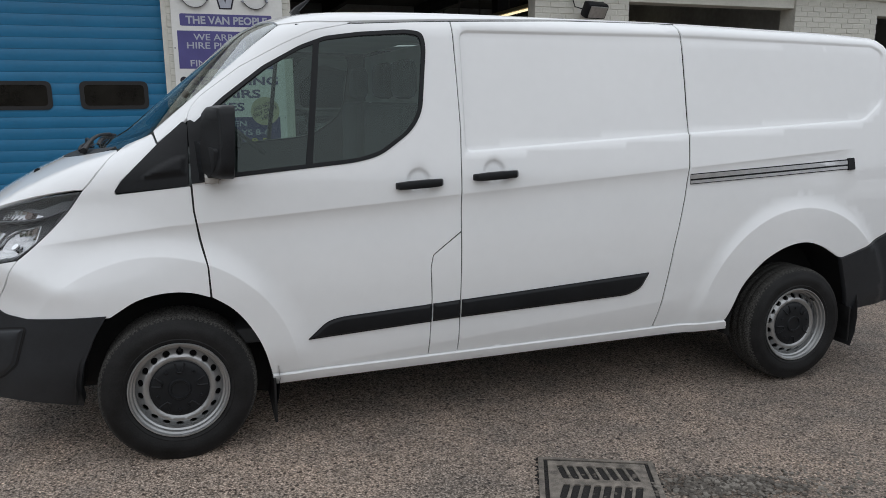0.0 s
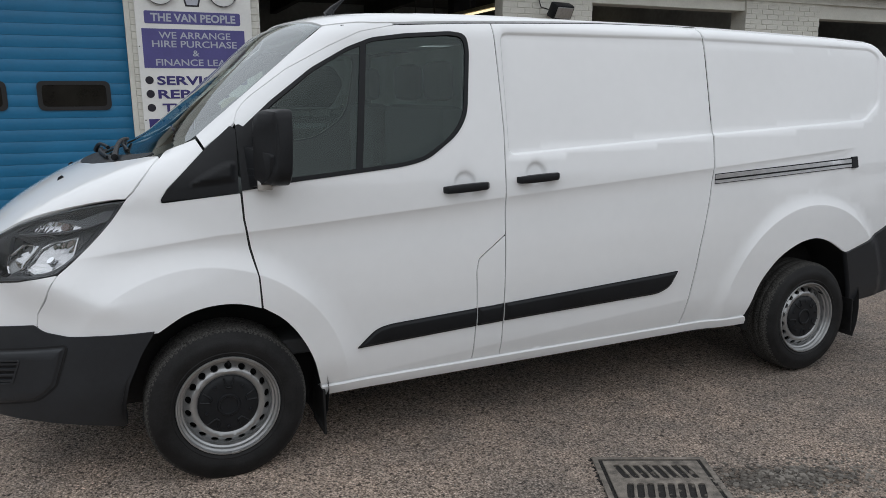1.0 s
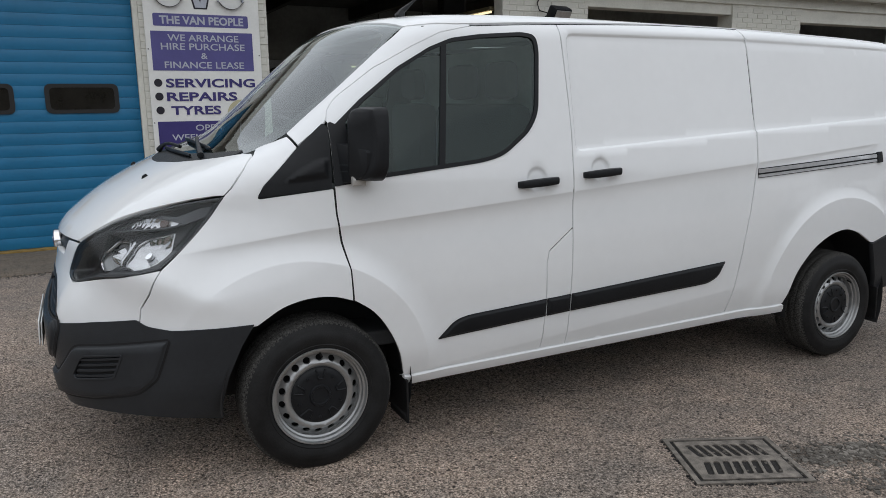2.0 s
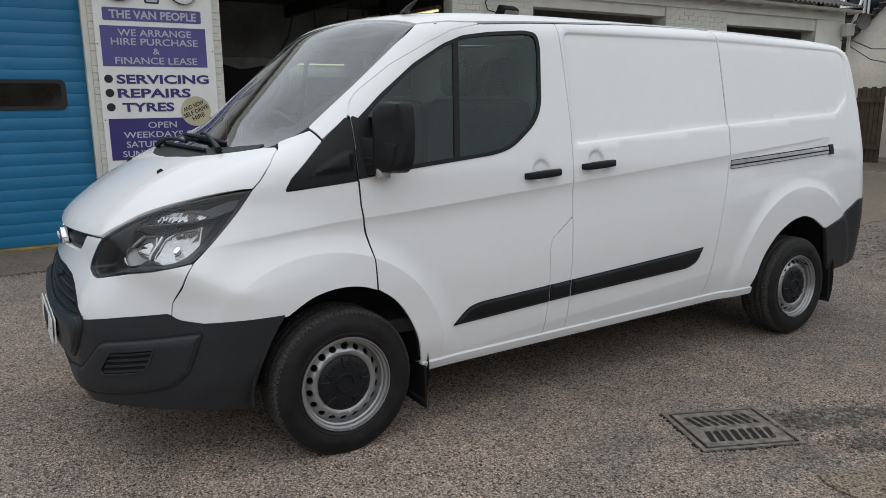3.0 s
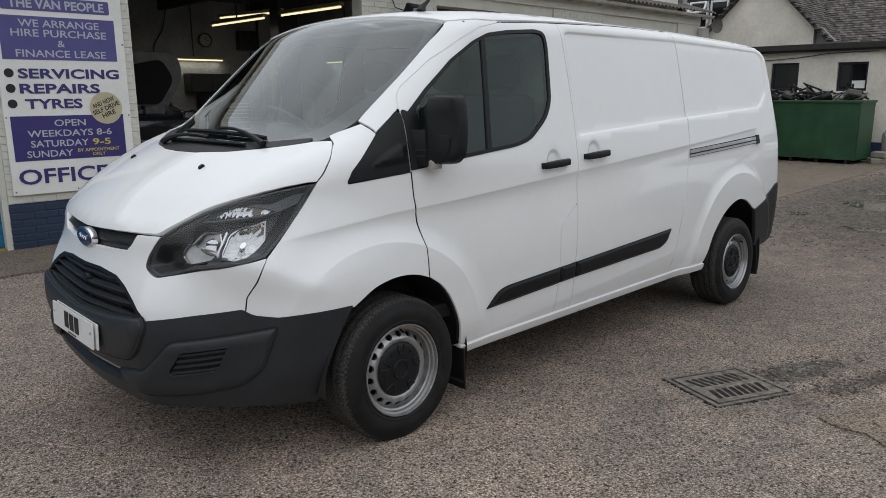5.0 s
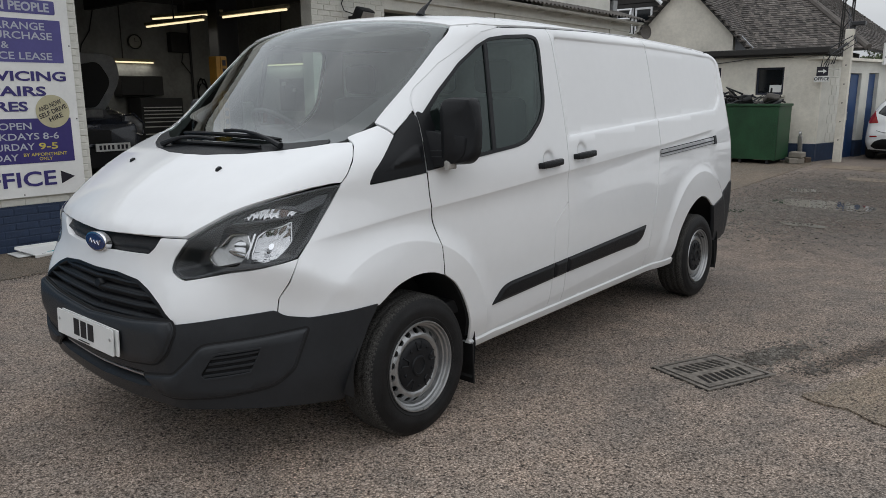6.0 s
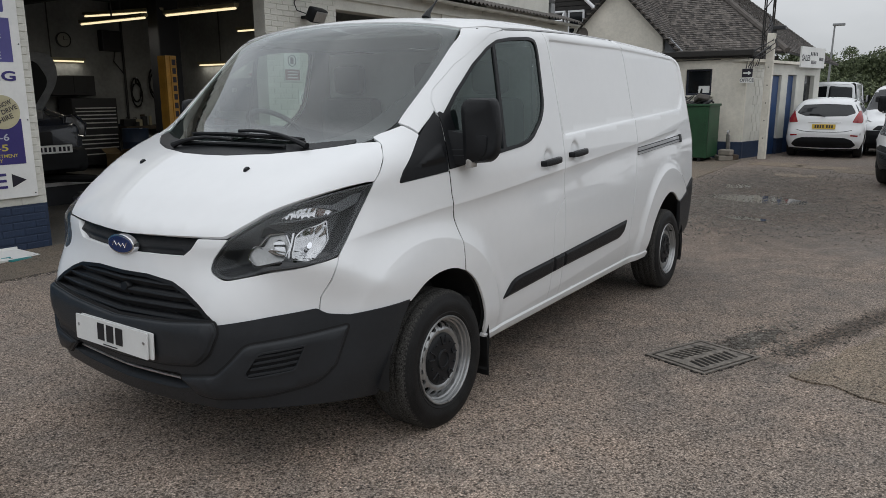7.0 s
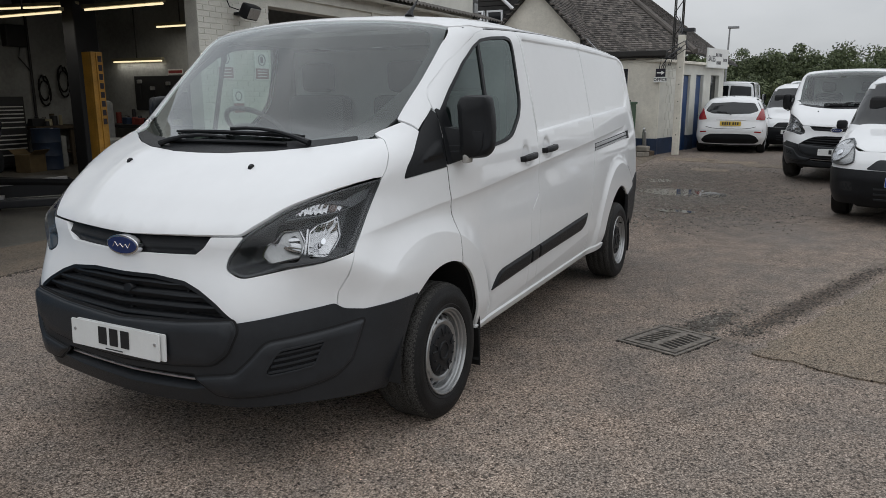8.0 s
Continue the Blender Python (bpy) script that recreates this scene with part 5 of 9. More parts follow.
# notices and frame on the pier behind the van
safety = thing("safety_notice", "white and red safety notice on the brick pier", "notice")
part("card", boxes((4.98, 5.20, 4.985, 4.996, 1.30, 1.66), bevel=0.002), SIGN_WHITE, safety)
part("band", boxes((4.99, 5.19, 4.981, 4.986, 1.33, 1.46)), material("notice_dull_red", (0.25, 0.06, 0.05), 0.5, vary=0.1), safety)
part("ring", tube([(5.09 + 0.06 * math.cos(a), 4.982, 1.56 + 0.06 * math.sin(a)) for a in np.linspace(0, 6.28, 20)], 0.006, 6), SIGN_INK, safety)


# ======================= the white van =======================
def turned(pts):
    """Points (x, y, z) on the nose as outline points (angle, z)."""
    return [(math.atan2(-q[1], -q[0]), q[2], *q[3:]) for q in pts]


def both_ways(half):
    """A closed outline from its near half, which runs from the middle line round to the middle line."""
    return half + [(q[0], -q[1], *q[2:]) for q in half[::-1] if abs(q[1]) > 1e-6]


def round_ways(half):
    return half + [(-q[0], q[1], *q[2:]) for q in half[::-1] if abs(q[0]) > 1e-6]


def inside_depth(poly, q):
    """How deep points lie inside a convex anticlockwise outline."""
    d = np.full(len(q), 9.0)
    for a, b in zip(poly, np.roll(poly, -1, 0)):
        e = (b - a) / (np.linalg.norm(b - a) + 1e-9)
        d = np.minimum(d, (q[:, 1] - a[1]) * e[0] - (q[:, 0] - a[0]) * e[1])
    return d


def on_front(u, z):
    """The plan place of the skin round the nose at angle u and height z."""
    p = np.array([(-1.0, 0.93, z)])
    for _ in range(3):
        p = meet(np.array([(-1.7 * math.cos(u), -1.7 * math.sin(u), z - settle(p)[0])]), np.array([(math.cos(u), math.sin(u), 0.0)]), 1.7)
    return (float(p[0, 0]), abs(float(p[0, 1])))


van = thing("van", "white long-wheelbase panel van parked on the yard", "van", LEVEL)

# the shut line of the bonnet: along the wing, then along the headlight
REAR_SEAM = [(-0.157, -0.664, 1.371), (-0.187, -0.748, 1.344), (-0.222, -0.792, 1.315), (-0.25, -0.821, 1.279), (-0.296, -0.836, 1.221), (-0.328, -0.832, 1.188)]
LAMP_SEAM = [(-0.408, -0.801, 1.176), (-0.484, -0.762, 1.162), (-0.561, -0.72, 1.144), (-0.640, -0.668, 1.121), (-0.715, -0.613, 1.091), (-0.783, -0.568, 1.052)]
REAR_ARCH = [(2.825, 0.398), (2.893, 0.59), (3.02, 0.725), (3.167, 0.795), (3.305, 0.816), (3.43, 0.782), (3.525, 0.729), (3.575, 0.702)]
WINDOW = [(0.104, 1.218), (0.342, 1.246), (0.79, 1.291, 0.05), (0.90, 1.318, 0.05), (1.05, 1.425, 0.06), (1.104, 1.51, 0.05), (1.138, 1.80, 0.05), (1.128, 1.868, 0.05), (1.05, 1.876), (0.83, 1.857), (0.68, 1.834), (0.567, 1.79), (0.408, 1.70), (0.235, 1.566), (0.104, 1.447)]
window_edge = rounded(WINDOW, 0.02)
glass_edge = rounded([(0.205, 1.250), (0.345, 1.265), (0.79, 1.309, 0.05), (0.893, 1.335, 0.05), (1.034, 1.434, 0.06), (1.087, 1.515, 0.05), (1.120, 1.797, 0.04), (1.110, 1.852, 0.04), (1.045, 1.859), (0.835, 1.841), (0.687, 1.819), (0.573, 1.776), (0.417, 1.688), (0.246, 1.555), (0.160, 1.472)], 0.02)
DOOR = [(0.100, 1.212), (0.104, 1.10), (0.122, 0.985), (0.148, 0.867), (0.155, 0.737, 0.0), (0.228, 0.690, 0.05), (0.278, 0.636, 0.05), (0.318, 0.574, 0.05), (0.346, 0.52, 0.05), (0.368, 0.462, 0.05), (0.394, 0.355, 0.005), (1.124, 0.366, 0.0), (1.131, 0.65), (1.124, 0.80), (1.136, 0.862), (1.274, 0.966, 0.0), (1.276, 1.27), (1.282, 1.43), (1.277, 1.64), (1.271, 1.80), (1.268, 1.922, 0.004),
        (0.82, 1.897), (0.633, 1.856), (0.496, 1.793), (0.316, 1.695), (0.148, 1.57, 0.05), (0.106, 1.52, 0.03), (0.094, 1.475, 0.03)]
RECESS_1 = rounded([(1.300, 1.324, 0.04), (2.60, 1.408, 0.0), (2.60, 1.912, 0.0), (1.300, 1.888, 0.05)])
RECESS_2 = rounded([(2.46, 1.398, 0.0), (3.745, 1.470, 0.04), (3.895, 1.575, 0.04), (3.93, 1.86, 0.06), (3.87, 1.905, 0.05), (2.46, 1.910, 0.0)])


def recess(poly, depth=0.014, width=0.0135):
    def rise(p):
        return -depth * step(inside_depth(poly, p[:, [0, 2]]), 0, width)
    guide = [resample(inset(poly, d), 0.012) for d in (0.0005, 0.005, 0.009, 0.014)]
    return rise, guide


def dent(x, z, r=0.064, depth=0.013):
    def rise(p):
        return -depth * (1 - step(np.hypot(p[:, 0] - x, (p[:, 2] - z)), r * 0.60, r))
    guide = [np.array([(x + d * r * math.cos(a), z + d * r * math.sin(a)) for a in np.arange(0, 6.28, 0.4 / (d + 0.3))]) for d in (0.15, 0.35, 0.5, 0.65, 0.8, 1.0)]
    return rise, guide


def padded(poly, far):
    """A moulding with chamfered edges."""
    def rise(p):
        return -0.009 * (1 - step(inside_depth(poly, p[:, [0, 2]]), 0, 0.016))
    return panel(poly, gap=0.03, lift=0.016, rim=0.012, mirror=far, shape=rise, guides=[resample(inset(poly, d), 0.015) for d in (0.0085, 0.0165)])


arch_guide = [np.array([(-0.07 + q * math.cos(a), 0.335 + q * math.sin(a)) for a in np.arange(0.2, 2.6, 0.028)]) for q in (0.55, 0.5785, 0.5855, 0.60, 0.62, 0.645)]
crease_guide = [np.stack([np.arange(-0.4, 3.68, 0.014), crease(np.arange(-0.4, 3.68, 0.014)) - d], 1) for d in (-0.0035, 0.0035, 0.012, 0.024)] + [np.stack([np.arange(0.42, 2.4, 0.02), 0.3185 + 0.09 * np.arange(0.42, 2.4, 0.02) - d], 1) for d in (-0.006, 0.006)]
r1, g1 = recess(RECESS_1)
r2, g2 = recess(RECESS_2)
d1, dg1 = dent(1.073, 1.207)
d2, dg2 = dent(1.443, 1.240)
for far in (False, True):
    part("front_door", panel(rounded(DOOR, 0.012), holes=[window_edge], gap=0.035, mirror=far, shape=d1, guides=crease_guide + dg1 + arch_guide), WHITE_PAINT, van)
    part("window_seal", panel(window_edge, holes=[glass_edge], gap=0.03, lift=0.003, mirror=far), BLACK_PLASTIC, van, "black rubber window surround")
    glass_pane = part("door_window", panel(glass_edge, gap=0.05, lift=-0.004, rim=0, mirror=far), DARK_GLASS, van, "tinted door window glass")
    glass_pane.visible_shadow = False
    part("window_bar", panel([(0.568, 1.277), (0.596, 1.280), (0.654, 1.805), (0.628, 1.80)], gap=0.05, lift=0.004, mirror=far), BLACK_PLASTIC, van)
    part("sail_panel", panel(rounded([(-0.21, 1.176, 0.02), (0.086, 1.207, 0.01), (0.093, 1.45), (0.078, 1.468, 0.01), (-0.028, 1.373), (-0.175, 1.226, 0.02)], 0.006), gap=0.03, lift=0.004, mirror=far), BLACK_PLASTIC, van, "black plastic triangle ahead of the mirror")
    ridge_o = rounded([(-0.13, 1.222), (0.083, 1.245), (0.086, 1.335), (0.04, 1.332), (-0.06, 1.280, 0.03)], 0.012)
    part("sail_ridge", panel(ridge_o, gap=0.012, lift=0.017, rim=0.012, mirror=far, shape=lambda p: -0.012 * (1 - step(inside_depth(ridge_o, p[:, [0, 2]]), 0, 0.03))), BLACK_PLASTIC, van)
    part("mirror_base", panel(rounded([(0.0985, 1.214), (0.215, 1.228), (0.215, 1.30), (0.13, 1.46), (0.107, 1.472), (0.0955, 1.466)], 0.004), gap=0.03, lift=0.006, rim=0.01, mirror=far), BLACK_PLASTIC, van, "black panel behind the door mirror")
    part("fuel_flap", panel(rounded([(1.137, 0.655), (1.13, 0.80), (1.142, 0.858), (1.274, 0.957, 0.004), (1.272, 0.367, 0.004), (1.130, 0.366, 0.004)][::-1], 0.01), gap=0.03, mirror=far, guides=crease_guide), WHITE_PAINT, van)
    part("sliding_door", panel(rounded([(1.278, 0.367, 0.004), (2.378, 0.390, 0.01), (2.392, 0.47), (2.442, 0.81), (2.50, 1.08), (2.52, 1.20), (2.530, 1.40), (2.528, 1.63), (2.524, 1.87), (2.516, 1.966, 0.004), (1.9, 1.953), (1.275, 1.922, 0.004), (1.278, 1.80), (1.283, 1.64), (1.288, 1.43), (1.283, 1.27), (1.281, 0.95)], 0.01),
                               gap=0.035, mirror=far, shape=lambda p: r1(p) + d2(p), guides=crease_guide + g1 + dg2), WHITE_PAINT, van)
    part("rear_quarter", panel(rounded([(2.389, 0.390, 0.01), (2.825, 0.398, 0.005), *[(a, b, 0.07) for a, b in REAR_ARCH[1:]], (3.76, 0.757), (3.92, 0.822), (4.02, 0.87), (4.09, 0.88), (4.055, 1.4), (3.98, 1.84), (3.93, 1.94), (3.3, 1.965), (2.528, 1.968, 0.004), (2.535, 1.87), (2.539, 1.63), (2.541, 1.40), (2.531, 1.20), (2.511, 1.08), (2.453, 0.81), (2.403, 0.47)], 0.012),
                               gap=0.035, mirror=far, shape=r2, guides=crease_guide + g2 + [np.array([(3.29 + r * math.cos(a), 0.345 + r * math.sin(a)) for a in np.arange(0.4, 2.8, 0.03)]) for r in (0.62, 0.6525, 0.6595, 0.675, 0.695, 0.715)]), WHITE_PAINT, van)
    # dark strips sunk in the panel gaps, in place of the gaps' own shade
    for k, run in enumerate(([(0.1505, 0.740), (0.1435, 0.867), (0.1175, 0.985), (0.0995, 1.10), (0.0955, 1.207)], [(1.2775, 0.367), (1.2785, 0.95), (1.2795, 1.27), (1.285, 1.43), (1.280, 1.64), (1.2745, 1.80), (1.2715, 1.92)],
                [(1.127, 0.367), (1.134, 0.65), (1.127, 0.80), (1.139, 0.860), (1.274, 0.9615)],
                [(2.3835, 0.392), (2.3975, 0.47), (2.4475, 0.81), (2.5055, 1.08), (2.5255, 1.20), (2.5355, 1.40), (2.5335, 1.63), (2.5295, 1.87), (2.523, 1.964)])):
        part("door_seal", panel([(a + 0.006, b - (0.006 if b == 0.9615 else 0)) for a, b in run] + [(a - 0.006, b + (0.004 if 0.85 < b < 0.97 else 0)) for a, b in run[::-1]], gap=0.02, lift=-0.003 if k == 0 else -0.009, rim=0, mirror=far, shape=lambda p: np.minimum(r1(p), r2(p))), RUBBER if k == 0 else SEAM_GREY, van)
    part("sill", panel(rounded([(0.397, 0.319), (2.838, 0.363), (2.825, 0.393), (0.396, 0.349)], 0.004), gap=0.05, lift=0.012, rim=0.03, mirror=far), WHITE_PAINT, van)
    part("sill_flange", panel(rounded([(0.397, 0.300), (2.845, 0.345), (2.839, 0.359), (0.397, 0.315)], 0.003), gap=0.05, lift=0.008, rim=0.05, mirror=far), WHITE_PAINT, van)
    part("side_moulding", padded(rounded([(0.553, 0.505, 0.004), (1.131, 0.5405, 0.002), (1.132, 0.627, 0.002), (0.705, 0.601, 0.04), (0.64, 0.585, 0.04)], 0.01), far), BLACK_PLASTIC, van, "black side moulding on the front door")
    part("side_moulding", padded(rounded([(1.139, 0.5410, 0.002), (1.272, 0.549, 0.002), (1.273, 0.6355, 0.002), (1.139, 0.6275, 0.002)], 0.002), far), BLACK_PLASTIC, van, "short black side moulding on the fuel flap")
    part("side_moulding", padded(rounded([(1.281, 0.5495, 0.002), (2.185, 0.590, 0.03), (2.262, 0.62, 0.03), (2.306, 0.703, 0.006), (1.281, 0.636, 0.002)], 0.01), far), BLACK_PLASTIC, van, "black side moulding on the sliding door")
    rail = part("door_rail", panel([(2.536, 1.149), (3.632, 1.206), (3.628, 1.262), (2.536, 1.203)], gap=0.06, lift=0.002, rim=0.004, mirror=far), LINER, van, "dark channel for the sliding door")
    for lo, hi, mat in ((0.004, 0.019, ALUMINIUM), (0.021, 0.025, BLACK_PLASTIC), (0.028, 0.049, ALUMINIUM)):
        part("rail_strip", panel([(2.537, 1.149 + lo), (3.59, 1.204 + lo), (3.59, 1.204 + hi), (2.537, 1.149 + hi)], gap=0.08, lift=0.010, rim=0.010, mirror=far), mat, rail)
    part("rail_end", panel(rounded([(3.595, 1.200), (3.640, 1.203), (3.634, 1.268), (3.595, 1.266)], 0.006), gap=0.04, lift=0.014, rim=0.02, mirror=far), BLACK_PLASTIC, rail)
    part("front_wing", panel(rounded(turned([(-0.663, -0.80, 0.700, 0.004), (-0.56, -0.865, 0.660, 0.02), (-0.42, -0.912, 0.665), (-0.250, -0.945, 0.675, 0.003), (-0.15, -0.96, 0.7405, 0.04), (-0.06, -0.966, 0.765, 0.04), (0.02, -0.968, 0.769, 0.04), (0.085, -0.970, 0.760, 0.03), (0.1465, -0.972, 0.738, 0.003), (0.1395, -0.955, 0.867), (0.1135, -0.94, 0.985), (0.0955, -0.93, 1.10), (0.091, -0.926, 1.204, 0.003), (-0.21, -0.866, 1.171, 0.02), (-0.18, -0.868, 1.226, 0.01), (-0.034, -0.852, 1.375, 0.003), (-0.052, -0.75, 1.418, 0.003), *REAR_SEAM, (-0.38, -0.818, 1.112), (-0.476, -0.817, 1.005), (-0.578, -0.842, 0.918, 0.003), (-0.635, -0.852, 0.824), (-0.666, -0.82, 0.767)]), 0.008),
                             "round", gap=0.03, mirror=far, guides=[np.array([(math.atan2(0.915 + 0.19 * x0, -x0), float(crease(x0)) - d) for x0 in np.arange(-0.55, 0.095, 0.012)]) for d in (-0.0035, 0.0035, 0.012, 0.024)] + [np.stack([np.arctan2(0.945 - 0.2 * np.maximum(-q[:, 0], 0) ** 2, -q[:, 0]), q[:, 1]], 1) for q in arch_guide]), WHITE_PAINT, van)
    part("windscreen_pillar", panel(rounded([(-0.028, 1.382, 0.003), (0.0905, 1.476, 0.03), (0.103, 1.521, 0.03), (0.1455, 1.5725, 0.05), (0.3135, 1.6975), (0.4935, 1.7955), (0.630, 1.8585), (0.80, 1.8965), (0.70, 1.915), (0.56, 1.902), (0.487, 1.876), (0.37, 1.783), (0.17, 1.610), (0.02, 1.482), (-0.047, 1.424, 0.003)], 0.01), gap=0.016, mirror=far), WHITE_PAINT, van)
    run = [(0.092, 1.478), (0.1045, 1.5205), (0.147, 1.571), (0.315, 1.696), (0.495, 1.794), (0.631, 1.857), (0.80, 1.896)]
    part("door_shut", panel([(a + 0.008, b - 0.008) for a, b in run] + [(a - 0.008, b + 0.008) for a, b in run[::-1]], gap=0.012, lift=-0.0045, rim=0, mirror=far), WHITE_PAINT, van)

roof_edge = [(0.436, 0.0), (0.440, 0.2), (0.478, 0.55), (0.492, 0.755, 0.01), (0.56, 0.795), (0.70, 0.815), (0.82, 0.812), (1.27, 0.795), (1.9, 0.757), (2.53, 0.736), (3.3, 0.722), (3.9, 0.705), (4.1, 0.60), (4.16, 0.0)]
part("roof", panel(rounded(both_ways(roof_edge), 0.02), "plan", gap=0.07, lift=0.004, rim=0.02), WHITE_PAINT, van)
part("roof_seam", tube([tuple(q) for q in meet(np.array([(x, -(y + 0.006), 2.4) for x, y in ((0.56, 0.797), (0.82, 0.814), (1.27, 0.797), (1.9, 0.759), (2.53, 0.738))]), np.tile((0.0, 0.0, -1.0), (5, 1)), 2.0)], 0.0022), RUBBER, van, "black roof seam")
part("rear_face", panel(rounded(round_ways([(0.0, 0.42), (0.90, 0.42), (0.885, 0.9), (0.82, 1.5), (0.74, 1.86), (0.55, 1.93), (0.0, 1.945)]), 0.05), "rear", gap=0.08), WHITE_PAINT, van, "white rear doors")
part("rear_bumper", panel(rounded([(3.580, 0.700, 0.01), (3.64, 0.55), (3.70, 0.40), (3.75, 0.375), (4.02, 0.40), (4.22, 0.43), (4.22, 0.87), (4.02, 0.866), (3.925, 0.816), (3.765, 0.752)], 0.012), gap=0.03, lift=0.006, rim=0.03), GREY_PLASTIC, van, "dark grey plastic rear bumper corner")
part("rear_bumper", panel(rounded([(3.580, 0.700, 0.01), (3.64, 0.55), (3.70, 0.40), (3.75, 0.375), (4.02, 0.40), (4.22, 0.43), (4.22, 0.87), (4.02, 0.866), (3.925, 0.816), (3.765, 0.752)], 0.012), gap=0.03, lift=0.006, rim=0.03, mirror=True), GREY_PLASTIC, van, "dark grey plastic rear bumper corner")

# ---- the dark carcass behind the panels ----
part("carcass", panel([(0.43, 0.36), (2.83, 0.40), *REAR_ARCH[1:], (3.9, 0.6), (4.1, 0.9), (3.95, 1.9), (1.26, 1.9), (1.2, 1.15), (0.1, 1.15), (0.1, 0.80), (0.25, 0.72), (0.36, 0.56)], gap=0.1, lift=-0.020, rim=0), LINER, van)
part("carcass", panel([(0.43, 0.36), (2.83, 0.40), *REAR_ARCH[1:], (3.9, 0.6), (4.1, 0.9), (3.95, 1.9), (1.26, 1.9), (1.2, 1.15), (0.1, 1.15), (0.1, 0.80), (0.25, 0.72), (0.36, 0.56)], gap=0.1, lift=-0.020, rim=0, mirror=True), LINER, van)
part("carcass", panel(rounded([(-1.33, 0.70), (-0.9, 0.33), (0.9, 0.33), (1.33, 0.70), (1.55, 0.78), (1.62, 1.15), (1.2, 1.15), (0.5, 0.99), (-0.5, 0.99), (-1.2, 1.15), (-1.62, 1.15), (-1.55, 0.78)], 0.02), "round", gap=0.06, lift=-0.175, rim=0), LINER, van)
part("underbody", boxes((-0.75, 4.1, -0.60, 0.60, 0.26, 0.45), (0.55, 2.75, -0.86, 0.86, 0.31, 0.45), (3.85, 4.15, -0.8, 0.8, 0.36, 0.5), bevel=0.03), LINER, van, "dark underbody")
for hub in (0.0, 3.3):
    for s in (-1, 1):
        liner = bmesh.new()
        ring = []
        for k in range(19):
            a = math.pi * (k / 18 * 1.15 - 0.13)
            rx, rz = (0.415, 0.44) if hub == 0 else (0.46, 0.47)
            px, pz = hub + 0.01 + rx * math.cos(a), 0.335 + rz * math.sin(a)
            ring.append([liner.verts.new((px, s * y, max(pz, 0.16))) for y in (0.925, 0.62)])
        for a, b in zip(ring, ring[1:]):
            liner.faces.new((a[0], b[0], b[1], a[1]))
        inner = [r[1] for r in ring]
        liner.faces.new(inner)
        part("wheel_arch_liner", liner, LINER, van, smooth=True)

# ---- bonnet, windscreen, nose ----
bonnet_half = [(-0.515, 0.0), (-0.506, 0.14), (-0.450, 0.34), (-0.375, 0.485), (-0.295, 0.60), (-0.232, 0.676), *[on_front(math.atan2(-y, -x), z + 0.0045) for x, y, z in REAR_SEAM[1:-1]], on_front(math.atan2(0.832, 0.331), 1.192) + (0.004,), *[on_front(math.atan2(-y, -x), z + 0.0085) for x, y, z in LAMP_SEAM], *[on_front(u, 1.012) for u in (0.54, 0.49, 0.42, 0.34, 0.25, 0.15, 0.07)], (on_front(0.0, 1.012)[0], 0.0)]
part("bonnet", panel(rounded(both_ways(bonnet_half)[::-1], 0.02), "plan", gap=0.04, lift=0.003, rim=0.02), WHITE_PAINT, van)
screen_half = [(0.432, 0.0), (0.436, 0.2), (0.473, 0.55), (0.485, 0.752, 0.01), (0.37, 0.779), (0.17, 0.777), (0.02, 0.761), (-0.05, 0.742), (-0.19, 0.700), (-0.229, 0.672), (-0.291, 0.597), (-0.371, 0.482), (-0.446, 0.338), (-0.502, 0.14), (-0.511, 0.0)]
opening_half = [(0.395, 0.0), (0.40, 0.2), (0.43, 0.5), (0.425, 0.69, 0.04), (0.33, 0.722), (0.15, 0.722), (0.05, 0.675), (-0.09, 0.605), (-0.205, 0.515), (-0.29, 0.41), (-0.345, 0.22), (-0.362, 0.0)]
screen_edge = rounded(both_ways(screen_half)[::-1], 0.02)
edge_lines = [resample(inset(screen_edge, d), 0.008) for d in (0.006, 0.013, 0.020, 0.028, 0.037, 0.047, 0.058)]
pane = part("windscreen", panel(screen_edge, "plan", gap=0.020, lift=-0.002, rim=0, guides=edge_lines), CLEAR_GLASS, van, "windscreen with a pale sky reflection")
pane.visible_shadow = False
part("windscreen_border", panel(screen_edge, "plan", holes=[rounded(both_ways(opening_half)[::-1], 0.03)], gap=0.013, lift=-0.012, rim=0), LINER, van, "black border printed on the windscreen")
part("cowl", panel(rounded(both_ways([(-0.511, 0.0), (-0.502, 0.14), (-0.446, 0.338), (-0.371, 0.482), (-0.291, 0.597), (-0.240, 0.655), (-0.205, 0.640), (-0.235, 0.59), (-0.305, 0.46), (-0.375, 0.28), (-0.41, 0.1), (-0.415, 0.0)]), 0.01), "plan", gap=0.012, lift=0.003, rim=0.01), BLACK_PLASTIC, van, "black plastic scuttle below the windscreen")

nose_half = [(0.0, 0.938), (0.2, 0.936), (0.345, 0.936, 0.01), (0.385, 0.965), (0.415, 1.004, 0.006), (0.50, 1.004), (0.548, 1.004, 0.004), (0.487, 0.928), (0.472, 0.882, 0.03), (0.535, 0.846, 0.03), (0.709, 0.876), (0.80, 0.886), (0.965, 0.916, 0.004), (0.925, 0.83), (0.884, 0.77), (0.878, 0.731, 0.004), (0.8745, 0.70), (0.70, 0.69), (0.515, 0.67, 0.004), (0.30, 0.652), (0.0, 0.644)]
grille_hole = [(0.0, 0.856), (0.16, 0.853), (0.30, 0.834), (0.37, 0.803), (0.44, 0.757), (0.505, 0.70), (0.30, 0.680), (0.0, 0.672)]
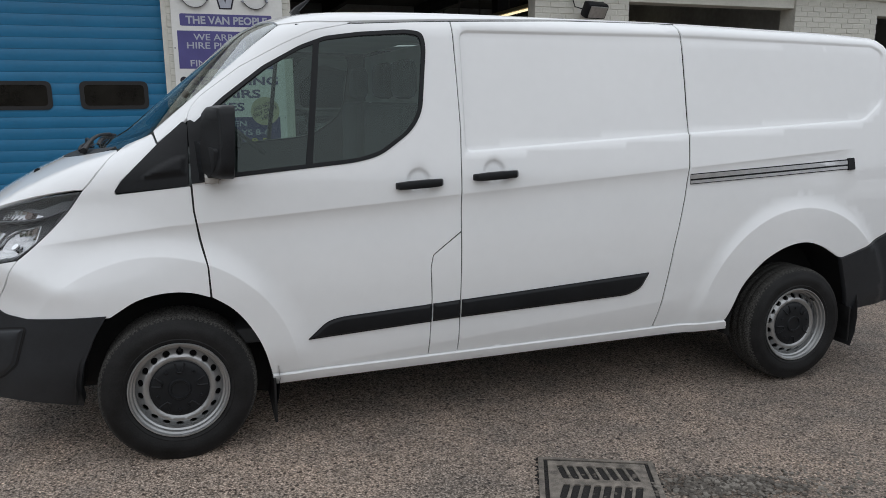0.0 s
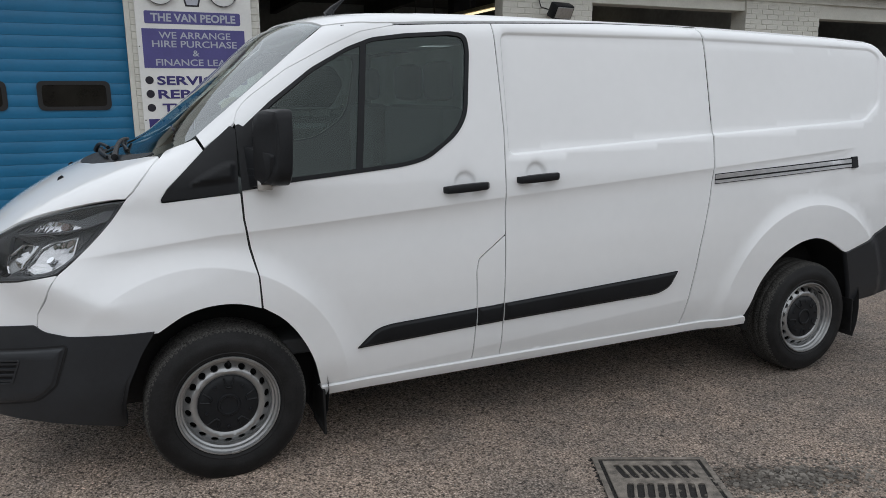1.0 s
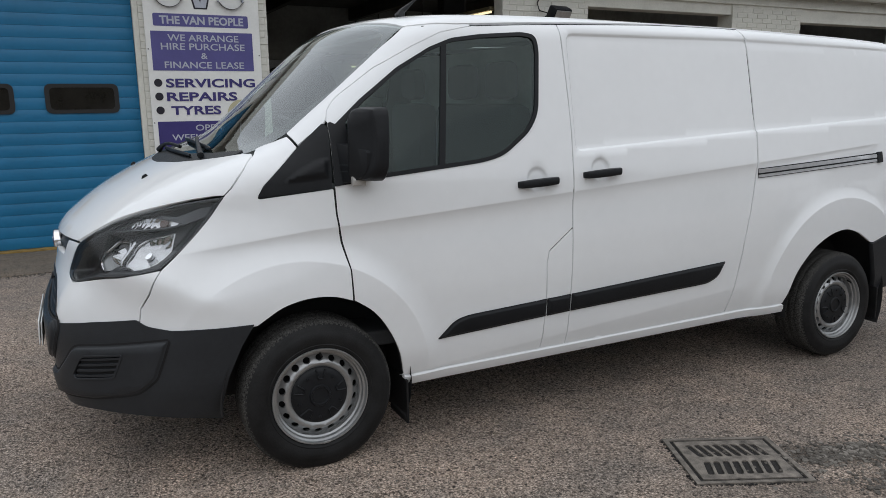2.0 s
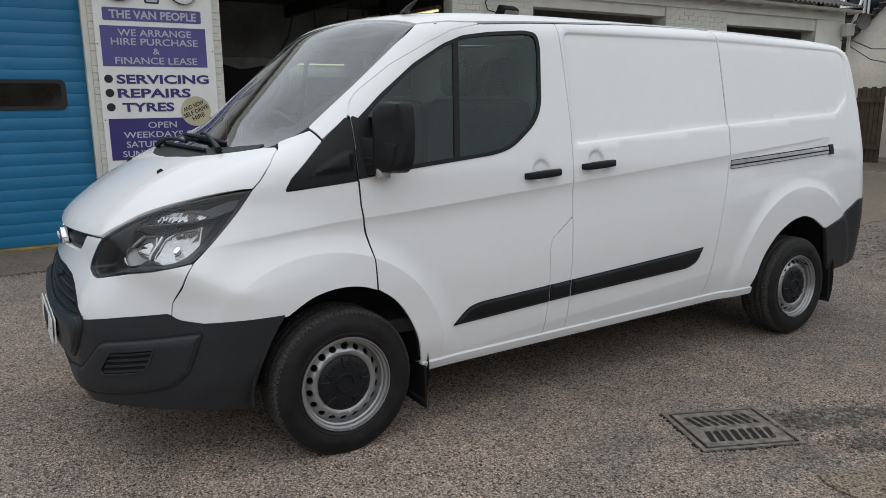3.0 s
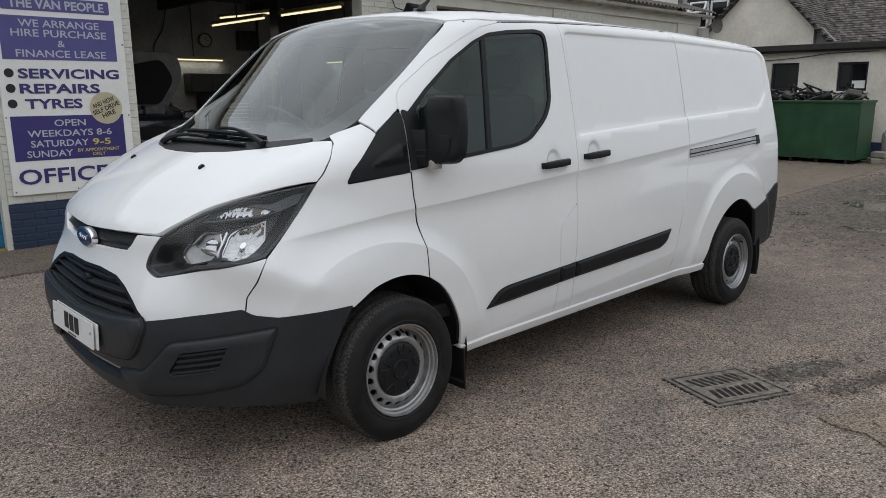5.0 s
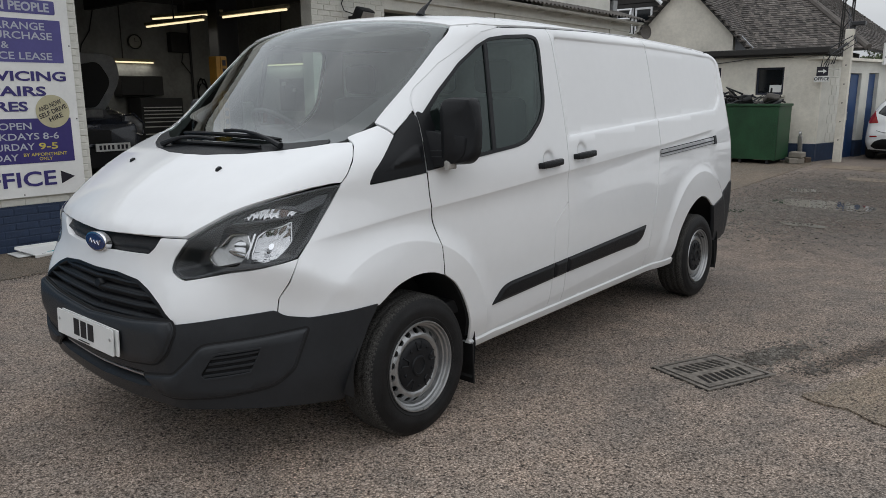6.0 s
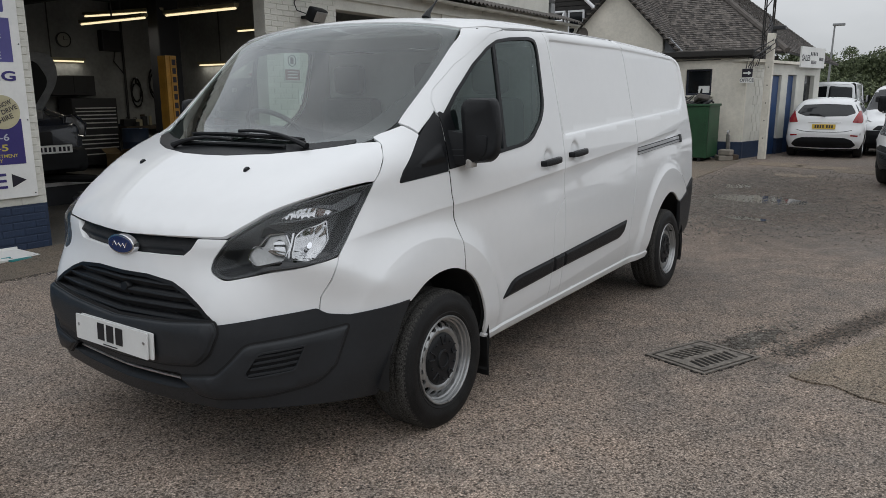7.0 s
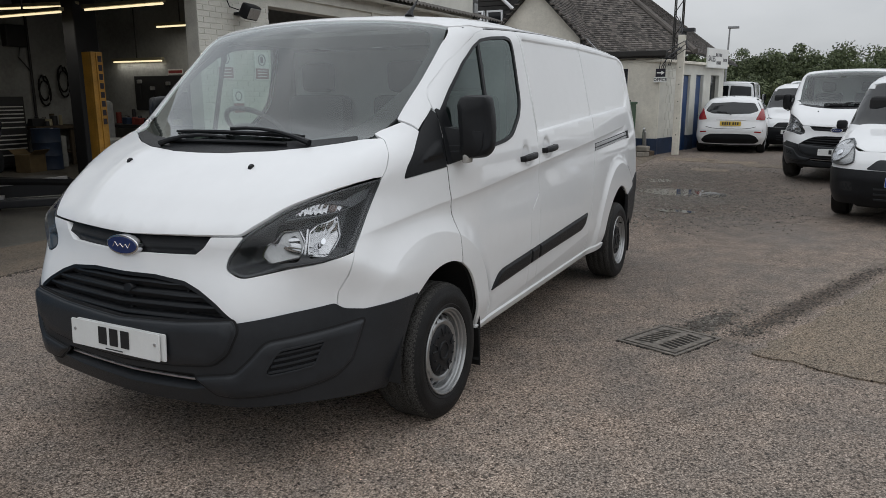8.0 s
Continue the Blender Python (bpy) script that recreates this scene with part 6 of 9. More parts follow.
slot_hole = [(0.0, 1.010), (0.2, 1.009), (0.415, 1.006, 0.004), (0.385, 0.965), (0.345, 0.936, 0.01), (0.2, 0.936), (0.0, 0.938)]
grille_edge, slot_edge = rounded(round_ways(grille_hole)[::-1], 0.012), rounded(round_ways(slot_hole)[::-1], 0.006)
part("nose_panel", panel(rounded(round_ways(nose_half)[::-1], 0.01), "round", holes=[grille_edge], gap=0.03, lift=0.0, rim=0.035), WHITE_PAINT, van, "white nose panel round the grille")
part("upper_slot", panel(inset(slot_edge, -0.006), "round", gap=0.03, lift=-0.030, rim=0, shape=lambda p: 0.022 * np.exp(-((p[:, 2] - 0.966) / 0.018) ** 2)), BLACK_PLASTIC, van, "black slot under the bonnet edge")
grille = part("grille", panel(inset(grille_edge, -0.008), "round", gap=0.04, lift=-0.045, rim=0), LINER, van, "black lower grille")
part("grille_frame", panel(inset(grille_edge, -0.003), "round", holes=[inset(grille_edge, 0.012)], gap=0.03, lift=0.001, rim=0.05), BLACK_PLASTIC, grille)
for mid_z, ends, half in ((0.830, 0.012, 0.335), (0.787, 0.010, 0.425), (0.744, 0.004, 0.47), (0.700, 0.000, 0.50)):
    line_u = np.linspace(-half, half, 21)
    edge = [(u, mid_z - ends * (u / half) ** 2 + 0.008 * max(0.0, abs(u) / half - 0.72) / 0.28) for u in line_u]
    low = [(u, z - 0.021) for u, z in edge]
    part("grille_slat", panel(low + edge[::-1], "round", gap=0.02, lift=-0.022, rim=0.03, shape=lambda p, m=mid_z: 0.016 * np.clip((p[:, 2] - m + 0.024) / 0.021, 0, 1.2)), BLACK_PLASTIC, grille)
    part("slat_lip", panel([(u, z - 0.005) for u, z in edge] + [(u, z + 0.001) for u, z in edge[::-1]], "round", gap=0.03, lift=-0.002, rim=0.012), GREY_PLASTIC, grille)
for u0 in (-0.30, 0.02, 0.30):
    part("grille_bar", panel([(u0 - 0.004, 0.69), (u0 + 0.004, 0.69), (u0 + 0.004, 0.83), (u0 - 0.004, 0.83)], "round", gap=0.05, lift=-0.026, rim=0.02), BLACK_PLASTIC, grille)
part("tow_eye_cap", panel(ellipse(0.020, 0.017, 20) + np.array((0.03, 0.795)), "round", gap=0.03, lift=0.004, rim=0.03), BLACK_PLASTIC, grille)


def on_nose(u, z, lift=0.0, tilt=True):
    """A pose on the nose: x to the right as seen from the front, z up, y into the van."""
    p = meet(np.array([(-1.7 * math.cos(u), -1.7 * math.sin(u), z)]), np.array([(math.cos(u), math.sin(u), 0.0)]), 1.7)
    n = outward(p)[0]
    q = Vector(p[0]) + Vector(n) * lift
    y = -Vector(n)
    if not tilt:
        y.z = 0
        y.normalize()
    x = y.cross(Vector((0, 0, 1))).normalized()
    z = x.cross(y)
    return Matrix((( x.x, y.x, z.x, q.x), (x.y, y.y, z.y, q.y), (x.z, y.z, z.z, q.z), (0, 0, 0, 1)))


BADGE_BLUE = material("badge_blue", (0.015, 0.03, 0.12), 0.25, vary=0.1, coat=0.6)
badge_at = Matrix.Translation((0, 0.030, 0.0395)) @ on_nose(0.0, 0.9245, 0.014, tilt=False) @ Matrix.Rotation(radians(2.43), 4, "Y")
badge = part("badge", slab(ellipse(0.093, 0.042), 0.03, badge_at, 0.003), CHROME, van, "oval blue badge with a chrome ring")
part("badge_field", slab(ellipse(0.083, 0.0345), 0.01, badge_at @ Matrix.Translation((0, -0.003, 0)), 0.001), BADGE_BLUE, badge)
squiggle = [(-0.05, -0.008), (-0.035, 0.012), (-0.02, -0.006), (-0.005, 0.006), (0.01, -0.008), (0.025, 0.006), (0.04, -0.010), (0.052, 0.012)]
part("badge_mark", tube([badge_at @ Vector((a, -0.004, b)) for a, b in squiggle], 0.0022, 6), CHROME, badge)

# ---- front bumper ----
bumper_half = [(0.0, 0.664), (0.30, 0.666), (0.515, 0.688, 0.003), (0.70, 0.711), (0.868, 0.725, 0.01), (0.905, 0.698, 0.02), (0.994, 0.680), (1.172, 0.681), (1.300, 0.683, 0.003), (1.245, 0.595), (1.190, 0.477), (1.150, 0.355), (1.140, 0.28, 0.02), (1.04, 0.30), (0.86, 0.325), (0.68, 0.345), (0.45, 0.345), (0.2, 0.335), (0.0, 0.335)]
intake_half = [(0.0, 0.470), (0.22, 0.472), (0.33, 0.476, 0.01), (0.40, 0.425, 0.02), (0.30, 0.405), (0.0, 0.398)]
intake_edge = rounded(round_ways(intake_half)[::-1], 0.01)
fog_edge = [(0.335, 0.462), (0.50, 0.490), (0.555, 0.542, 0.03), (0.612, 0.610, 0.03), (0.985, 0.642, 0.012), (0.925, 0.485), (0.855, 0.425, 0.04), (0.68, 0.402), (0.50, 0.394), (0.42, 0.398)]


def inside_any(poly, q):
    """Distance to an outline."""
    best = np.full(len(q), 9.0)
    for a, b in zip(poly, np.roll(poly, -1, 0)):
        e = b - a
        t = np.clip(((q - a) @ e) / (e @ e + 1e-12), 0, 1)
        best = np.minimum(best, np.linalg.norm(q - a - t[:, None] * e, axis=1))
    return best


bumper = part("front_bumper", panel(rounded(round_ways(bumper_half)[::-1], 0.01), "round", holes=[intake_edge], gap=0.03, lift=0.006, rim=0.05), GREY_PLASTIC, van, "dark grey plastic front bumper")
part("intake", panel(inset(intake_edge, -0.01), "round", gap=0.05, lift=-0.05, rim=0), LINER, bumper, "black lower air intake")
part("intake_trim", panel([(u, 0.436 + 0.006 * k) for k in (0,) for u in np.linspace(-0.35, 0.35, 12)] + [(u, 0.443) for u in np.linspace(0.35, -0.35, 12)], "round", gap=0.05, lift=-0.016, rim=0.012), ALUMINIUM, bumper)
fog_round = rounded(fog_edge[::-1], 0.015)


def chamfer(poly, depth=0.011, width=0.012):
    def rise(p):
        u = np.arctan2(-p[:, 1], -p[:, 0])
        near = np.minimum(inside_any(poly, np.stack([u, p[:, 2]], 1)), inside_any(poly, np.stack([-u, p[:, 2]], 1)))
        return -depth * (1 - step(near, 0.0, width))
    return rise


mount_edge = rounded(round_ways([(0.0, 0.676), (0.30, 0.682), (0.508, 0.700, 0.01), (0.522, 0.664, 0.02), (0.482, 0.575), (0.428, 0.522, 0.04), (0.26, 0.505), (0.0, 0.502)])[::-1], 0.02)
# black strip round the mount, painted shade of a groove
part("gasket", panel(inset(mount_edge, -0.008), "round", gap=0.04, lift=0.0085, rim=0.004), BLACK_GAP, bumper)
part("number_plate_mount", panel(mount_edge, "round", gap=0.04, lift=0.026, rim=0.024, shape=chamfer(mount_edge), guides=[resample(inset(mount_edge, d), 0.012) for d in (0.006, 0.012)]), GREY_PLASTIC, bumper, "raised middle of the bumper")
for far in (False, True):
    # the same painted groove shade round the corner insert
    part("gasket", panel(inset(rounded(fog_edge[::-1], 0.015), -0.008), "round", gap=0.03, lift=0.0085, rim=0.004, mirror=far), BLACK_GAP, bumper)
    vent_o = rounded([(0.604, 0.498, 0.01), (0.614, 0.480, 0.01), (0.772, 0.497, 0.012), (0.812, 0.590), (0.652, 0.576, 0.02)], 0.008)
    insert = part("fog_lamp_insert", panel(rounded(fog_edge[::-1], 0.015), "round", holes=[vent_o], gap=0.03, lift=0.022, rim=0.018, mirror=far, shape=chamfer(fog_round), guides=[resample(inset(fog_round, d), 0.012) for d in (0.006, 0.012)]), GREY_PLASTIC, bumper, "raised bumper corner insert")
    # black sheet close behind the slats carries the vent's depth shade
    part("vent", panel(inset(vent_o, -0.004), "round", gap=0.03, lift=0.0095, rim=0, mirror=far), BLACK_GAP, insert)
    part("vent_rim", panel(inset(vent_o, -0.005), "round", holes=[inset(vent_o, 0.002)], gap=0.03, lift=0.0255, rim=0.012, mirror=far), GREY_PLASTIC, insert)
    for k in range(4):
        z0 = 0.487 + k * 0.0235
        u0, u1 = 0.612 + 0.011 * k, 0.774 + 0.010 * k
        part("vent_slat", panel([(u0, z0), (u1, z0 + 0.015), (u1 + 0.003, z0 + 0.0235), (u0 + 0.003, z0 + 0.0085)], "round", gap=0.05, lift=0.0215, rim=0.01, mirror=far), GREY_PLASTIC, insert)
PLATE = material("plate_white", (0.78, 0.79, 0.78), 0.35, vary=0.06, scale=8)
INK = material("black_ink", (0.012, 0.012, 0.014), 0.5, vary=0.1)


for dy, dx in ((0.0, 0.0), (-0.022, 0.012)):
    plate_at = Matrix.Translation((-1.056 + dx, 0.030 + dy, 0.592)) @ pose(0, 0, 0, 0, 0, -90) @ pose(0, 0, 0, -2, 0, 0) @ Matrix.Rotation(radians(2.43), 4, "Y")
    plate = part("number_plate", slab(rounded([(-0.26, -0.0555), (0.26, -0.0555), (0.26, 0.0555), (-0.26, 0.0555)], 0.008, 3), 0.005, plate_at, 0.001), PLATE, van, "white show plate with black letters")
    if dx == 0.0:
        for bx in (-0.066, 0.0, 0.066):
            part("plate_mark", boxes((bx - 0.024, bx + 0.024, -0.003, -0.001, -0.030, 0.042)), INK, plate).data.transform(plate_at)
        part("small_print", boxes((-0.05, 0.05, -0.003, -0.001, -0.048, -0.044)), INK, plate).data.transform(plate_at)
        for sx in (-0.235, 0.235):
            part("screw", slab(ellipse(0.007, 0.007, 12), 0.004, plate_at @ Matrix.Translation((sx, -0.003, 0.012)), 0.001), ALUMINIUM, plate)

# ---- headlights ----
HL = [(-0.334, -0.832, 1.186, 0.004), *LAMP_SEAM, (-0.844, -0.521, 1.006, 0.02), (-0.891, -0.472, 0.924, 0.03), (-0.899, -0.463, 0.882, 0.03), (-0.884, -0.532, 0.851, 0.03), (-0.805, -0.690, 0.881), (-0.70, -0.775, 0.893), (-0.585, -0.838, 0.921, 0.004), (-0.476, -0.82, 1.008), (-0.384, -0.82, 1.112)]
hl = rounded(turned(HL), 0.01)
RED_GLASS = material("amber_bulb_glass", (0.12, 0.085, 0.075), 0.2, vary=0.2)
LAMP_DARK = material("headlight_bezel", (0.018, 0.019, 0.021), 0.34, vary=0.15)
LAMP_GREY = material("grey_headlight_trim", (0.060, 0.063, 0.068), 0.42, vary=0.15)
FROSTED = material("frosted_reflector", (0.33, 0.33, 0.325), 0.30, metal=1.0, vary=0.25, scale=14)
REFLECTOR = material("headlight_reflector", (0.50, 0.50, 0.505), 0.09, metal=1.0, vary=0.12, scale=26)
LOW_BOWL = rounded([(0.592, 0.927), (0.635, 1.003), (0.690, 1.064), (0.771, 1.060), (0.795, 1.012), (0.745, 0.898), (0.628, 0.897)][::-1], 0.012)
HIGH_BOWL = rounded([(0.819, 1.040), (0.863, 1.060), (0.925, 1.060), (0.972, 1.068, 0.006), (0.972, 1.000), (0.897, 0.938), (0.852, 0.916), (0.786, 0.908)][::-1], 0.012)
BLINKER = rounded([(0.703, 1.074, 0.004), (0.785, 1.110), (0.855, 1.121), (0.912, 1.116), (0.975, 1.102), (1.015, 1.090, 0.004), (0.945, 1.080), (0.835, 1.078)][::-1], 0.02)


def bowl(p, u0, z0, ru, rz, depth, flutes=0.0):
    """A reflector bowl with facets and flutes."""
    u = np.abs(np.arctan2(-p[:, 1], -p[:, 0]))
    r = ((u - u0) / ru) ** 2 + ((p[:, 2] - z0) / rz) ** 2
    turn = np.arctan2(p[:, 2] - z0, u - u0)
    return -depth * np.clip(1 - r, 0, 1) + flutes * np.sin(turn * 14) * np.clip(r, 0, 1)


def sunk(p):
    """The bezel dips from the lens's edge to the bowls."""
    u = np.abs(np.arctan2(-p[:, 1], -p[:, 0]))
    return -0.066 * step(inside_any(hl, np.stack([u, p[:, 2]], 1)), 0.004, 0.055)


for far in (False, True):
    lamp = part("headlight", panel(hl, "round", gap=0.03, lift=-0.150, rim=0, mirror=far), LAMP_DARK, van, "headlight with a clear lens over a dark bezel")
    lens = part("lens", panel(hl, "round", gap=0.03, lift=0.002, rim=0, mirror=far), LENS, lamp)
    lens.visible_shadow = False
    part("lens_edge", panel(hl, "round", holes=[inset(hl, 0.006)], gap=0.04, lift=0.0, rim=0.02, mirror=far), LAMP_DARK, lamp)
    part("bezel", panel(hl, "round", holes=[LOW_BOWL, HIGH_BOWL, BLINKER], gap=0.008, lift=-0.012, rim=0.03, mirror=far, shape=sunk), LAMP_DARK, lamp)
    brow_o = rounded([(0.640, 1.062), (0.74, 1.072), (0.83, 1.0735), (0.945, 1.076), (1.03, 1.088), (1.125, 1.118), (1.16, 1.150), (1.09, 1.148), (0.985, 1.118), (0.91, 1.128), (0.85, 1.131), (0.775, 1.120), (0.69, 1.088)], 0.008)
    part("bezel_brow", panel(brow_o, "round", holes=[BLINKER], gap=0.010, lift=-0.026, rim=0.02, mirror=far), LAMP_GREY, lamp, "grey trim round the indicator")
    part("reflector", panel(LOW_BOWL, "round", gap=0.009, lift=-0.082, rim=0, mirror=far, shape=lambda p: bowl(p, 0.705, 0.985, 0.12, 0.10, 0.034, 0.0004)), FROSTED, lamp)
    scoop_o = rounded([(0.672, 0.948), (0.700, 0.930), (0.752, 0.925), (0.772, 0.975), (0.770, 1.028), (0.745, 1.042), (0.716, 1.030), (0.728, 0.990), (0.700, 0.968)], 0.006)
    part("scoop", panel(scoop_o, "round", gap=0.006, lift=-0.092, rim=0, mirror=far, shape=lambda p: bowl(p, 0.730, 0.985, 0.075, 0.08, -0.020) + 0.004 * np.abs(np.sin((p[:, 2] - 0.9) * 52))), REFLECTOR, lamp)
    part("reflector", panel(HIGH_BOWL, "round", gap=0.006, lift=-0.076, rim=0, mirror=far, shape=lambda p: bowl(p, 0.890, 0.995, 0.105, 0.085, 0.036, 0.0026) + 0.0005 * np.sin(p[:, 2] * 300)), REFLECTOR, lamp)
    for ring_o in (LOW_BOWL, HIGH_BOWL):
        part("reflector_rim", panel(inset(ring_o, -0.0025), "round", holes=[inset(ring_o, 0.0025)], gap=0.02, lift=-0.074, rim=0.012, mirror=far), REFLECTOR, lamp)
    part("divider", panel([(0.762, 0.900), (0.770, 0.900), (0.812, 1.046), (0.804, 1.048)], "round", gap=0.03, lift=-0.060, rim=0.02, mirror=far), REFLECTOR, lamp)
    part("indicator", panel(BLINKER, "round", gap=0.010, lift=-0.030, rim=0.0, mirror=far, shape=lambda p: 0.0022 * np.sin(p[:, 1] * 420) - 0.012 * np.sin(np.clip((p[:, 2] - 1.07) / 0.05, 0, 1) * math.pi)), REFLECTOR, lamp)
    part("indicator_bulb", panel(ellipse(0.018, 0.014, 18) + np.array((0.930, 1.097)), "round", gap=0.012, lift=-0.030, rim=0.02, mirror=far), RED_GLASS, lamp, "dull amber indicator bulb")
    for u0, z0 in ((0.703, 0.985), (0.885, 1.000)):
        part("bulb", panel(ellipse(0.013, 0.012, 16) + np.array((u0, z0)), "round", gap=0.012, lift=-0.080, rim=0.025, mirror=far), CHROME, lamp)

# ---- wheels ----
def tread(i, k):
    """Blocks and grooves round the tyre."""
    if k in (6, 11, 12, 17):
        return -0.006
    lug = (i + (k // 6) * 2) % 4
    return 0.0 if lug or k > 21 or k in (8, 9, 14, 15) else -0.002 if k < 5 else -0.0045


tyre_profile = [(0.213, 0.010), (0.222, -0.004), (0.236, -0.009), (0.239, -0.007), (0.262, -0.0125), (0.292, -0.013), (0.296, -0.010), (0.312, -0.008), (0.322, -0.002), (0.330, 0.006)]
tread_profile = [(0.325, 0.001), (0.334, 0.010), (0.339, 0.018), (0.3415, 0.028)] + [(0.343, 0.036 + 0.0085 * k) for k in range(16)] + [(0.3415, 0.174), (0.338, 0.186), (0.328, 0.202), (0.30, 0.216), (0.24, 0.216), (0.213, 0.20)]
rim_profile = [(0.216, 0.004), (0.220, -0.004), (0.2175, -0.009), (0.213, -0.009), (0.2105, -0.004), (0.209, 0.004), (0.201, 0.007), (0.199, 0.011), (0.1975, 0.020), (0.190, 0.024), (0.188, 0.030), (0.187, 0.048)]
cap_profile = [(0.0, 0.012), (0.036, 0.011), (0.039, 0.005), (0.046, 0.005), (0.050, 0.012), (0.100, 0.011), (0.118, 0.014), (0.128, 0.022), (0.132, 0.034), (0.132, 0.050)]


def wheel_disc():
    outer = np.array([(0.1885 * math.cos(a), 0.1885 * math.sin(a)) for a in np.arange(0, 2 * math.pi - 1e-6, math.pi / 40)])
    inner = np.array([(0.122 * math.cos(a), 0.122 * math.sin(a)) for a in np.arange(0, 2 * math.pi - 1e-6, math.pi / 24)])
    holes = [inner]
    for k in range(18):
        a = 2 * math.pi * k / 18 + math.pi / 2
        c, s = math.cos(a), math.sin(a)
        holes.append(np.array([((0.168 + 0.0125 * math.cos(b)) * c - 0.0165 * math.sin(b) * s, (0.168 + 0.0125 * math.cos(b)) * s + 0.0165 * math.sin(b) * c) for b in np.arange(0, 2 * math.pi - 1e-6, math.pi / 7)]))
    pts, tri = fill(outer, holes, 0.010)
    r = np.hypot(pts[:, 0], pts[:, 1])
    y = np.interp(r, [0.11, 0.138, 0.147, 0.156, 0.180, 0.1885], [0.036, 0.020, 0.017, 0.021, 0.042, 0.046])
    verts = np.stack([pts[:, 0], y, pts[:, 1]], 1)
    bm = bmesh.new()
    vs = [bm.verts.new(v) for v in verts]
    for f in tri:
        bm.faces.new([vs[i] for i in f])
    bmesh.ops.recalc_face_normals(bm, faces=bm.faces)
    if sum(f.normal.y for f in bm.faces) > 0:
        bmesh.ops.reverse_faces(bm, faces=bm.faces)
    got = bmesh.ops.extrude_edge_only(bm, edges=[e for e in bm.edges if e.is_boundary])
    bmesh.ops.translate(bm, vec=(0, 0.012, 0), verts=[v for v in got["geom"] if isinstance(v, bmesh.types.BMVert)])
    return bm


def wheel(at, spin, far):
    turn = Matrix.Rotation(math.pi, 4, "Z") if far else Matrix.Identity(4)
    m = at @ turn @ Matrix.Rotation(spin, 4, "Y")
    hubpart = part("wheel", lathe(rim_profile, 72), STEEL, van, "silver steel wheel with round vent holes", smooth=True)
    m = m @ Matrix.Diagonal((0.952, 1, 0.952, 1))
    hubpart.data.transform(m)
    floor_z = 0.018 if at.translation.x < 1 else 0.002
    for name, bm, mat in (("tyre", lathe(tyre_profile, 96), RUBBER), ("tread", lathe(tread_profile, 360, jitter=tread), DUSTY), ("disc", wheel_disc(), STEEL), ("centre_cap", lathe(cap_profile, 48), BLACK_PLASTIC), ("brake", lathe([(0.0, 0.085), (0.19, 0.085), (0.19, 0.1)], 32), LINER)):
        piece = part(name, bm, mat, hubpart, smooth=True)
        piece.data.transform(m)
        if name in ("tyre", "tread"):
            for v in piece.data.vertices:
                v.co.z = max(v.co.z, floor_z)
    for k in range(5):
        a = 2 * math.pi * k / 5 + math.pi / 2
        ca, sa = math.cos(a), math.sin(a)
        part("cap_rib", tube([(rr * ca - q * sa, 0.0095 + (0.004 if rr > 0.108 else 0.0), rr * sa + q * ca) for rr, q in ((0.119, -0.021), (0.110, -0.019), (0.088, -0.013), (0.078, -0.009), (0.078, 0.009), (0.088, 0.013), (0.110, 0.019), (0.119, 0.021))], 0.0042, 6), BLACK_PLASTIC, hubpart, smooth=True).data.transform(m)
        a += math.pi / 5
        part("cap_nub", lathe([(0.0, -0.003), (0.0045, -0.003), (0.0075, 0.001), (0.0075, 0.006)], 10), BLACK_PLASTIC, hubpart, smooth=True).data.transform(m @ Matrix.Translation((0.098 * math.cos(a), 0.0085, 0.098 * math.sin(a))))
    part("balance_weight", boxes((-0.018, 0.018, -0.013, -0.004, -0.218, -0.208), bevel=0.002), STEEL, hubpart).data.transform(m @ Matrix.Rotation(-0.12, 4, "Y"))
    part("valve", tube([(0.0, 0.02, 0.19), (0.0, 0.004, 0.186), (0.0, -0.006, 0.182)], 0.005, 8), RUBBER, hubpart, smooth=True).data.transform(m)


for hx in (0.0, 3.3):
    wheel(Matrix.Translation((hx, -0.938, 0.335 if hx == 0 else 0.333)), 0.05 if hx == 0 else 0.7, False)
    wheel(Matrix.Translation((hx, 0.938, 0.335 if hx == 0 else 0.333)), 0.3, True)
for hx, z0 in ((0.395, 0.335), (3.70, 0.40)):
    for s in (-1, 1):
        y0, y1 = sorted((s * 0.73, s * 0.93))
        part("mudflap", boxes((hx, hx + 0.012, y0, y1, z0 - 0.205, z0), bevel=0.004), RUBBER, van, "black rubber mudflap")

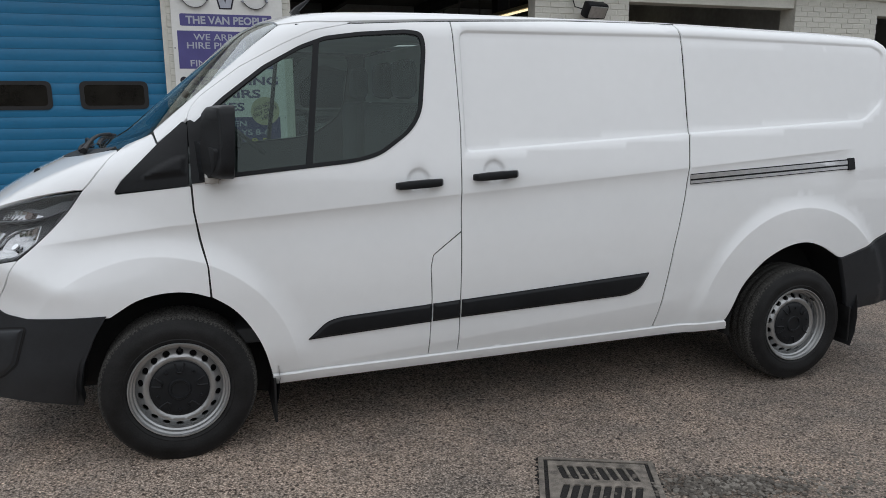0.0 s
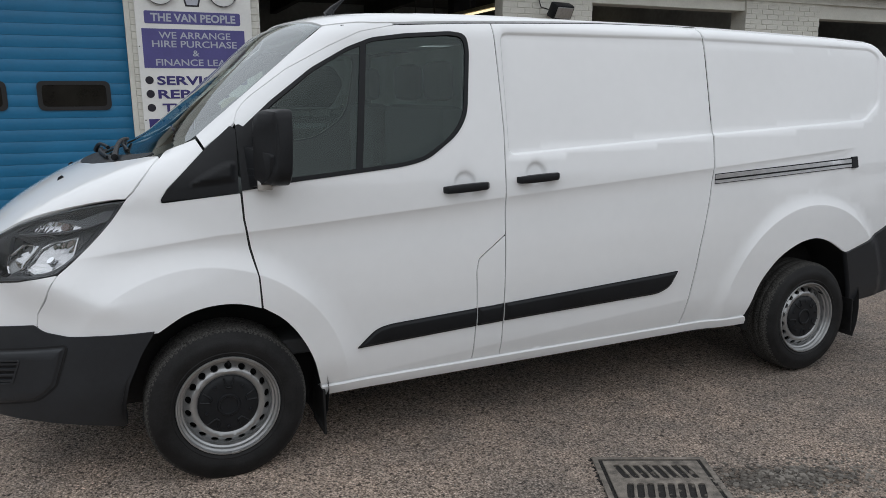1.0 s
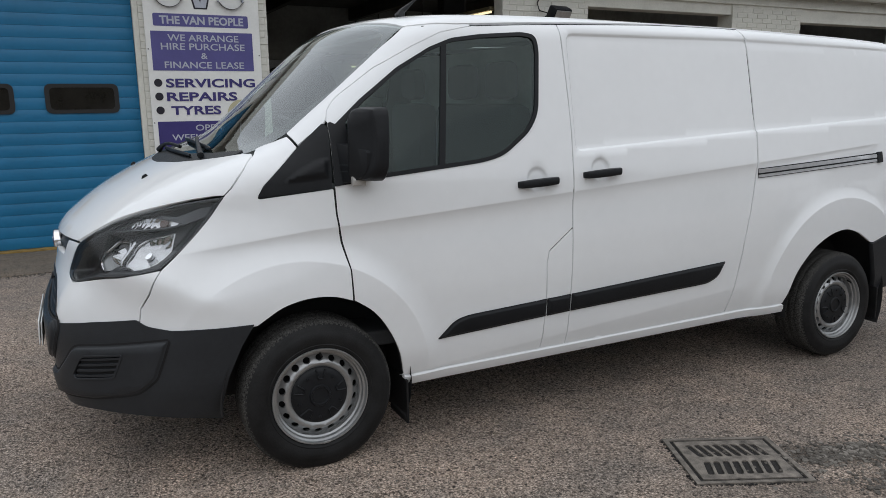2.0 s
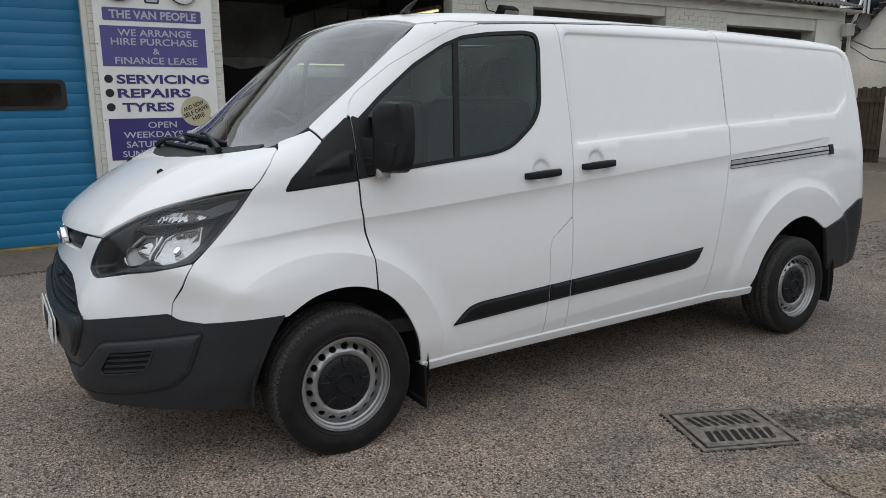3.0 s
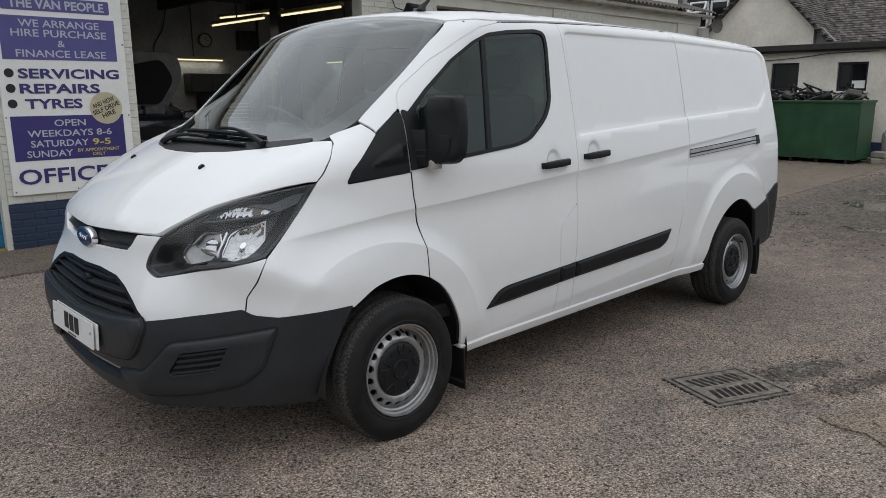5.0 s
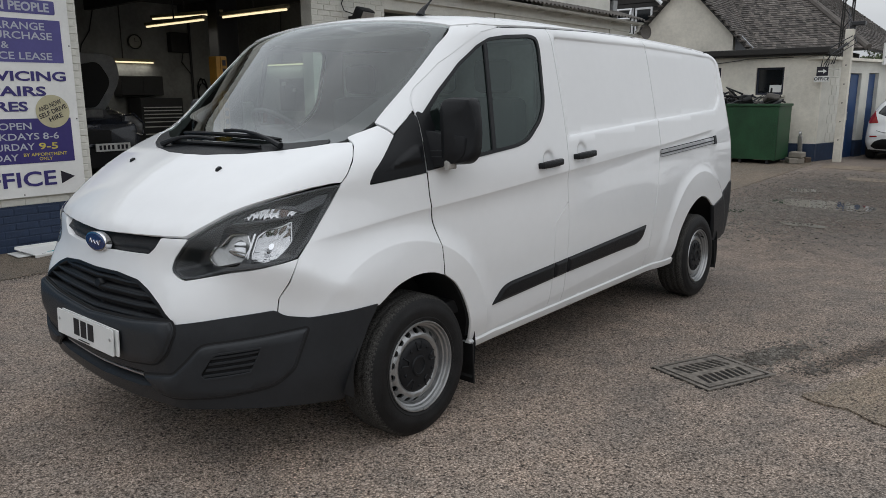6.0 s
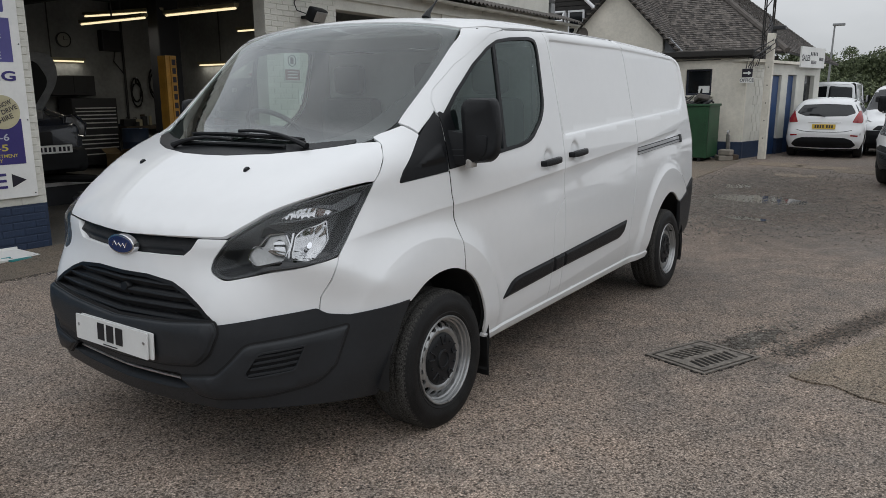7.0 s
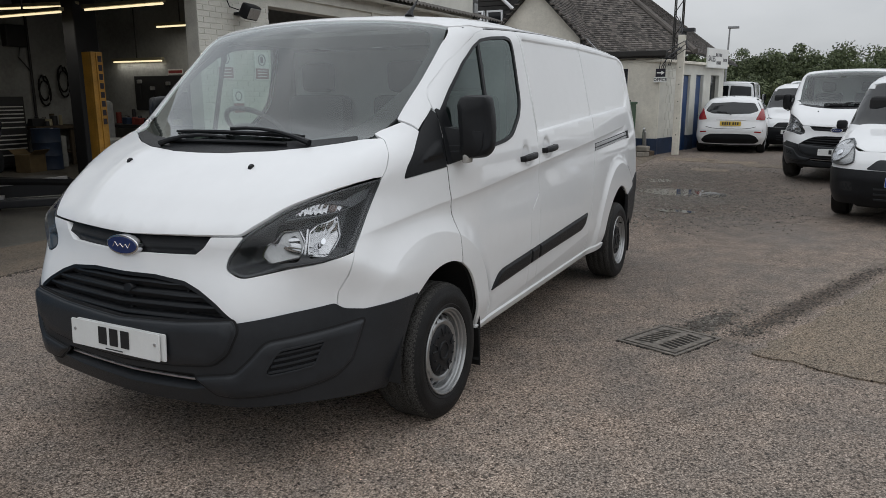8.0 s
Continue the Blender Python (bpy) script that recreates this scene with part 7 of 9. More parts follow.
# ---- handles, mirrors, wipers, aerial ----
INDICATOR_CLEAR = material("clear_indicator_plastic", (0.36, 0.35, 0.33), 0.15, vary=0.3, scale=30, coat=0.8)
for far in (False, True):
    s = 1 if far else -1
    for hx, hz in ((1.074, 1.190), (1.446, 1.2205)):
        grip = bmesh.new()
        rings = []
        for u, out, half in ((-0.112, 0.004, 0.012), (-0.109, 0.024, 0.0165), (-0.098, 0.036, 0.0195), (-0.05, 0.043, 0.022), (0.03, 0.044, 0.0225), (0.095, 0.038, 0.0205), (0.107, 0.026, 0.0175), (0.110, 0.004, 0.013)):
            half *= 0.86
            o = [(0.0, -half), (0.0, half), (0.4, half), (0.85, half * 0.86), (1.0, half * 0.45), (1.0, -half * 0.55), (0.85, -half * 0.9), (0.4, -half)]
            back = 0.020 if abs(u) < 0.10 else 0.0
            rings.append([grip.verts.new((hx + u, s * (0.951 + back * (1 - q) + (out - 0.0) * q), hz + v + 0.062 * u)) for q, v in o])
        for a, b in zip(rings, rings[1:]):
            for k in range(8):
                grip.faces.new((a[k], a[(k + 1) % 8], b[(k + 1) % 8], b[k]))
        grip.faces.new(rings[0])
        grip.faces.new(rings[-1])
        bmesh.ops.recalc_face_normals(grip, faces=grip.faces)
        part("door_handle", grip, BLACK_PLASTIC, van, "black door handle", smooth=True)

    mirror_shell = bmesh.new()
    outline = rounded([(0.968, 1.234, 0.015), (1.066, 1.238, 0.03), (1.104, 1.280, 0.04), (1.110, 1.40, 0.05), (1.094, 1.505, 0.03), (1.080, 1.528, 0.02), (0.972, 1.535, 0.02), (0.952, 1.50, 0.02)], 0.03, 5)
    rings = []
    cx, cz = 1.04, 1.389
    for x0, k in ((0.140, 0.60), (0.143, 0.84), (0.155, 0.94), (0.185, 0.985), (0.215, 1.0), (0.262, 1.0), (0.268, 0.975), (0.266, 0.93), (0.256, 0.91)):
        rings.append([mirror_shell.verts.new((x0 + 0.045 * (b - cz) + 0.52 * max(0, a - 0.96) * (0.275 - x0) / 0.135, s * (cx + (a - cx) * k), cz + (b - cz) * k)) for a, b in outline])
    for a, b in zip(rings, rings[1:]):
        for k in range(len(a)):
            mirror_shell.faces.new((a[k], a[(k + 1) % len(a)], b[(k + 1) % len(a)], b[k]))
    mirror_shell.faces.new(rings[0])
    mirror_shell.faces.new(rings[-1])
    bmesh.ops.recalc_face_normals(mirror_shell, faces=mirror_shell.faces)
    mirror_ob = part("door_mirror", mirror_shell, BLACK_PLASTIC, van, "large black door mirror", smooth=True)
    pane_bm = bmesh.new()
    loops = [[pane_bm.verts.new((x0 + 0.045 * (b - cz), s * (cx + (a - cx) * 0.90), cz + (b - cz) * 0.90)) for a, b in outline] for x0 in (0.2575, 0.2615)]
    for k in range(len(outline)):
        pane_bm.faces.new((loops[0][k], loops[0][(k + 1) % len(outline)], loops[1][(k + 1) % len(outline)], loops[1][k]))
    pane_bm.faces.new(loops[0])
    pane_bm.faces.new(loops[1])
    bmesh.ops.recalc_face_normals(pane_bm, faces=pane_bm.faces)
    part("mirror_glass", pane_bm, CHROME, mirror_ob)
    sweep = Matrix(((0.45 * s, 1, 0, 0.135 - 0.45 * 0.95), (1, 0, 0, 0), (0, 0, 1, 0), (0, 0, 0, 1)))
    arm_o = rounded([(s * 0.885, 1.222, 0.01), (s * 1.00, 1.236, 0.02), (s * 1.066, 1.270, 0.03), (s * 1.072, 1.360, 0.015), (s * 0.99, 1.372, 0.01), (s * 0.93, 1.385, 0.02), (s * 0.885, 1.395, 0.01)], 0.012)
    part("mirror_arm", slab(arm_o, 0.08, sweep, 0.007), BLACK_PLASTIC, mirror_ob, smooth=True)
    for lo_z, hi_z, y1 in ((1.298, 1.303, 1.03), (1.272, 1.276, 1.02)):
        part("mirror_step", slab([(s * 0.90, lo_z), (s * y1, lo_z), (s * y1, hi_z), (s * 0.90, hi_z)], 0.02, Matrix.Translation((-0.002, 0, 0)) @ sweep), GREY_PLASTIC, mirror_ob)
    blink = slab(rounded([(s * 0.970, 1.278, 0.004), (s * 0.980, 1.217, 0.010), (s * 1.008, 1.217, 0.008), (s * 1.010, 1.245, 0.006)], 0.006), 0.055, Matrix.Translation((0.150, 0, 0)) @ Matrix(((0, 1, 0, 0), (1, 0, 0, 0), (0, 0, 1, 0), (0, 0, 0, 1))), 0.004)
    part("mirror_indicator", blink, INDICATOR_CLEAR, mirror_ob, "clear indicator lamp under the mirror", smooth=True)


def on_glass(x, y, lift=0.012):
    p = meet(np.array([(x, y, 2.4)]), np.array([(0.0, 0.0, -1.0)]), 2.0)
    return tuple(p[0] + outward(p)[0] * lift)


for pivot, ends, joint in (((-0.353, -0.482), ((-0.304, 0.308), (-0.300, -0.418)), (-0.292, -0.007)), ((-0.445, 0.28), ((-0.416, 0.258), (-0.385, -0.381)), (-0.382, -0.051))):
    run = [tuple(np.array(pivot) * (1 - k) + np.array(joint) * k) for k in np.linspace(0, 1, 6)]
    arm = part("wiper", tube([on_glass(*q, 0.016 + 0.022 * math.sin(math.pi * k / 5)) for k, q in enumerate(run)], [0.015, 0.011, 0.009, 0.008, 0.008, 0.009], 8), BLACK_PLASTIC, van, "black wiper lying on the windscreen")
    run = [tuple(np.array(ends[0]) * (1 - k) + np.array(ends[1]) * k + np.array((-0.018 * math.sin(math.pi * k), 0))) for k in np.linspace(0, 1, 13)]
    part("blade", tube([on_glass(*q, 0.014) for q in run], [0.006] + [0.009] * 11 + [0.006], 6), BLACK_PLASTIC, arm)
    part("rubber_lip", tube([on_glass(*q, 0.003) for q in run], 0.004, 6), RUBBER, arm)
for s in (-1, 1):
    jet = on_glass(-0.578, s * 0.34, 0.004)
    part("washer_jet", slab(rounded([(-0.016, 0), (0.016, 0), (0.012, 0.014), (-0.006, 0.012)], 0.003, 2), 0.016, Matrix.Translation((jet[0], jet[1] - 0.008, jet[2] - 0.004)) @ pose(0, 0, 0, 0, -24, 0), 0.002), BLACK_PLASTIC, van)
part("aerial", tube([(0.60, -0.47, 1.955), (0.615, -0.47, 1.985), (0.67, -0.47, 2.03), (0.86, -0.47, 2.20)], [0.028, 0.014, 0.005, 0.003], 8), BLACK_PLASTIC, van, "short black roof aerial")

# ---- cab inside ----
CAB = material("dark_cab_trim", (0.045, 0.046, 0.049), 0.7, vary=0.2, scale=8, bump=0.2, bump_scale=200)
SEAT = material("grey_seat_cloth", (0.050, 0.052, 0.056), 0.9, vary=0.25, scale=20, bump=0.3, bump_scale=300)
BULKHEAD = material("grey_bulkhead_trim", (0.42, 0.43, 0.43), 0.7, vary=0.15, scale=4)
HEADLINER = material("pale_grey_headliner", (0.55, 0.55, 0.54), 0.9, vary=0.1, scale=6)
part("dashboard", boxes((-0.30, 0.22, -0.80, 0.80, 0.85, 1.20), (-0.05, 0.16, 0.2, 0.62, 1.15, 1.27), bevel=0.05), CAB, van, "dark grey dashboard", smooth=True)
part("bulkhead", boxes((1.22, 1.25, -0.76, 0.76, 0.5, 1.84), bevel=0.005), BULKHEAD, van, "pale grey load bulkhead")
part("cab_floor", boxes((-0.2, 1.22, -0.84, 0.84, 0.48, 0.55), bevel=0.01), CAB, van)
part("headliner", boxes((0.52, 1.22, -0.70, 0.70, 1.86, 1.885), bevel=0.01), HEADLINER, van)
for far in (False, True):
    part("door_trim", panel(rounded(DOOR, 0.012), holes=[inset(glass_edge, -0.004)], gap=0.05, lift=-0.032, rim=0, mirror=far), CAB, van, "dark inner door trim")
    part("pillar_trim", panel(rounded([(-0.02, 1.36), (0.09, 1.46), (0.15, 1.57), (0.311, 1.69), (0.491, 1.788), (0.628, 1.85), (0.70, 1.905), (0.487, 1.868), (0.37, 1.773), (0.17, 1.602), (0.02, 1.474), (-0.04, 1.415)], 0.01), gap=0.012, lift=-0.030, rim=0, mirror=far), CAB, van)
for y0, wide in ((-0.35, 0.86), (0.48, 0.50)):
    seat = part("seat", boxes((0.62, 1.12, y0 - wide / 2, y0 + wide / 2, 0.80, 0.97), bevel=0.05), SEAT, van, "grey cloth cab seat", smooth=True)
    part("backrest", boxes((1.04, 1.18, y0 - wide / 2 + 0.02, y0 + wide / 2 - 0.02, 0.95, 1.55), bevel=0.05), SEAT, seat, smooth=True)
    for hy in ((y0,) if wide < 0.6 else (y0 - 0.2, y0 + 0.2)):
        part("headrest", boxes((1.07, 1.16, hy - 0.12, hy + 0.12, 1.57, 1.76), bevel=0.04), SEAT, seat, smooth=True)
steering = part("steering_wheel", lathe([(0.175 + 0.014 * math.cos(a), 0.014 * math.sin(a)) for a in np.linspace(0, 2 * math.pi, 11)], 40), CAB, van, "dark steering wheel", smooth=True)
steering.data.transform(Matrix.Translation((0.37, 0.40, 1.355)) @ pose(0, 0, 0, 0, 0, 90) @ pose(0, 0, 0, -50, 0, 0))
part("steering_boss", boxes((0.24, 0.38, 0.33, 0.47, 1.27, 1.38), bevel=0.03), CAB, steering, smooth=True)

# the van stands on the slope: all but the pieces laid straight on its nose lean and shift with it
STRAIGHT = ("badge", "number_plate", "plate_mark", "small_print", "screw")
for piece in van.children_recursive:
    if piece.name == "number_plate_mount" or not piece.name.startswith(STRAIGHT):
        co = np.zeros(len(piece.data.vertices) * 3)
        piece.data.vertices.foreach_get("co", co)
        piece.data.vertices.foreach_set("co", stand(co.reshape(-1, 3)).ravel())
        piece.data.update()


# ======================= office building =======================
WINDOW_DARK = material("dark_window_glass", (0.010, 0.012, 0.014), 0.06)
WINDOW_FRAME = material("dark_blue_window_frame", (0.010, 0.014, 0.030), 0.45, vary=0.2)
FELT = material("black_felt_fascia", (0.030, 0.028, 0.026), 0.8, vary=0.3, scale=5)
GREY_BOARD = material("grey_cement_board", (0.33, 0.34, 0.36), 0.8, vary=0.2, scale=3)
BLUE_DOOR = material("worn_blue_door_paint", (0.020, 0.060, 0.17), 0.45, vary=0.25, scale=4)

office = thing("office_building", "cream rendered single-storey office with a clay tile roof", "building", kind="")


def hole_wall(name, x, y0, y1, z0, z1, holes, thick=0.25, mat=RENDER_CREAM, parent=None):
    """A wall facing -x with openings through it."""
    pts, tri = fill(np.array([(y0, z0), (y1, z0), (y1, z1), (y0, z1)]), [np.array([(a, c), (b, c), (b, d), (a, d)]) for a, b, c, d in holes], 0.6)
    bm = bmesh.new()
    vs = [bm.verts.new((x, a, b)) for a, b in pts]
    fs = [bm.faces.new([vs[i] for i in f]) for f in tri]
    got = bmesh.ops.extrude_face_region(bm, geom=fs)
    bmesh.ops.translate(bm, vec=(thick, 0, 0), verts=[v for v in got["geom"] if isinstance(v, bmesh.types.BMVert)])
    bmesh.ops.recalc_face_normals(bm, faces=bm.faces)
    return part(name, bm, mat, parent)


openings = [(3.68, 4.33, 1.56, 2.23), (2.19, 2.83, 1.57, 2.21)]
hole_wall("wall", 16.40, 1.38, 5.03, 0.44, 2.50, openings, parent=office)
part("plinth", boxes((16.385, 16.65, 1.365, 5.04, 0.0, 0.438), bevel=0.004), NAVY, office, "navy painted plinth")
for k, (a, b, c, d) in enumerate(openings):
    win = part("window", boxes((16.46, 16.52, a, a + 0.05, c, d), (16.46, 16.52, b - 0.05, b, c, d), (16.461, 16.519, a, b, d - 0.05, d), (16.461, 16.519, a, b, c, c + 0.05), bevel=0.004), WINDOW_FRAME, office, "dark blue framed window")
    part("pane", boxes((16.485, 16.495, a + 0.04, b - 0.04, c + 0.04, d - 0.04)), WINDOW_DARK, win)
    part("sill", boxes((16.34, 16.48, a - 0.05, b + 0.05, c - 0.05, c), bevel=0.006), RENDER_CREAM, win)
part("notice", boxes((16.478, 16.484, 2.25, 2.52, 1.63, 1.80)), SIGN_WHITE, office, "white notice in the window")
part("downpipe", tube([(16.34, 4.83, 2.45), (16.34, 4.83, 0.1)], 0.04, 10), WHITE_PVC, office, smooth=True)
part("flat_roof", boxes((16.25, 19.5, 1.25, 5.12, 2.46, 2.60), (16.20, 16.27, 1.22, 5.14, 2.50, 2.635), bevel=0.012), FELT, office, "black felted flat roof edge")
r = random.Random(4)
for k in range(9):
    part("roof_rubble", boxes((16.3 + r.uniform(0, 0.5), 16.5 + r.uniform(0.1, 0.6), 1.5 + 0.25 * k, 1.65 + 0.25 * k + r.uniform(0, 0.1), 2.60, 2.63 + r.uniform(0.02, 0.06)), bevel=0.01), SHEET, office)
# gable behind
gab = slab([(3.86, 0.0), (6.95, 0.0), (6.95, 2.80), (5.21, 4.54), (3.86, 3.18)], 0.25)
bmesh.ops.transform(gab, matrix=Matrix(((0, 1, 0, 17.6), (1, 0, 0, 0), (0, 0, 1, 0), (0, 0, 0, 1))), verts=gab.verts)
bmesh.ops.recalc_face_normals(gab, faces=gab.faces)
part("gable_wall", gab, RENDER_CREAM, office)
cheek = slab([(3.85, 2.62), (3.85, 3.16), (3.72, 3.10), (3.25, 2.62)], 0.1)
bmesh.ops.transform(cheek, matrix=Matrix(((0, 1, 0, 17.75), (1, 0, 0, 0), (0, 0, 1, 0), (0, 0, 0, 1))), verts=cheek.verts)
bmesh.ops.recalc_face_normals(cheek, faces=cheek.faces)
part("gable_cheek", cheek, GREY_BOARD, office)


def tiled(name, a, b, c, d, parent, courses, across, mat):
    """A roof plane of overlapping tiles between eave a-b and ridge d-c: one joined mesh of courses of tiles."""
    a, b, c, d = (np.array(v, float) for v in (a, b, c, d))
    n = np.cross(b - a, d - a)
    n /= np.linalg.norm(n)
    if n[2] < 0:
        n = -n
    rr = random.Random(len(name) + courses)
    verts, faces = [], []
    for i in range(courses):
        t0, t1 = i / courses, (i + 1.12) / courses
        for j in range(across):
            off = 0.5 * (i % 2)
            s0, s1 = (j + off) / across, (j + 0.96 + off) / across
            if s0 > 1:
                continue
            s1 = min(s1, 1)
            lift = 0.018 + rr.uniform(-0.005, 0.006)
            q = []
            for s, t, h in ((s0, t0, lift), (s1, t0, lift + rr.uniform(-0.004, 0.004)), (s1, t1, 0.004), (s0, t1, 0.004)):
                t = min(t, 1.0)
                q.append(a + (b - a) * s + ((d + (c - d) * s) - (a + (b - a) * s)) * t + n * h)
            k = len(verts)
            verts += q + [q[0] - n * 0.035, q[1] - n * 0.035]
            faces += [(k, k + 1, k + 2, k + 3), (k + 4, k + 5, k + 1, k)]
    ob = part(name, (np.array(verts), faces, None), mat, parent)
    ob.data.polygons.foreach_set("use_smooth", [False] * len(ob.data.polygons))
    return tagged(ob, "weathered brown clay roof tiles", kind="stuff")


def deck(points, parent, mat, thick=0.05):
    bm = bmesh.new()
    f = bm.faces.new([bm.verts.new(p) for p in points])
    got = bmesh.ops.extrude_face_region(bm, geom=[f])
    bmesh.ops.translate(bm, vec=(0, 0, -thick), verts=[v for v in got["geom"] if isinstance(v, bmesh.types.BMVert)])
    bmesh.ops.recalc_face_normals(bm, faces=bm.faces)
    return part("roof_deck", bm, mat, parent)


TILE_M = bpy.data.materials.new("weathered_clay_tile")
TILE_M.use_nodes = True
tn = TILE_M.node_tree
t_geo, t_ramp, t_noise, t_co, t_mix = (tn.nodes.new(k) for k in ("ShaderNodeNewGeometry", "ShaderNodeValToRGB", "ShaderNodeTexNoise", "ShaderNodeTexCoord", "ShaderNodeMix"))
t_ramp.color_ramp.elements[0].color, t_ramp.color_ramp.elements[1].color = (0.042, 0.038, 0.035, 1), (0.165, 0.145, 0.130, 1)
t_noise.inputs["Scale"].default_value, t_noise.inputs["Detail"].default_value = 2.5, 8
t_mix.data_type, t_mix.blend_type = "RGBA", "OVERLAY"
t_mix.inputs["Factor"].default_value = 0.5
tn.links.new(t_co.outputs["Object"], t_noise.inputs["Vector"])
tn.links.new(t_geo.outputs["Random Per Island"], t_ramp.inputs["Fac"])
tn.links.new(t_ramp.outputs["Color"], t_mix.inputs["A"])
tn.links.new(t_noise.outputs["Fac"], t_mix.inputs["B"])
tn.links.new(t_mix.outputs["Result"], tn.nodes["Principled BSDF"].inputs["Base Color"])
tn.nodes["Principled BSDF"].inputs["Roughness"].default_value = 0.88

# the cross gable's two slopes, and the hipped main roof
for name, pts, cs, ac in (("cross_roof_tiles", ((17.42, 3.30, 2.62), (24.0, 3.30, 2.62), (24.0, 5.21, 4.58), (17.42, 5.21, 4.58)), 30, 55), ("cross_roof_tiles", ((24.0, 7.0, 2.80), (17.42, 7.0, 2.80), (17.42, 5.21, 4.58), (24.0, 5.21, 4.58)), 28, 55),
                          ("main_roof_tiles", ((18.3, 7.0, 2.68), (18.3, 0.85, 2.68), (23.2, 5.75, 6.4), (23.2, 7.0, 6.4)), 58, 60), ("hip_roof_tiles", ((18.3, 0.85, 2.68), (29.0, 0.85, 2.68), (29.0, 5.75, 6.4), (23.2, 5.75, 6.4)), 58, 90)):
    deck([tuple(np.array(p) - (0, 0, 0.01)) for p in pts], office, FELT)
    tiled(name, *pts, office, cs, ac, TILE_M)
RED_TILE = material("red_valley_tile", (0.15, 0.058, 0.042), 0.85, vary=0.45, scale=8, random_piece=0.3)
slope = math.atan2(4.58 - 2.62, 5.21 - 3.30)
for row in range(7):
    for k in range(3):
        u = 0.10 + 0.062 * row
        vt = part("valley_tile", boxes((-0.13, 0.13, -0.09, 0.09, 0, 0.014), bevel=0.003), RED_TILE, office)
        vt.data.transform(Matrix.Translation((19.3 + 0.22 * row + 0.27 * k, 3.30 + 1.91 * u, 2.62 + 1.96 * u + 0.035)) @ Matrix.Rotation(slope, 4, "X"))
for k in range(15):
    u = (k + 0.5) / 15
    part("hip_tile", tube([(18.3 + 4.9 * (u - 0.035), 0.85 + 4.9 * (u - 0.035), 2.70 + 3.72 * (u - 0.035)), (18.3 + 4.9 * (u + 0.035), 0.85 + 4.9 * (u + 0.035), 2.70 + 3.72 * (u + 0.035))], 0.085, 8), TILE_M, office)
for k in range(14):
    for s, y0, z0 in ((1, 5.21, 4.58), (-1, 5.21, 4.58)):
        u = k / 14
        yy = 5.21 + s * (1.9 if s < 0 else 1.75) * u
        zz = 4.60 - (1.95 if s < 0 else 1.78) * u
        part("verge_tile", boxes((17.40, 17.62, yy - 0.065, yy + 0.065, zz - 0.02, zz + 0.015), bevel=0.004), TILE_M, office)
# dormer in dark boards with white windows, further back
dormer = part("dormer", boxes((19.9, 22, 6.9, 9.0, 2.8, 4.7)), material("dark_weatherboard", (0.022, 0.021, 0.020), 0.7, vary=0.3, scale=5), office, "dark boarded dormer")
for k in range(12):
    part("board", boxes((19.86, 19.90, 6.9, 9.0, 2.9 + 0.15 * k, 3.03 + 0.15 * k), bevel=0.006), FELT, dormer)
WHITE_FRAME = material("white_window_frame", (0.74, 0.75, 0.76), 0.4, vary=0.05)
for a, b in ((7.15, 7.72), (7.78, 8.38), (8.44, 8.95)):
    wf = part("dormer_window", boxes((19.80, 19.86, a, a + 0.06, 3.45, 4.25), (19.80, 19.86, b - 0.06, b, 3.45, 4.25), (19.801, 19.859, a, b, 4.19, 4.25), (19.801, 19.859, a, b, 3.45, 3.51), bevel=0.006), WHITE_FRAME, office, "white framed dormer window")
    part("pane", boxes((19.825, 19.835, a + 0.04, b - 0.04, 3.48, 4.22)), WINDOW_DARK, wf)
sash = part("open_sash", boxes((-0.03, 0.03, -0.28, -0.22, -0.36, 0.0), (-0.03, 0.03, 0.22, 0.28, -0.36, 0.0), (-0.029, 0.029, -0.28, 0.28, -0.05, 0.0), (-0.029, 0.029, -0.28, 0.28, -0.38, -0.33), bevel=0.006), WHITE_FRAME, office, "white top-hung window standing open")
sash.data.transform(Matrix.Translation((19.78, 8.08, 4.24)) @ pose(0, 0, 0, 0, 28, 0))
part("bargeboard", tube([(19.75, 6.6, 4.10), (19.75, 7.95, 5.3), (19.75, 9.3, 4.10)], 0.06, 6), WHITE_FRAME, office)

# ---- the side of the office, along the yard ----
sw = Matrix.Translation((16.9, 1.30, 0.0)) @ Matrix.Rotation(radians(-12.1), 4, "Z")
flank_wall = thing("office_side_wall", "white painted block wall with a blue door and windows", "wall", sw, kind="structure")


def flank_sets():
    return boxes((-0.5, 0.72, 0.0, 0.25, 0.44, 2.45), (1.64, 2.05, 0.0, 0.25, 0.44, 2.35), (2.62, 3.2, 0.0, 0.25, 0.44, 2.35), (3.9, 4.3, 0.0, 0.25, 0.44, 2.35), (0.72, 1.64, 0.0, 0.25, 2.08, 2.35), (2.05, 2.62, 0.0, 0.25, 2.1, 2.35), (3.2, 3.9, 0, 0.25, 2.1, 2.35), (3.2, 3.9, 0, 0.25, 0.44, 0.95))


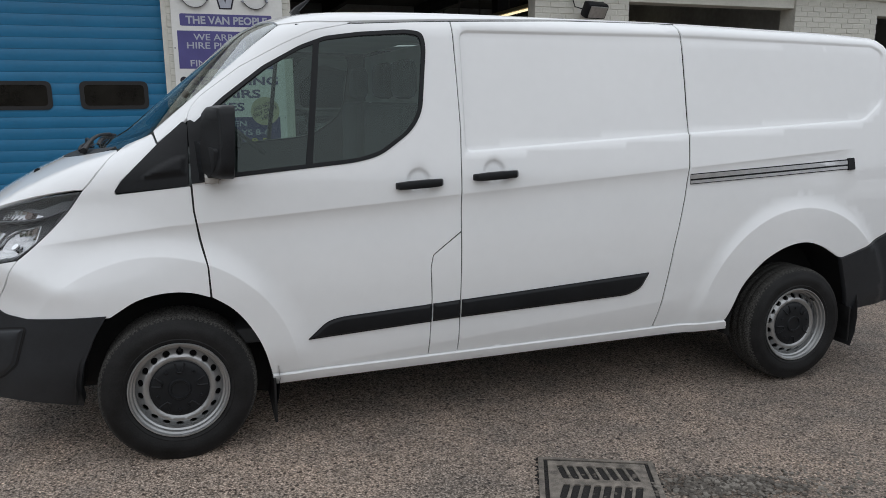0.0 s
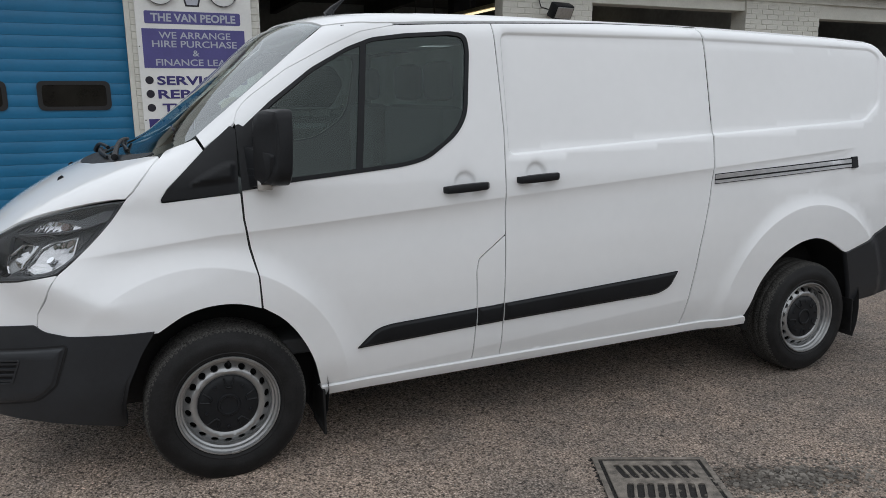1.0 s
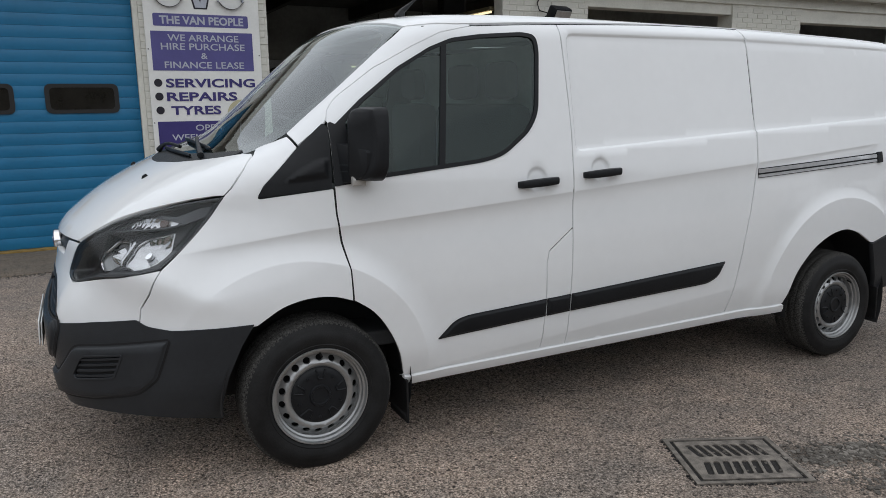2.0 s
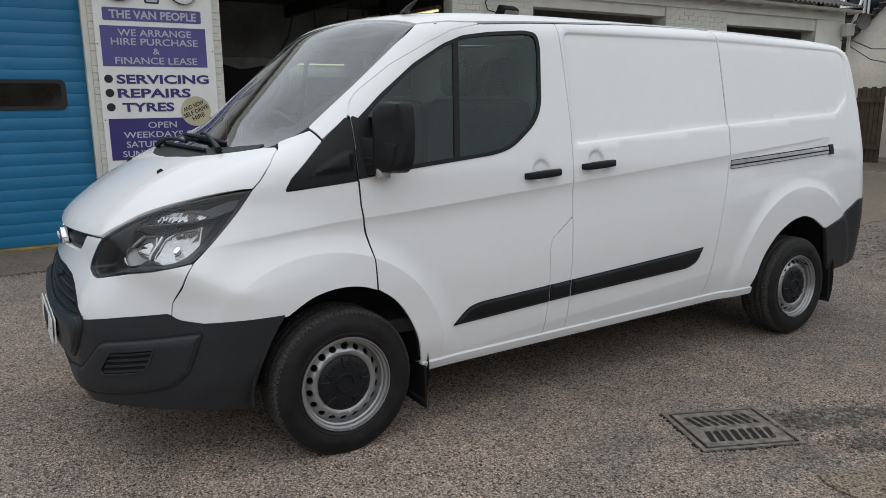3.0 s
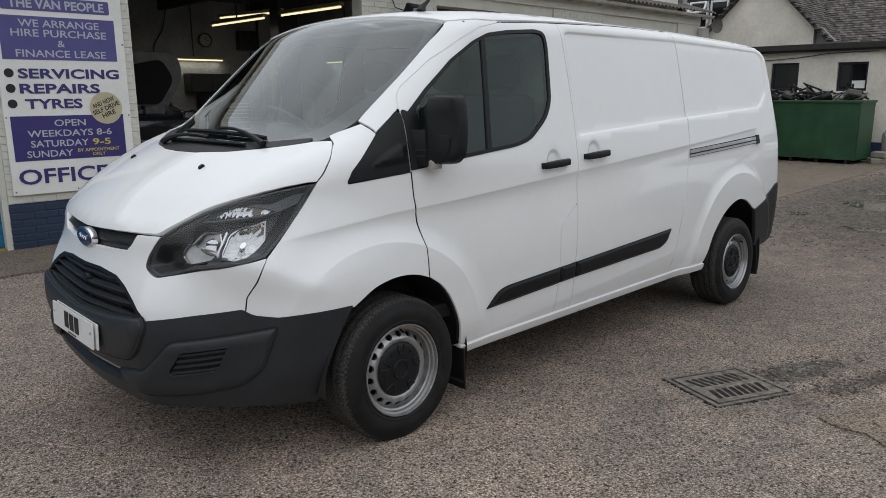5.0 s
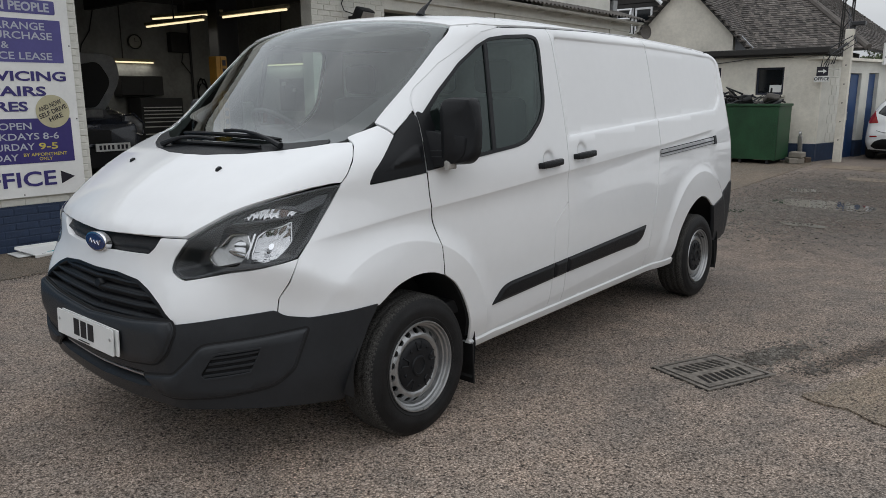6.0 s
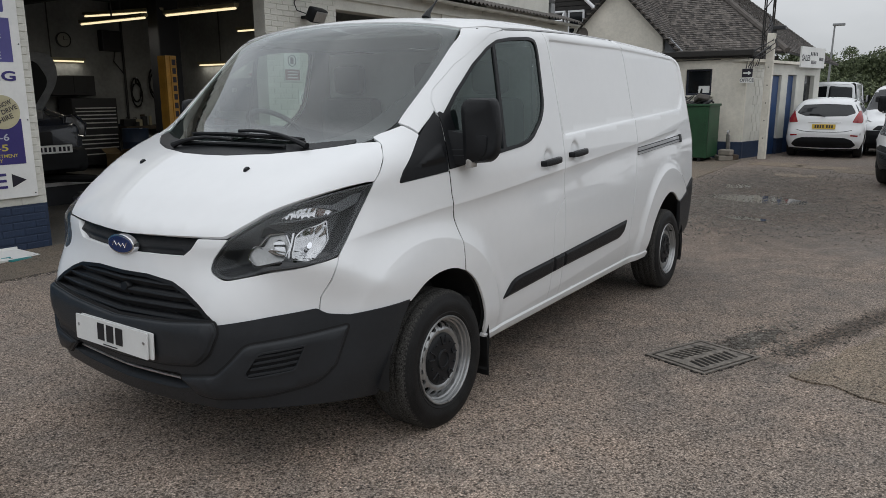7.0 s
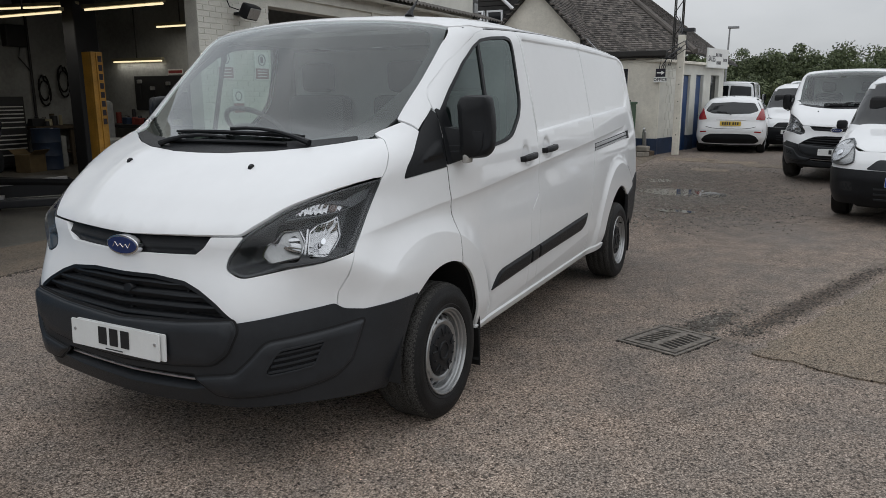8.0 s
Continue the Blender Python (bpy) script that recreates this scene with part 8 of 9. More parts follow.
part("wall", flank_sets(), WALL_WHITE, flank_wall)
part("plinth", boxes((-0.5, 0.72, -0.012, 0.25, 0.0, 0.438), (1.64, 2.05, -0.012, 0.25, 0, 0.438), (2.62, 4.3, -0.012, 0.25, 0, 0.438)), NAVY, flank_wall)
dr = part("blue_door", boxes((0.74, 1.17, 0.06, 0.11, 0.03, 2.06), (1.19, 1.62, 0.06, 0.11, 0.03, 2.06), bevel=0.008), BLUE_DOOR, flank_wall, "worn blue double door, closed")
part("handle", boxes((1.12, 1.15, 0.03, 0.06, 0.95, 1.15), bevel=0.006), ALUMINIUM, dr)
part("door_panel", boxes((2.07, 2.6, 0.08, 0.12, 0.03, 2.08), bevel=0.006), BLUE_DOOR, flank_wall, "narrow blue side door")
part("window", boxes((3.22, 3.88, 0.10, 0.14, 0.97, 2.08), bevel=0.006), WINDOW_DARK, flank_wall)
part("gutter", boxes((-0.6, 4.35, -0.12, 0.3, 2.36, 2.43), bevel=0.01), RENDER_CREAM, flank_wall)
for row in range(9):
    for k in range(3):
        if k == 2 and row % 2:
            continue
        part("block", boxes((0.02 + 0.23 * k + (0.1 if row % 2 else 0), 0.24 + 0.23 * k + (0.1 if row % 2 else 0) - 0.01, -0.010, 0.0, 0.46 + 0.22 * row, 0.67 + 0.22 * row), bevel=0.004), WALL_WHITE, flank_wall)
shop = thing("shop_sign", "white sign board with dark lettering marks over the side wall", "sign", sw @ Matrix.Translation((2.45, -0.10, 2.32)))
part("board", boxes((0, 1.66, -0.05, 0, -0.02, 0.52), bevel=0.004), SIGN_WHITE, shop)
for x0, x1, z0 in ((0.62, 1.16, 0.30), (0.70, 1.08, 0.08), (1.26, 1.58, 0.17)):
    for k in range(5):
        w = (x1 - x0) / 5
        part("mark", boxes((x0 + w * k, x0 + w * (k + 0.45), -0.056, -0.049, z0, z0 + 0.09)), SIGN_INK, shop)
letters("SALES", 0.22, SIGN_INK, Matrix.Translation((0.31, -0.053, 0.22)), shop, depth=0.0, bold=0.004)

split_letters(shop)
post = thing("concrete_post", "tall white painted concrete post with a camera on top", "post", pose(16.6, 0.92, 0.03))
part("shaft", boxes((-0.085, 0.085, -0.085, 0.085, 0, 2.98), bevel=0.012), RENDER_CREAM, post)
for k in range(6):
    part("bolt_hole", boxes((-0.09, -0.084, -0.012, 0.012, 0.5 + 0.42 * k, 0.525 + 0.42 * k)), LINER, post)
cctv = part("camera_box", boxes((-0.10, 0.10, -0.30, -0.02, 3.05, 3.14), bevel=0.015), CHEST, post, "small black security camera")
part("camera_arm", boxes((-0.02, 0.02, -0.10, 0.02, 2.97, 3.06), bevel=0.004), CHEST, cctv)
mast = thing("lattice_mast", "dark steel lattice mast beside the office", "mast", pose(17.25, 1.14, 0.0))
for sx, sy in ((-0.1, -0.1), (0.1, -0.1), (0.1, 0.1), (-0.1, 0.1)):
    part("leg", tube([(sx, sy, 2.40), (sx, sy, 7.5)], 0.016, 6), FELT, mast)
for k in range(17):
    z0 = 0.3 * k + 2.4
    part("brace", tube([(-0.1, -0.1, z0), (-0.1, 0.1, z0 + 0.3)] if k % 2 else [(-0.1, 0.1, z0), (-0.1, -0.1, z0 + 0.3)], 0.012, 6), FELT, mast)
    part("brace", tube([(-0.1, -0.1, z0), (0.1, -0.1, z0 + 0.3)] if k % 2 else [(0.1, -0.1, z0), (-0.1, -0.1, z0 + 0.3)], 0.012, 6), FELT, mast)
osign = thing("office_sign", "black arrow sign over a white office sign, on the building corner", "sign", pose(16.27, 1.34, 1.86, 0, 0, -90))
part("arrow_board", boxes((-0.12, 0.12, 0, 0.012, 0.13, 0.33), bevel=0.002), SIGN_INK, osign)
part("arrow", slab([(-0.09, 0.215), (0.02, 0.215), (0.02, 0.18), (0.095, 0.23), (0.02, 0.28), (0.02, 0.245), (-0.09, 0.245)], 0.004, Matrix.Translation((0, -0.004, 0))), SIGN_WHITE, osign)
part("name_board", boxes((-0.16, 0.16, 0, 0.012, 0.0, 0.12), bevel=0.002), SIGN_WHITE, osign)
ob = letters("OFFICE", 0.10, SIGN_INK, Matrix.Translation((0, -0.003, 0.06)), osign, depth=0.0, bold=0.002)
split_letters(osign)
part("bracket", boxes((-0.1, 0.35, 0.012, 0.03, 0.08, 0.10), (-0.1, 0.35, 0.012, 0.03, 0.26, 0.28), bevel=0.003), WHITE_PVC, osign)
cables = thing("wall_cables", "tangle of black cables at the building corner", "cable")
r = random.Random(9)
for k in range(6):
    y0, z0 = 1.40 - 0.05 * k, 2.52 + r.uniform(-0.08, 0.1)
    part("cable", tube([(16.30, y0, 2.05 + 0.05 * k), (16.28, y0 - 0.03, 2.25), (16.26, y0 - r.uniform(0, 0.2), z0), (16.5, 1.0 - 0.05 * k, z0 + 0.25), (17.1, 1.1, 2.9 + 0.12 * k)], 0.011, 6), CHEST, cables)
long_cable = thing("wall_cable", "black cable looped along the office wall", "cable")
part("cable", tube([(16.37, 4.95, 2.36), (16.37, 4.4, 2.30), (16.37, 3.7, 2.34), (16.37, 3.0, 2.42), (16.37, 2.0, 2.43)], 0.008, 6), CHEST, long_cable)
over = thing("overhead_cable", "black overhead cables between the buildings", "cable")
part("cable", tube([(13.9, 5.0, 2.75), (15.2, 5.05, 2.52), (16.4, 5.05, 2.55)], 0.012, 6), CHEST, over)
part("cable", tube([(13.9, 5.0, 2.65), (15.2, 5.05, 2.30), (16.4, 5.02, 2.20)], 0.009, 6), CHEST, over)
horn = thing("wall_siren", "grey weathered bell-mouth fitting under the eaves", "siren", pose(13.95, 4.80, 2.98, 0, 0, -20))
part("bell", lathe([(0.02, 0.0), (0.05, -0.1), (0.09, -0.2), (0.16, -0.28), (0.15, -0.27), (0.0, -0.2)], 20), SHEET, horn, smooth=True)
part("box", boxes((-0.16, 0.04, -0.02, 0.14, -0.26, -0.02), bevel=0.02), WHITE_PVC, horn)

# ---- skip with scrap, tyres, gate, rubble ----
GREEN = material("scuffed_green_skip_paint", (0.018, 0.075, 0.030), 0.5, vary=0.35, scale=3, bump=0.1, bump_scale=20)
gz = height_at(15.2, 2.8)
skip = thing("skip", "scuffed green metal skip heaped with scrap", "skip", pose(15.0, 1.84, gz))
for name, q in (("side_panel", (0, 0.03, 0, 2.03, 0.10, 1.32)), ("side_panel", (0.95, 0.98, 0, 2.03, 0.10, 1.32)), ("end_panel", (0.03, 0.95, 0.0, 0.03, 0.10, 1.32)), ("end_panel", (0.03, 0.95, 2.0, 2.03, 0.10, 1.32)), ("base", (0.03, 0.95, 0.03, 2.0, 0.10, 0.13))):
    part(name, boxes(q), GREEN, skip)
part("rim", boxes((-0.03, 0.05, -0.03, 2.06, 1.29, 1.345), (0.93, 1.01, -0.03, 2.06, 1.29, 1.345), (0.05, 0.93, -0.03, 0.05, 1.29, 1.345), (0.05, 0.93, 1.98, 2.06, 1.29, 1.345), bevel=0.012), GREEN, skip)
for sy in (0.0, 1.97):
    part("corner_post", boxes((-0.012, 0.04, sy, sy + 0.06, 0.09, 1.30), bevel=0.006), GREEN, skip)
for sy in (0.15, 0.75, 1.3, 1.85):
    part("foot", boxes((0.02, 0.96, sy, sy + 0.06, 0.0, 0.10), bevel=0.006), LINER, skip)
r = random.Random(21)
scrap = thing("scrap_heap", "dark scrap metal and hoses heaped in the skip", "scrap", kind="stuff")
for k in range(46):
    x0, y0, z0 = 15.1 + r.uniform(0.05, 0.75), 1.95 + r.uniform(0.02, 1.8), gz + 1.30 + r.uniform(0, 0.20)
    mat = (CHEST, SHEET, RUBBER, LINER, CHEST)[k % 5]
    if k % 3 == 0:
        part("hose", tube([(x0 + 0.12 * math.cos(a), y0 + 0.16 * math.sin(a), z0 + 0.03 * math.sin(2 * a) + 0.02 * a) for a in np.linspace(0, r.uniform(2, 6), 10)], 0.022, 6), mat, scrap)
    elif k % 3 == 1:
        part("bar", tube([(x0, y0, z0), (x0 + r.uniform(-0.2, 0.2), y0 + r.uniform(-0.3, 0.3), z0 + r.uniform(0.0, 0.28)), (x0 + r.uniform(-0.2, 0.2), y0 + r.uniform(-0.4, 0.4), z0 + r.uniform(0.0, 0.2))], 0.025, 6), mat, scrap)
    else:
        pc = part("lump", boxes((-0.12, 0.12, -0.1, 0.1, -0.06, 0.06), bevel=0.03), mat, scrap)
        pc.data.transform(Matrix.Translation((x0, y0, z0)) @ pose(0, 0, 0, r.uniform(-40, 40), r.uniform(-40, 40), r.uniform(0, 180)) @ Matrix.Diagonal((r.uniform(0.5, 1.5), r.uniform(0.5, 1.6), r.uniform(0.4, 1.2), 1)))
part("fill", boxes((15.04, 15.94, 1.88, 3.83, gz + 0.9, gz + 1.24), bevel=0.05), LINER, scrap)
tz = height_at(14.9, 3.95)
first = None
for k in range(6):
    m = pose(14.88 + 0.015 * math.sin(k * 2.3), 3.93 + 0.02 * math.cos(k * 1.7), tz + 0.008 + 0.193 * k, 90, 0, 40 * k)
    if first is None:
        first = thing("tyre", "worn black tyre in a stack beside the skip", "tyre", m, group="stacked tyres")
        part("casing", lathe([(0.19, 0.02), (0.21, 0.0), (0.27, 0.0), (0.295, 0.02), (0.30, 0.06), (0.30, 0.13), (0.295, 0.17), (0.27, 0.19), (0.21, 0.19), (0.19, 0.17)], 40), RUBBER, first, smooth=True)
    else:
        copy_thing(first, m)
WOOD = material("weathered_brown_wood", (0.10, 0.070, 0.048), 0.85, vary=0.4, scale=6, bump=0.3, bump_scale=50)
gate = thing("timber_gate", "weathered brown timber gate leaning between the buildings", "gate", pose(16.0, 5.35, 0.03, 0, 0, 78))
for k in range(6):
    part("plank", boxes((-0.35 + 0.12 * k, -0.245 + 0.12 * k, 0, 0.025, 0, 1.70 - 0.03 * (k % 2)), bevel=0.004), WOOD, gate)
for z0 in (0.3, 1.35):
    part("rail", boxes((-0.35, 0.36, 0.026, 0.06, z0, z0 + 0.1), bevel=0.004), WOOD, gate)
rub = random.Random(3)
for k in range(7):
    blk = thing("rubble_block", "broken concrete block beside the skip", "block", pose(15.55 + rub.uniform(0, 0.6), 1.35 + rub.uniform(0, 0.32), 0.036 + (0.13 if k > 4 else 0), 0, 0, rub.uniform(0, 90)), group="rubble")
    part("block", boxes((-0.15, 0.15, -0.09, 0.09, 0, 0.12), bevel=0.02), (CONCRETE, WOOD, CONCRETE)[k % 3], blk)
lev = thing("metal_bracket", "dull metal bracket standing against the wall", "bracket", pose(16.2, 1.62, 0.04, 0, -14, 0))
part("bar", boxes((-0.03, 0.03, -0.05, 0.05, 0.0, 0.62), bevel=0.02), ALUMINIUM, lev)
part("eye", lathe([(0.02, -0.02), (0.06, -0.02), (0.06, 0.02), (0.02, 0.02)], 16), ALUMINIUM, lev).data.transform(Matrix.Translation((0, 0, 0.66)))

# ======================= other vehicles =======================
def make_skin(nose, flank, roof, tail, bow, tail_bow, taper=0.1, k=0.16, arches=()):
    NO, FL, RO, TA = curve(nose, 0.025), curve(flank, 0.03), curve(roof, 0.12), curve(tail, 0.025)

    def f(p):
        x, y, z = p[:, 0], np.abs(p[:, 1]), p[:, 2]
        lean = (NO(z + 0.01) - NO(z - 0.01)) / 0.02
        front = (NO(z) + bow * y ** 2 + 0.9 * np.maximum(y - 0.55, 0) ** 2 - x) / np.sqrt(1 + lean * lean)
        tl = (TA(z + 0.01) - TA(z - 0.01)) / 0.02
        back = (x - TA(z) + tail_bow * y ** 2 + 0.7 * np.maximum(y - 0.55, 0) ** 2) / np.sqrt(1 + tl * tl)
        fl = np.zeros_like(x)
        for hx, hz in arches:
            fl += 0.02 * (1 - step(np.hypot(x - hx, z - hz), 0.36, 0.48))
        sd = y - FL(z) + taper * np.maximum(-0.2 - x, 0) ** 2 * 0.3 - fl
        top = z - RO(x) + 0.05 * (y / 0.7) ** 2
        g = smooth_max(smooth_max(front, sd, k), top, 0.12)
        return smooth_max(g, back, k)
    return f


def arch_points(hx, hz, r, lo):
    """The lower edge over a wheel, from behind it to ahead."""
    a0 = math.asin((lo - hz) / r) if abs(lo - hz) < r else -0.3
    return [(hx + r * math.cos(a), hz + r * math.sin(a), 0.0) for a in np.linspace(a0, math.pi - a0, 11)]


def simple_wheel(parent, x, y, r, far, rim_mat):
    m = Matrix.Translation((x, y, r)) @ (Matrix.Rotation(math.pi, 4, "Z") if far else Matrix.Identity(4))
    w = part("wheel", lathe([(0.0, 0.03), (0.05, 0.02), (0.14, 0.035), (r * 0.62, 0.02), (r * 0.66, 0.0)], 28), rim_mat, parent, smooth=True)
    w.data.transform(m)
    part("tyre", lathe([(r * 0.64, 0.01), (r * 0.72, -0.008), (r * 0.92, -0.004), (r, 0.03), (r, 0.17), (r * 0.9, 0.2), (r * 0.6, 0.19)], 36), RUBBER, w, smooth=True).data.transform(m)


def plate_bars(parent, at, mat, label, count=7):
    pl = part("number_plate", slab(rounded([(-0.26, -0.056), (0.26, -0.056), (0.26, 0.056), (-0.26, 0.056)], 0.008, 3), 0.006, at), mat, parent, label)
    for k in range(count):
        x0 = -0.20 + 0.056 * k + (0.03 if k > 3 else 0)
        part("plate_mark", boxes((x0, x0 + 0.036, -0.003, -0.001, -0.036, 0.036)), INK, pl).data.transform(at)


RED_LAMP = material("red_tail_lamp", (0.30, 0.012, 0.015), 0.15, vary=0.1, coat=0.7)
YELLOW_PLATE = material("yellow_plate", (0.62, 0.42, 0.04), 0.4, vary=0.05)

# ---- white hatchback, seen from behind ----
hatch_skin = make_skin([(0.2, -1.85), (0.5, -1.98), (0.75, -1.90), (0.9, -1.4), (1.0, -0.95), (1.4, -0.1), (1.5, 0.3)],
                       [(0.2, 0.80), (0.4, 0.845), (0.7, 0.86), (0.9, 0.85), (1.0, 0.82), (1.2, 0.73), (1.4, 0.62), (1.5, 0.5)],
                       [(-1.0, 1.30), (0.0, 1.475), (0.6, 1.48), (1.5, 1.43), (2.0, 1.36)],
                       [(0.2, 1.72), (0.38, 1.86), (0.62, 1.88), (0.80, 1.80), (0.95, 1.77), (1.05, 1.72), (1.40, 1.42), (1.5, 1.30)], 0.2, 0.12, arches=((-1.25, 0.31), (1.24, 0.31)))
skin[0] = hatch_skin
hatch = thing("hatchback", "white hatchback car parked by the office", "car", pose(19.5, -0.22, 0.035, 0, 0, 181))
for far in (False, True):
    o = [(-1.84, 0.30, 0.02), (-1.60, 0.22, 0.02), *arch_points(-1.25, 0.31, 0.35, 0.22)[::-1], *arch_points(1.24, 0.31, 0.35, 0.22)[::-1], (1.62, 0.24, 0.02), (1.74, 0.45), (1.70, 0.8), (1.60, 1.0), (1.36, 1.36), (0.5, 1.42), (0.0, 1.38), (-0.9, 0.98), (-1.7, 0.75)]
    side_win = rounded([(-0.62, 0.96), (0.05, 0.985), (0.75, 1.02), (1.22, 1.08), (1.18, 1.22), (0.9, 1.32), (0.3, 1.35), (0.0, 1.31), (-0.4, 1.12)], 0.03)
    part("side", panel(rounded(o, 0.03), holes=[side_win], gap=0.07, mirror=far), WHITE_PAINT, hatch)
    part("side_window", panel(side_win, gap=0.09, lift=-0.004, rim=0, mirror=far), WINDOW_DARK, hatch)
    part("tail_lamp", panel(rounded([(0.60, 0.87), (0.80, 0.85), (0.815, 0.93), (0.745, 1.15), (0.715, 1.15)] if not far else [(-0.60, 0.87), (-0.715, 1.15), (-0.745, 1.15), (-0.815, 0.93), (-0.80, 0.85)], 0.02), "rear", gap=0.04, lift=0.012, rim=0.02), RED_LAMP, hatch, "red tail lamp")
    part("reflector", panel(rounded([(0.58, 0.545), (0.74, 0.53), (0.75, 0.565), (0.60, 0.575)] if not far else [(-0.58, 0.545), (-0.60, 0.575), (-0.75, 0.565), (-0.74, 0.53)], 0.008), "rear", gap=0.05, lift=0.012, rim=0.015), RED_LAMP, hatch)
    s = 1 if far else -1
    simple_wheel(hatch, 1.24, s * 0.845, 0.30, far, STEEL)
    simple_wheel(hatch, -1.25, s * 0.845, 0.30, far, STEEL)
    part("door_mirror", boxes((-0.55, -0.42, min(s * 0.84, s * 1.0), max(s * 0.84, s * 1.0), 0.98, 1.10), bevel=0.03), WHITE_PAINT, hatch, smooth=True)
rear_win = rounded(round_ways([(0.0, 1.005), (0.46, 1.02), (0.655, 1.09), (0.61, 1.17), (0.53, 1.29), (0.0, 1.315)]), 0.04)
part("tailgate", panel(rounded(round_ways([(0.0, 0.50), (0.78, 0.52), (0.80, 0.9), (0.66, 1.2), (0.55, 1.40), (0.0, 1.425)]), 0.05), "rear", holes=[rear_win], gap=0.05, lift=0.004), WHITE_PAINT, hatch)
part("rear_window", panel(rear_win, "rear", gap=0.08, lift=-0.002, rim=0), WINDOW_DARK, hatch)
part("roof", panel(rounded([(-0.1, -0.60), (1.40, -0.56), (1.40, 0.56), (-0.1, 0.60)], 0.05), "plan", gap=0.08, lift=0.003), WHITE_PAINT, hatch)
part("bonnet", panel(rounded([(-1.85, -0.5), (-0.9, -0.66), (-0.9, 0.66), (-1.85, 0.5)], 0.05), "plan", gap=0.08, lift=0.003), WHITE_PAINT, hatch)
part("windscreen", panel(rounded([(-0.88, -0.6), (-0.12, -0.56), (-0.12, 0.56), (-0.88, 0.6)], 0.05), "plan", gap=0.08, lift=0.002), WINDOW_DARK, hatch)
part("bumper_insert", panel(rounded(round_ways([(0.0, 0.25), (0.62, 0.26), (0.72, 0.33), (0.62, 0.45), (0.48, 0.50), (0.0, 0.51)]), 0.04), "rear", gap=0.05, lift=0.012, rim=0.03), BLACK_PLASTIC, hatch, "black lower bumper")
part("rear_bumper", panel(rounded(round_ways([(0.0, 0.22), (0.76, 0.24), (0.80, 0.40), (0.78, 0.60), (0.0, 0.60)]), 0.05), "rear", gap=0.05, lift=0.007), WHITE_PAINT, hatch)
plate_bars(hatch, Matrix.Translation((1.87, 0.0, 0.77)) @ pose(0, 0, 0, 0, 0, 90) @ pose(0, 0, 0, -8, 0, 0), YELLOW_PLATE, "yellow rear plate with dark marks")
part("tailgate_seam", tube([tuple(q) for q in meet(np.array([(4.9, y0, 0.635 + 0.05 * (abs(y0) / 0.6) ** 4) for y0 in np.linspace(-0.62, 0.62, 15)]), np.tile((-1.0, 0.0, 0.0), (15, 1)), 4.4) + np.array((0.006, 0, 0))], 0.006, 6), LINER, hatch)
part("tailgate_strip", tube([tuple(q) for q in meet(np.array([(4.9, y0, 0.865) for y0 in np.linspace(-0.36, 0.36, 9)]), np.tile((-1.0, 0.0, 0.0), (9, 1)), 4.4) + np.array((0.008, 0, 0))], 0.012, 6), ALUMINIUM, hatch)
part("wiper", tube([(1.80, 0.0, 1.0), (1.74, -0.15, 1.06), (1.70, -0.36, 1.07)], 0.012, 6), BLACK_PLASTIC, hatch)
part("underbody", boxes((-1.7, 1.7, -0.68, 0.68, 0.18, 0.5), bevel=0.05), LINER, hatch)
part("cabin", boxes((-0.6, 1.3, -0.6, 0.6, 0.5, 1.2), bevel=0.05), LINER, hatch)

# ---- small white vans, seen from the front ----
cadet_skin = make_skin([(0.2, -0.80), (0.35, -0.90), (0.55, -0.92), (0.75, -0.86), (0.88, -0.74), (1.0, -0.45), (1.10, -0.10), (1.2, 0.06), (1.7, 0.62), (1.8, 0.9)],
                       [(0.2, 0.82), (0.4, 0.88), (0.7, 0.90), (1.0, 0.90), (1.2, 0.86), (1.5, 0.78), (1.75, 0.70), (1.85, 0.6)],
                       [(-0.5, 1.6), (0.6, 1.78), (1.2, 1.82), (3.0, 1.82), (3.6, 1.78)],
                       [(0.2, 3.45), (0.5, 3.52), (1.2, 3.50), (1.8, 3.40)], 0.22, 0.06, arches=((0.0, 0.32), (2.73, 0.32)))


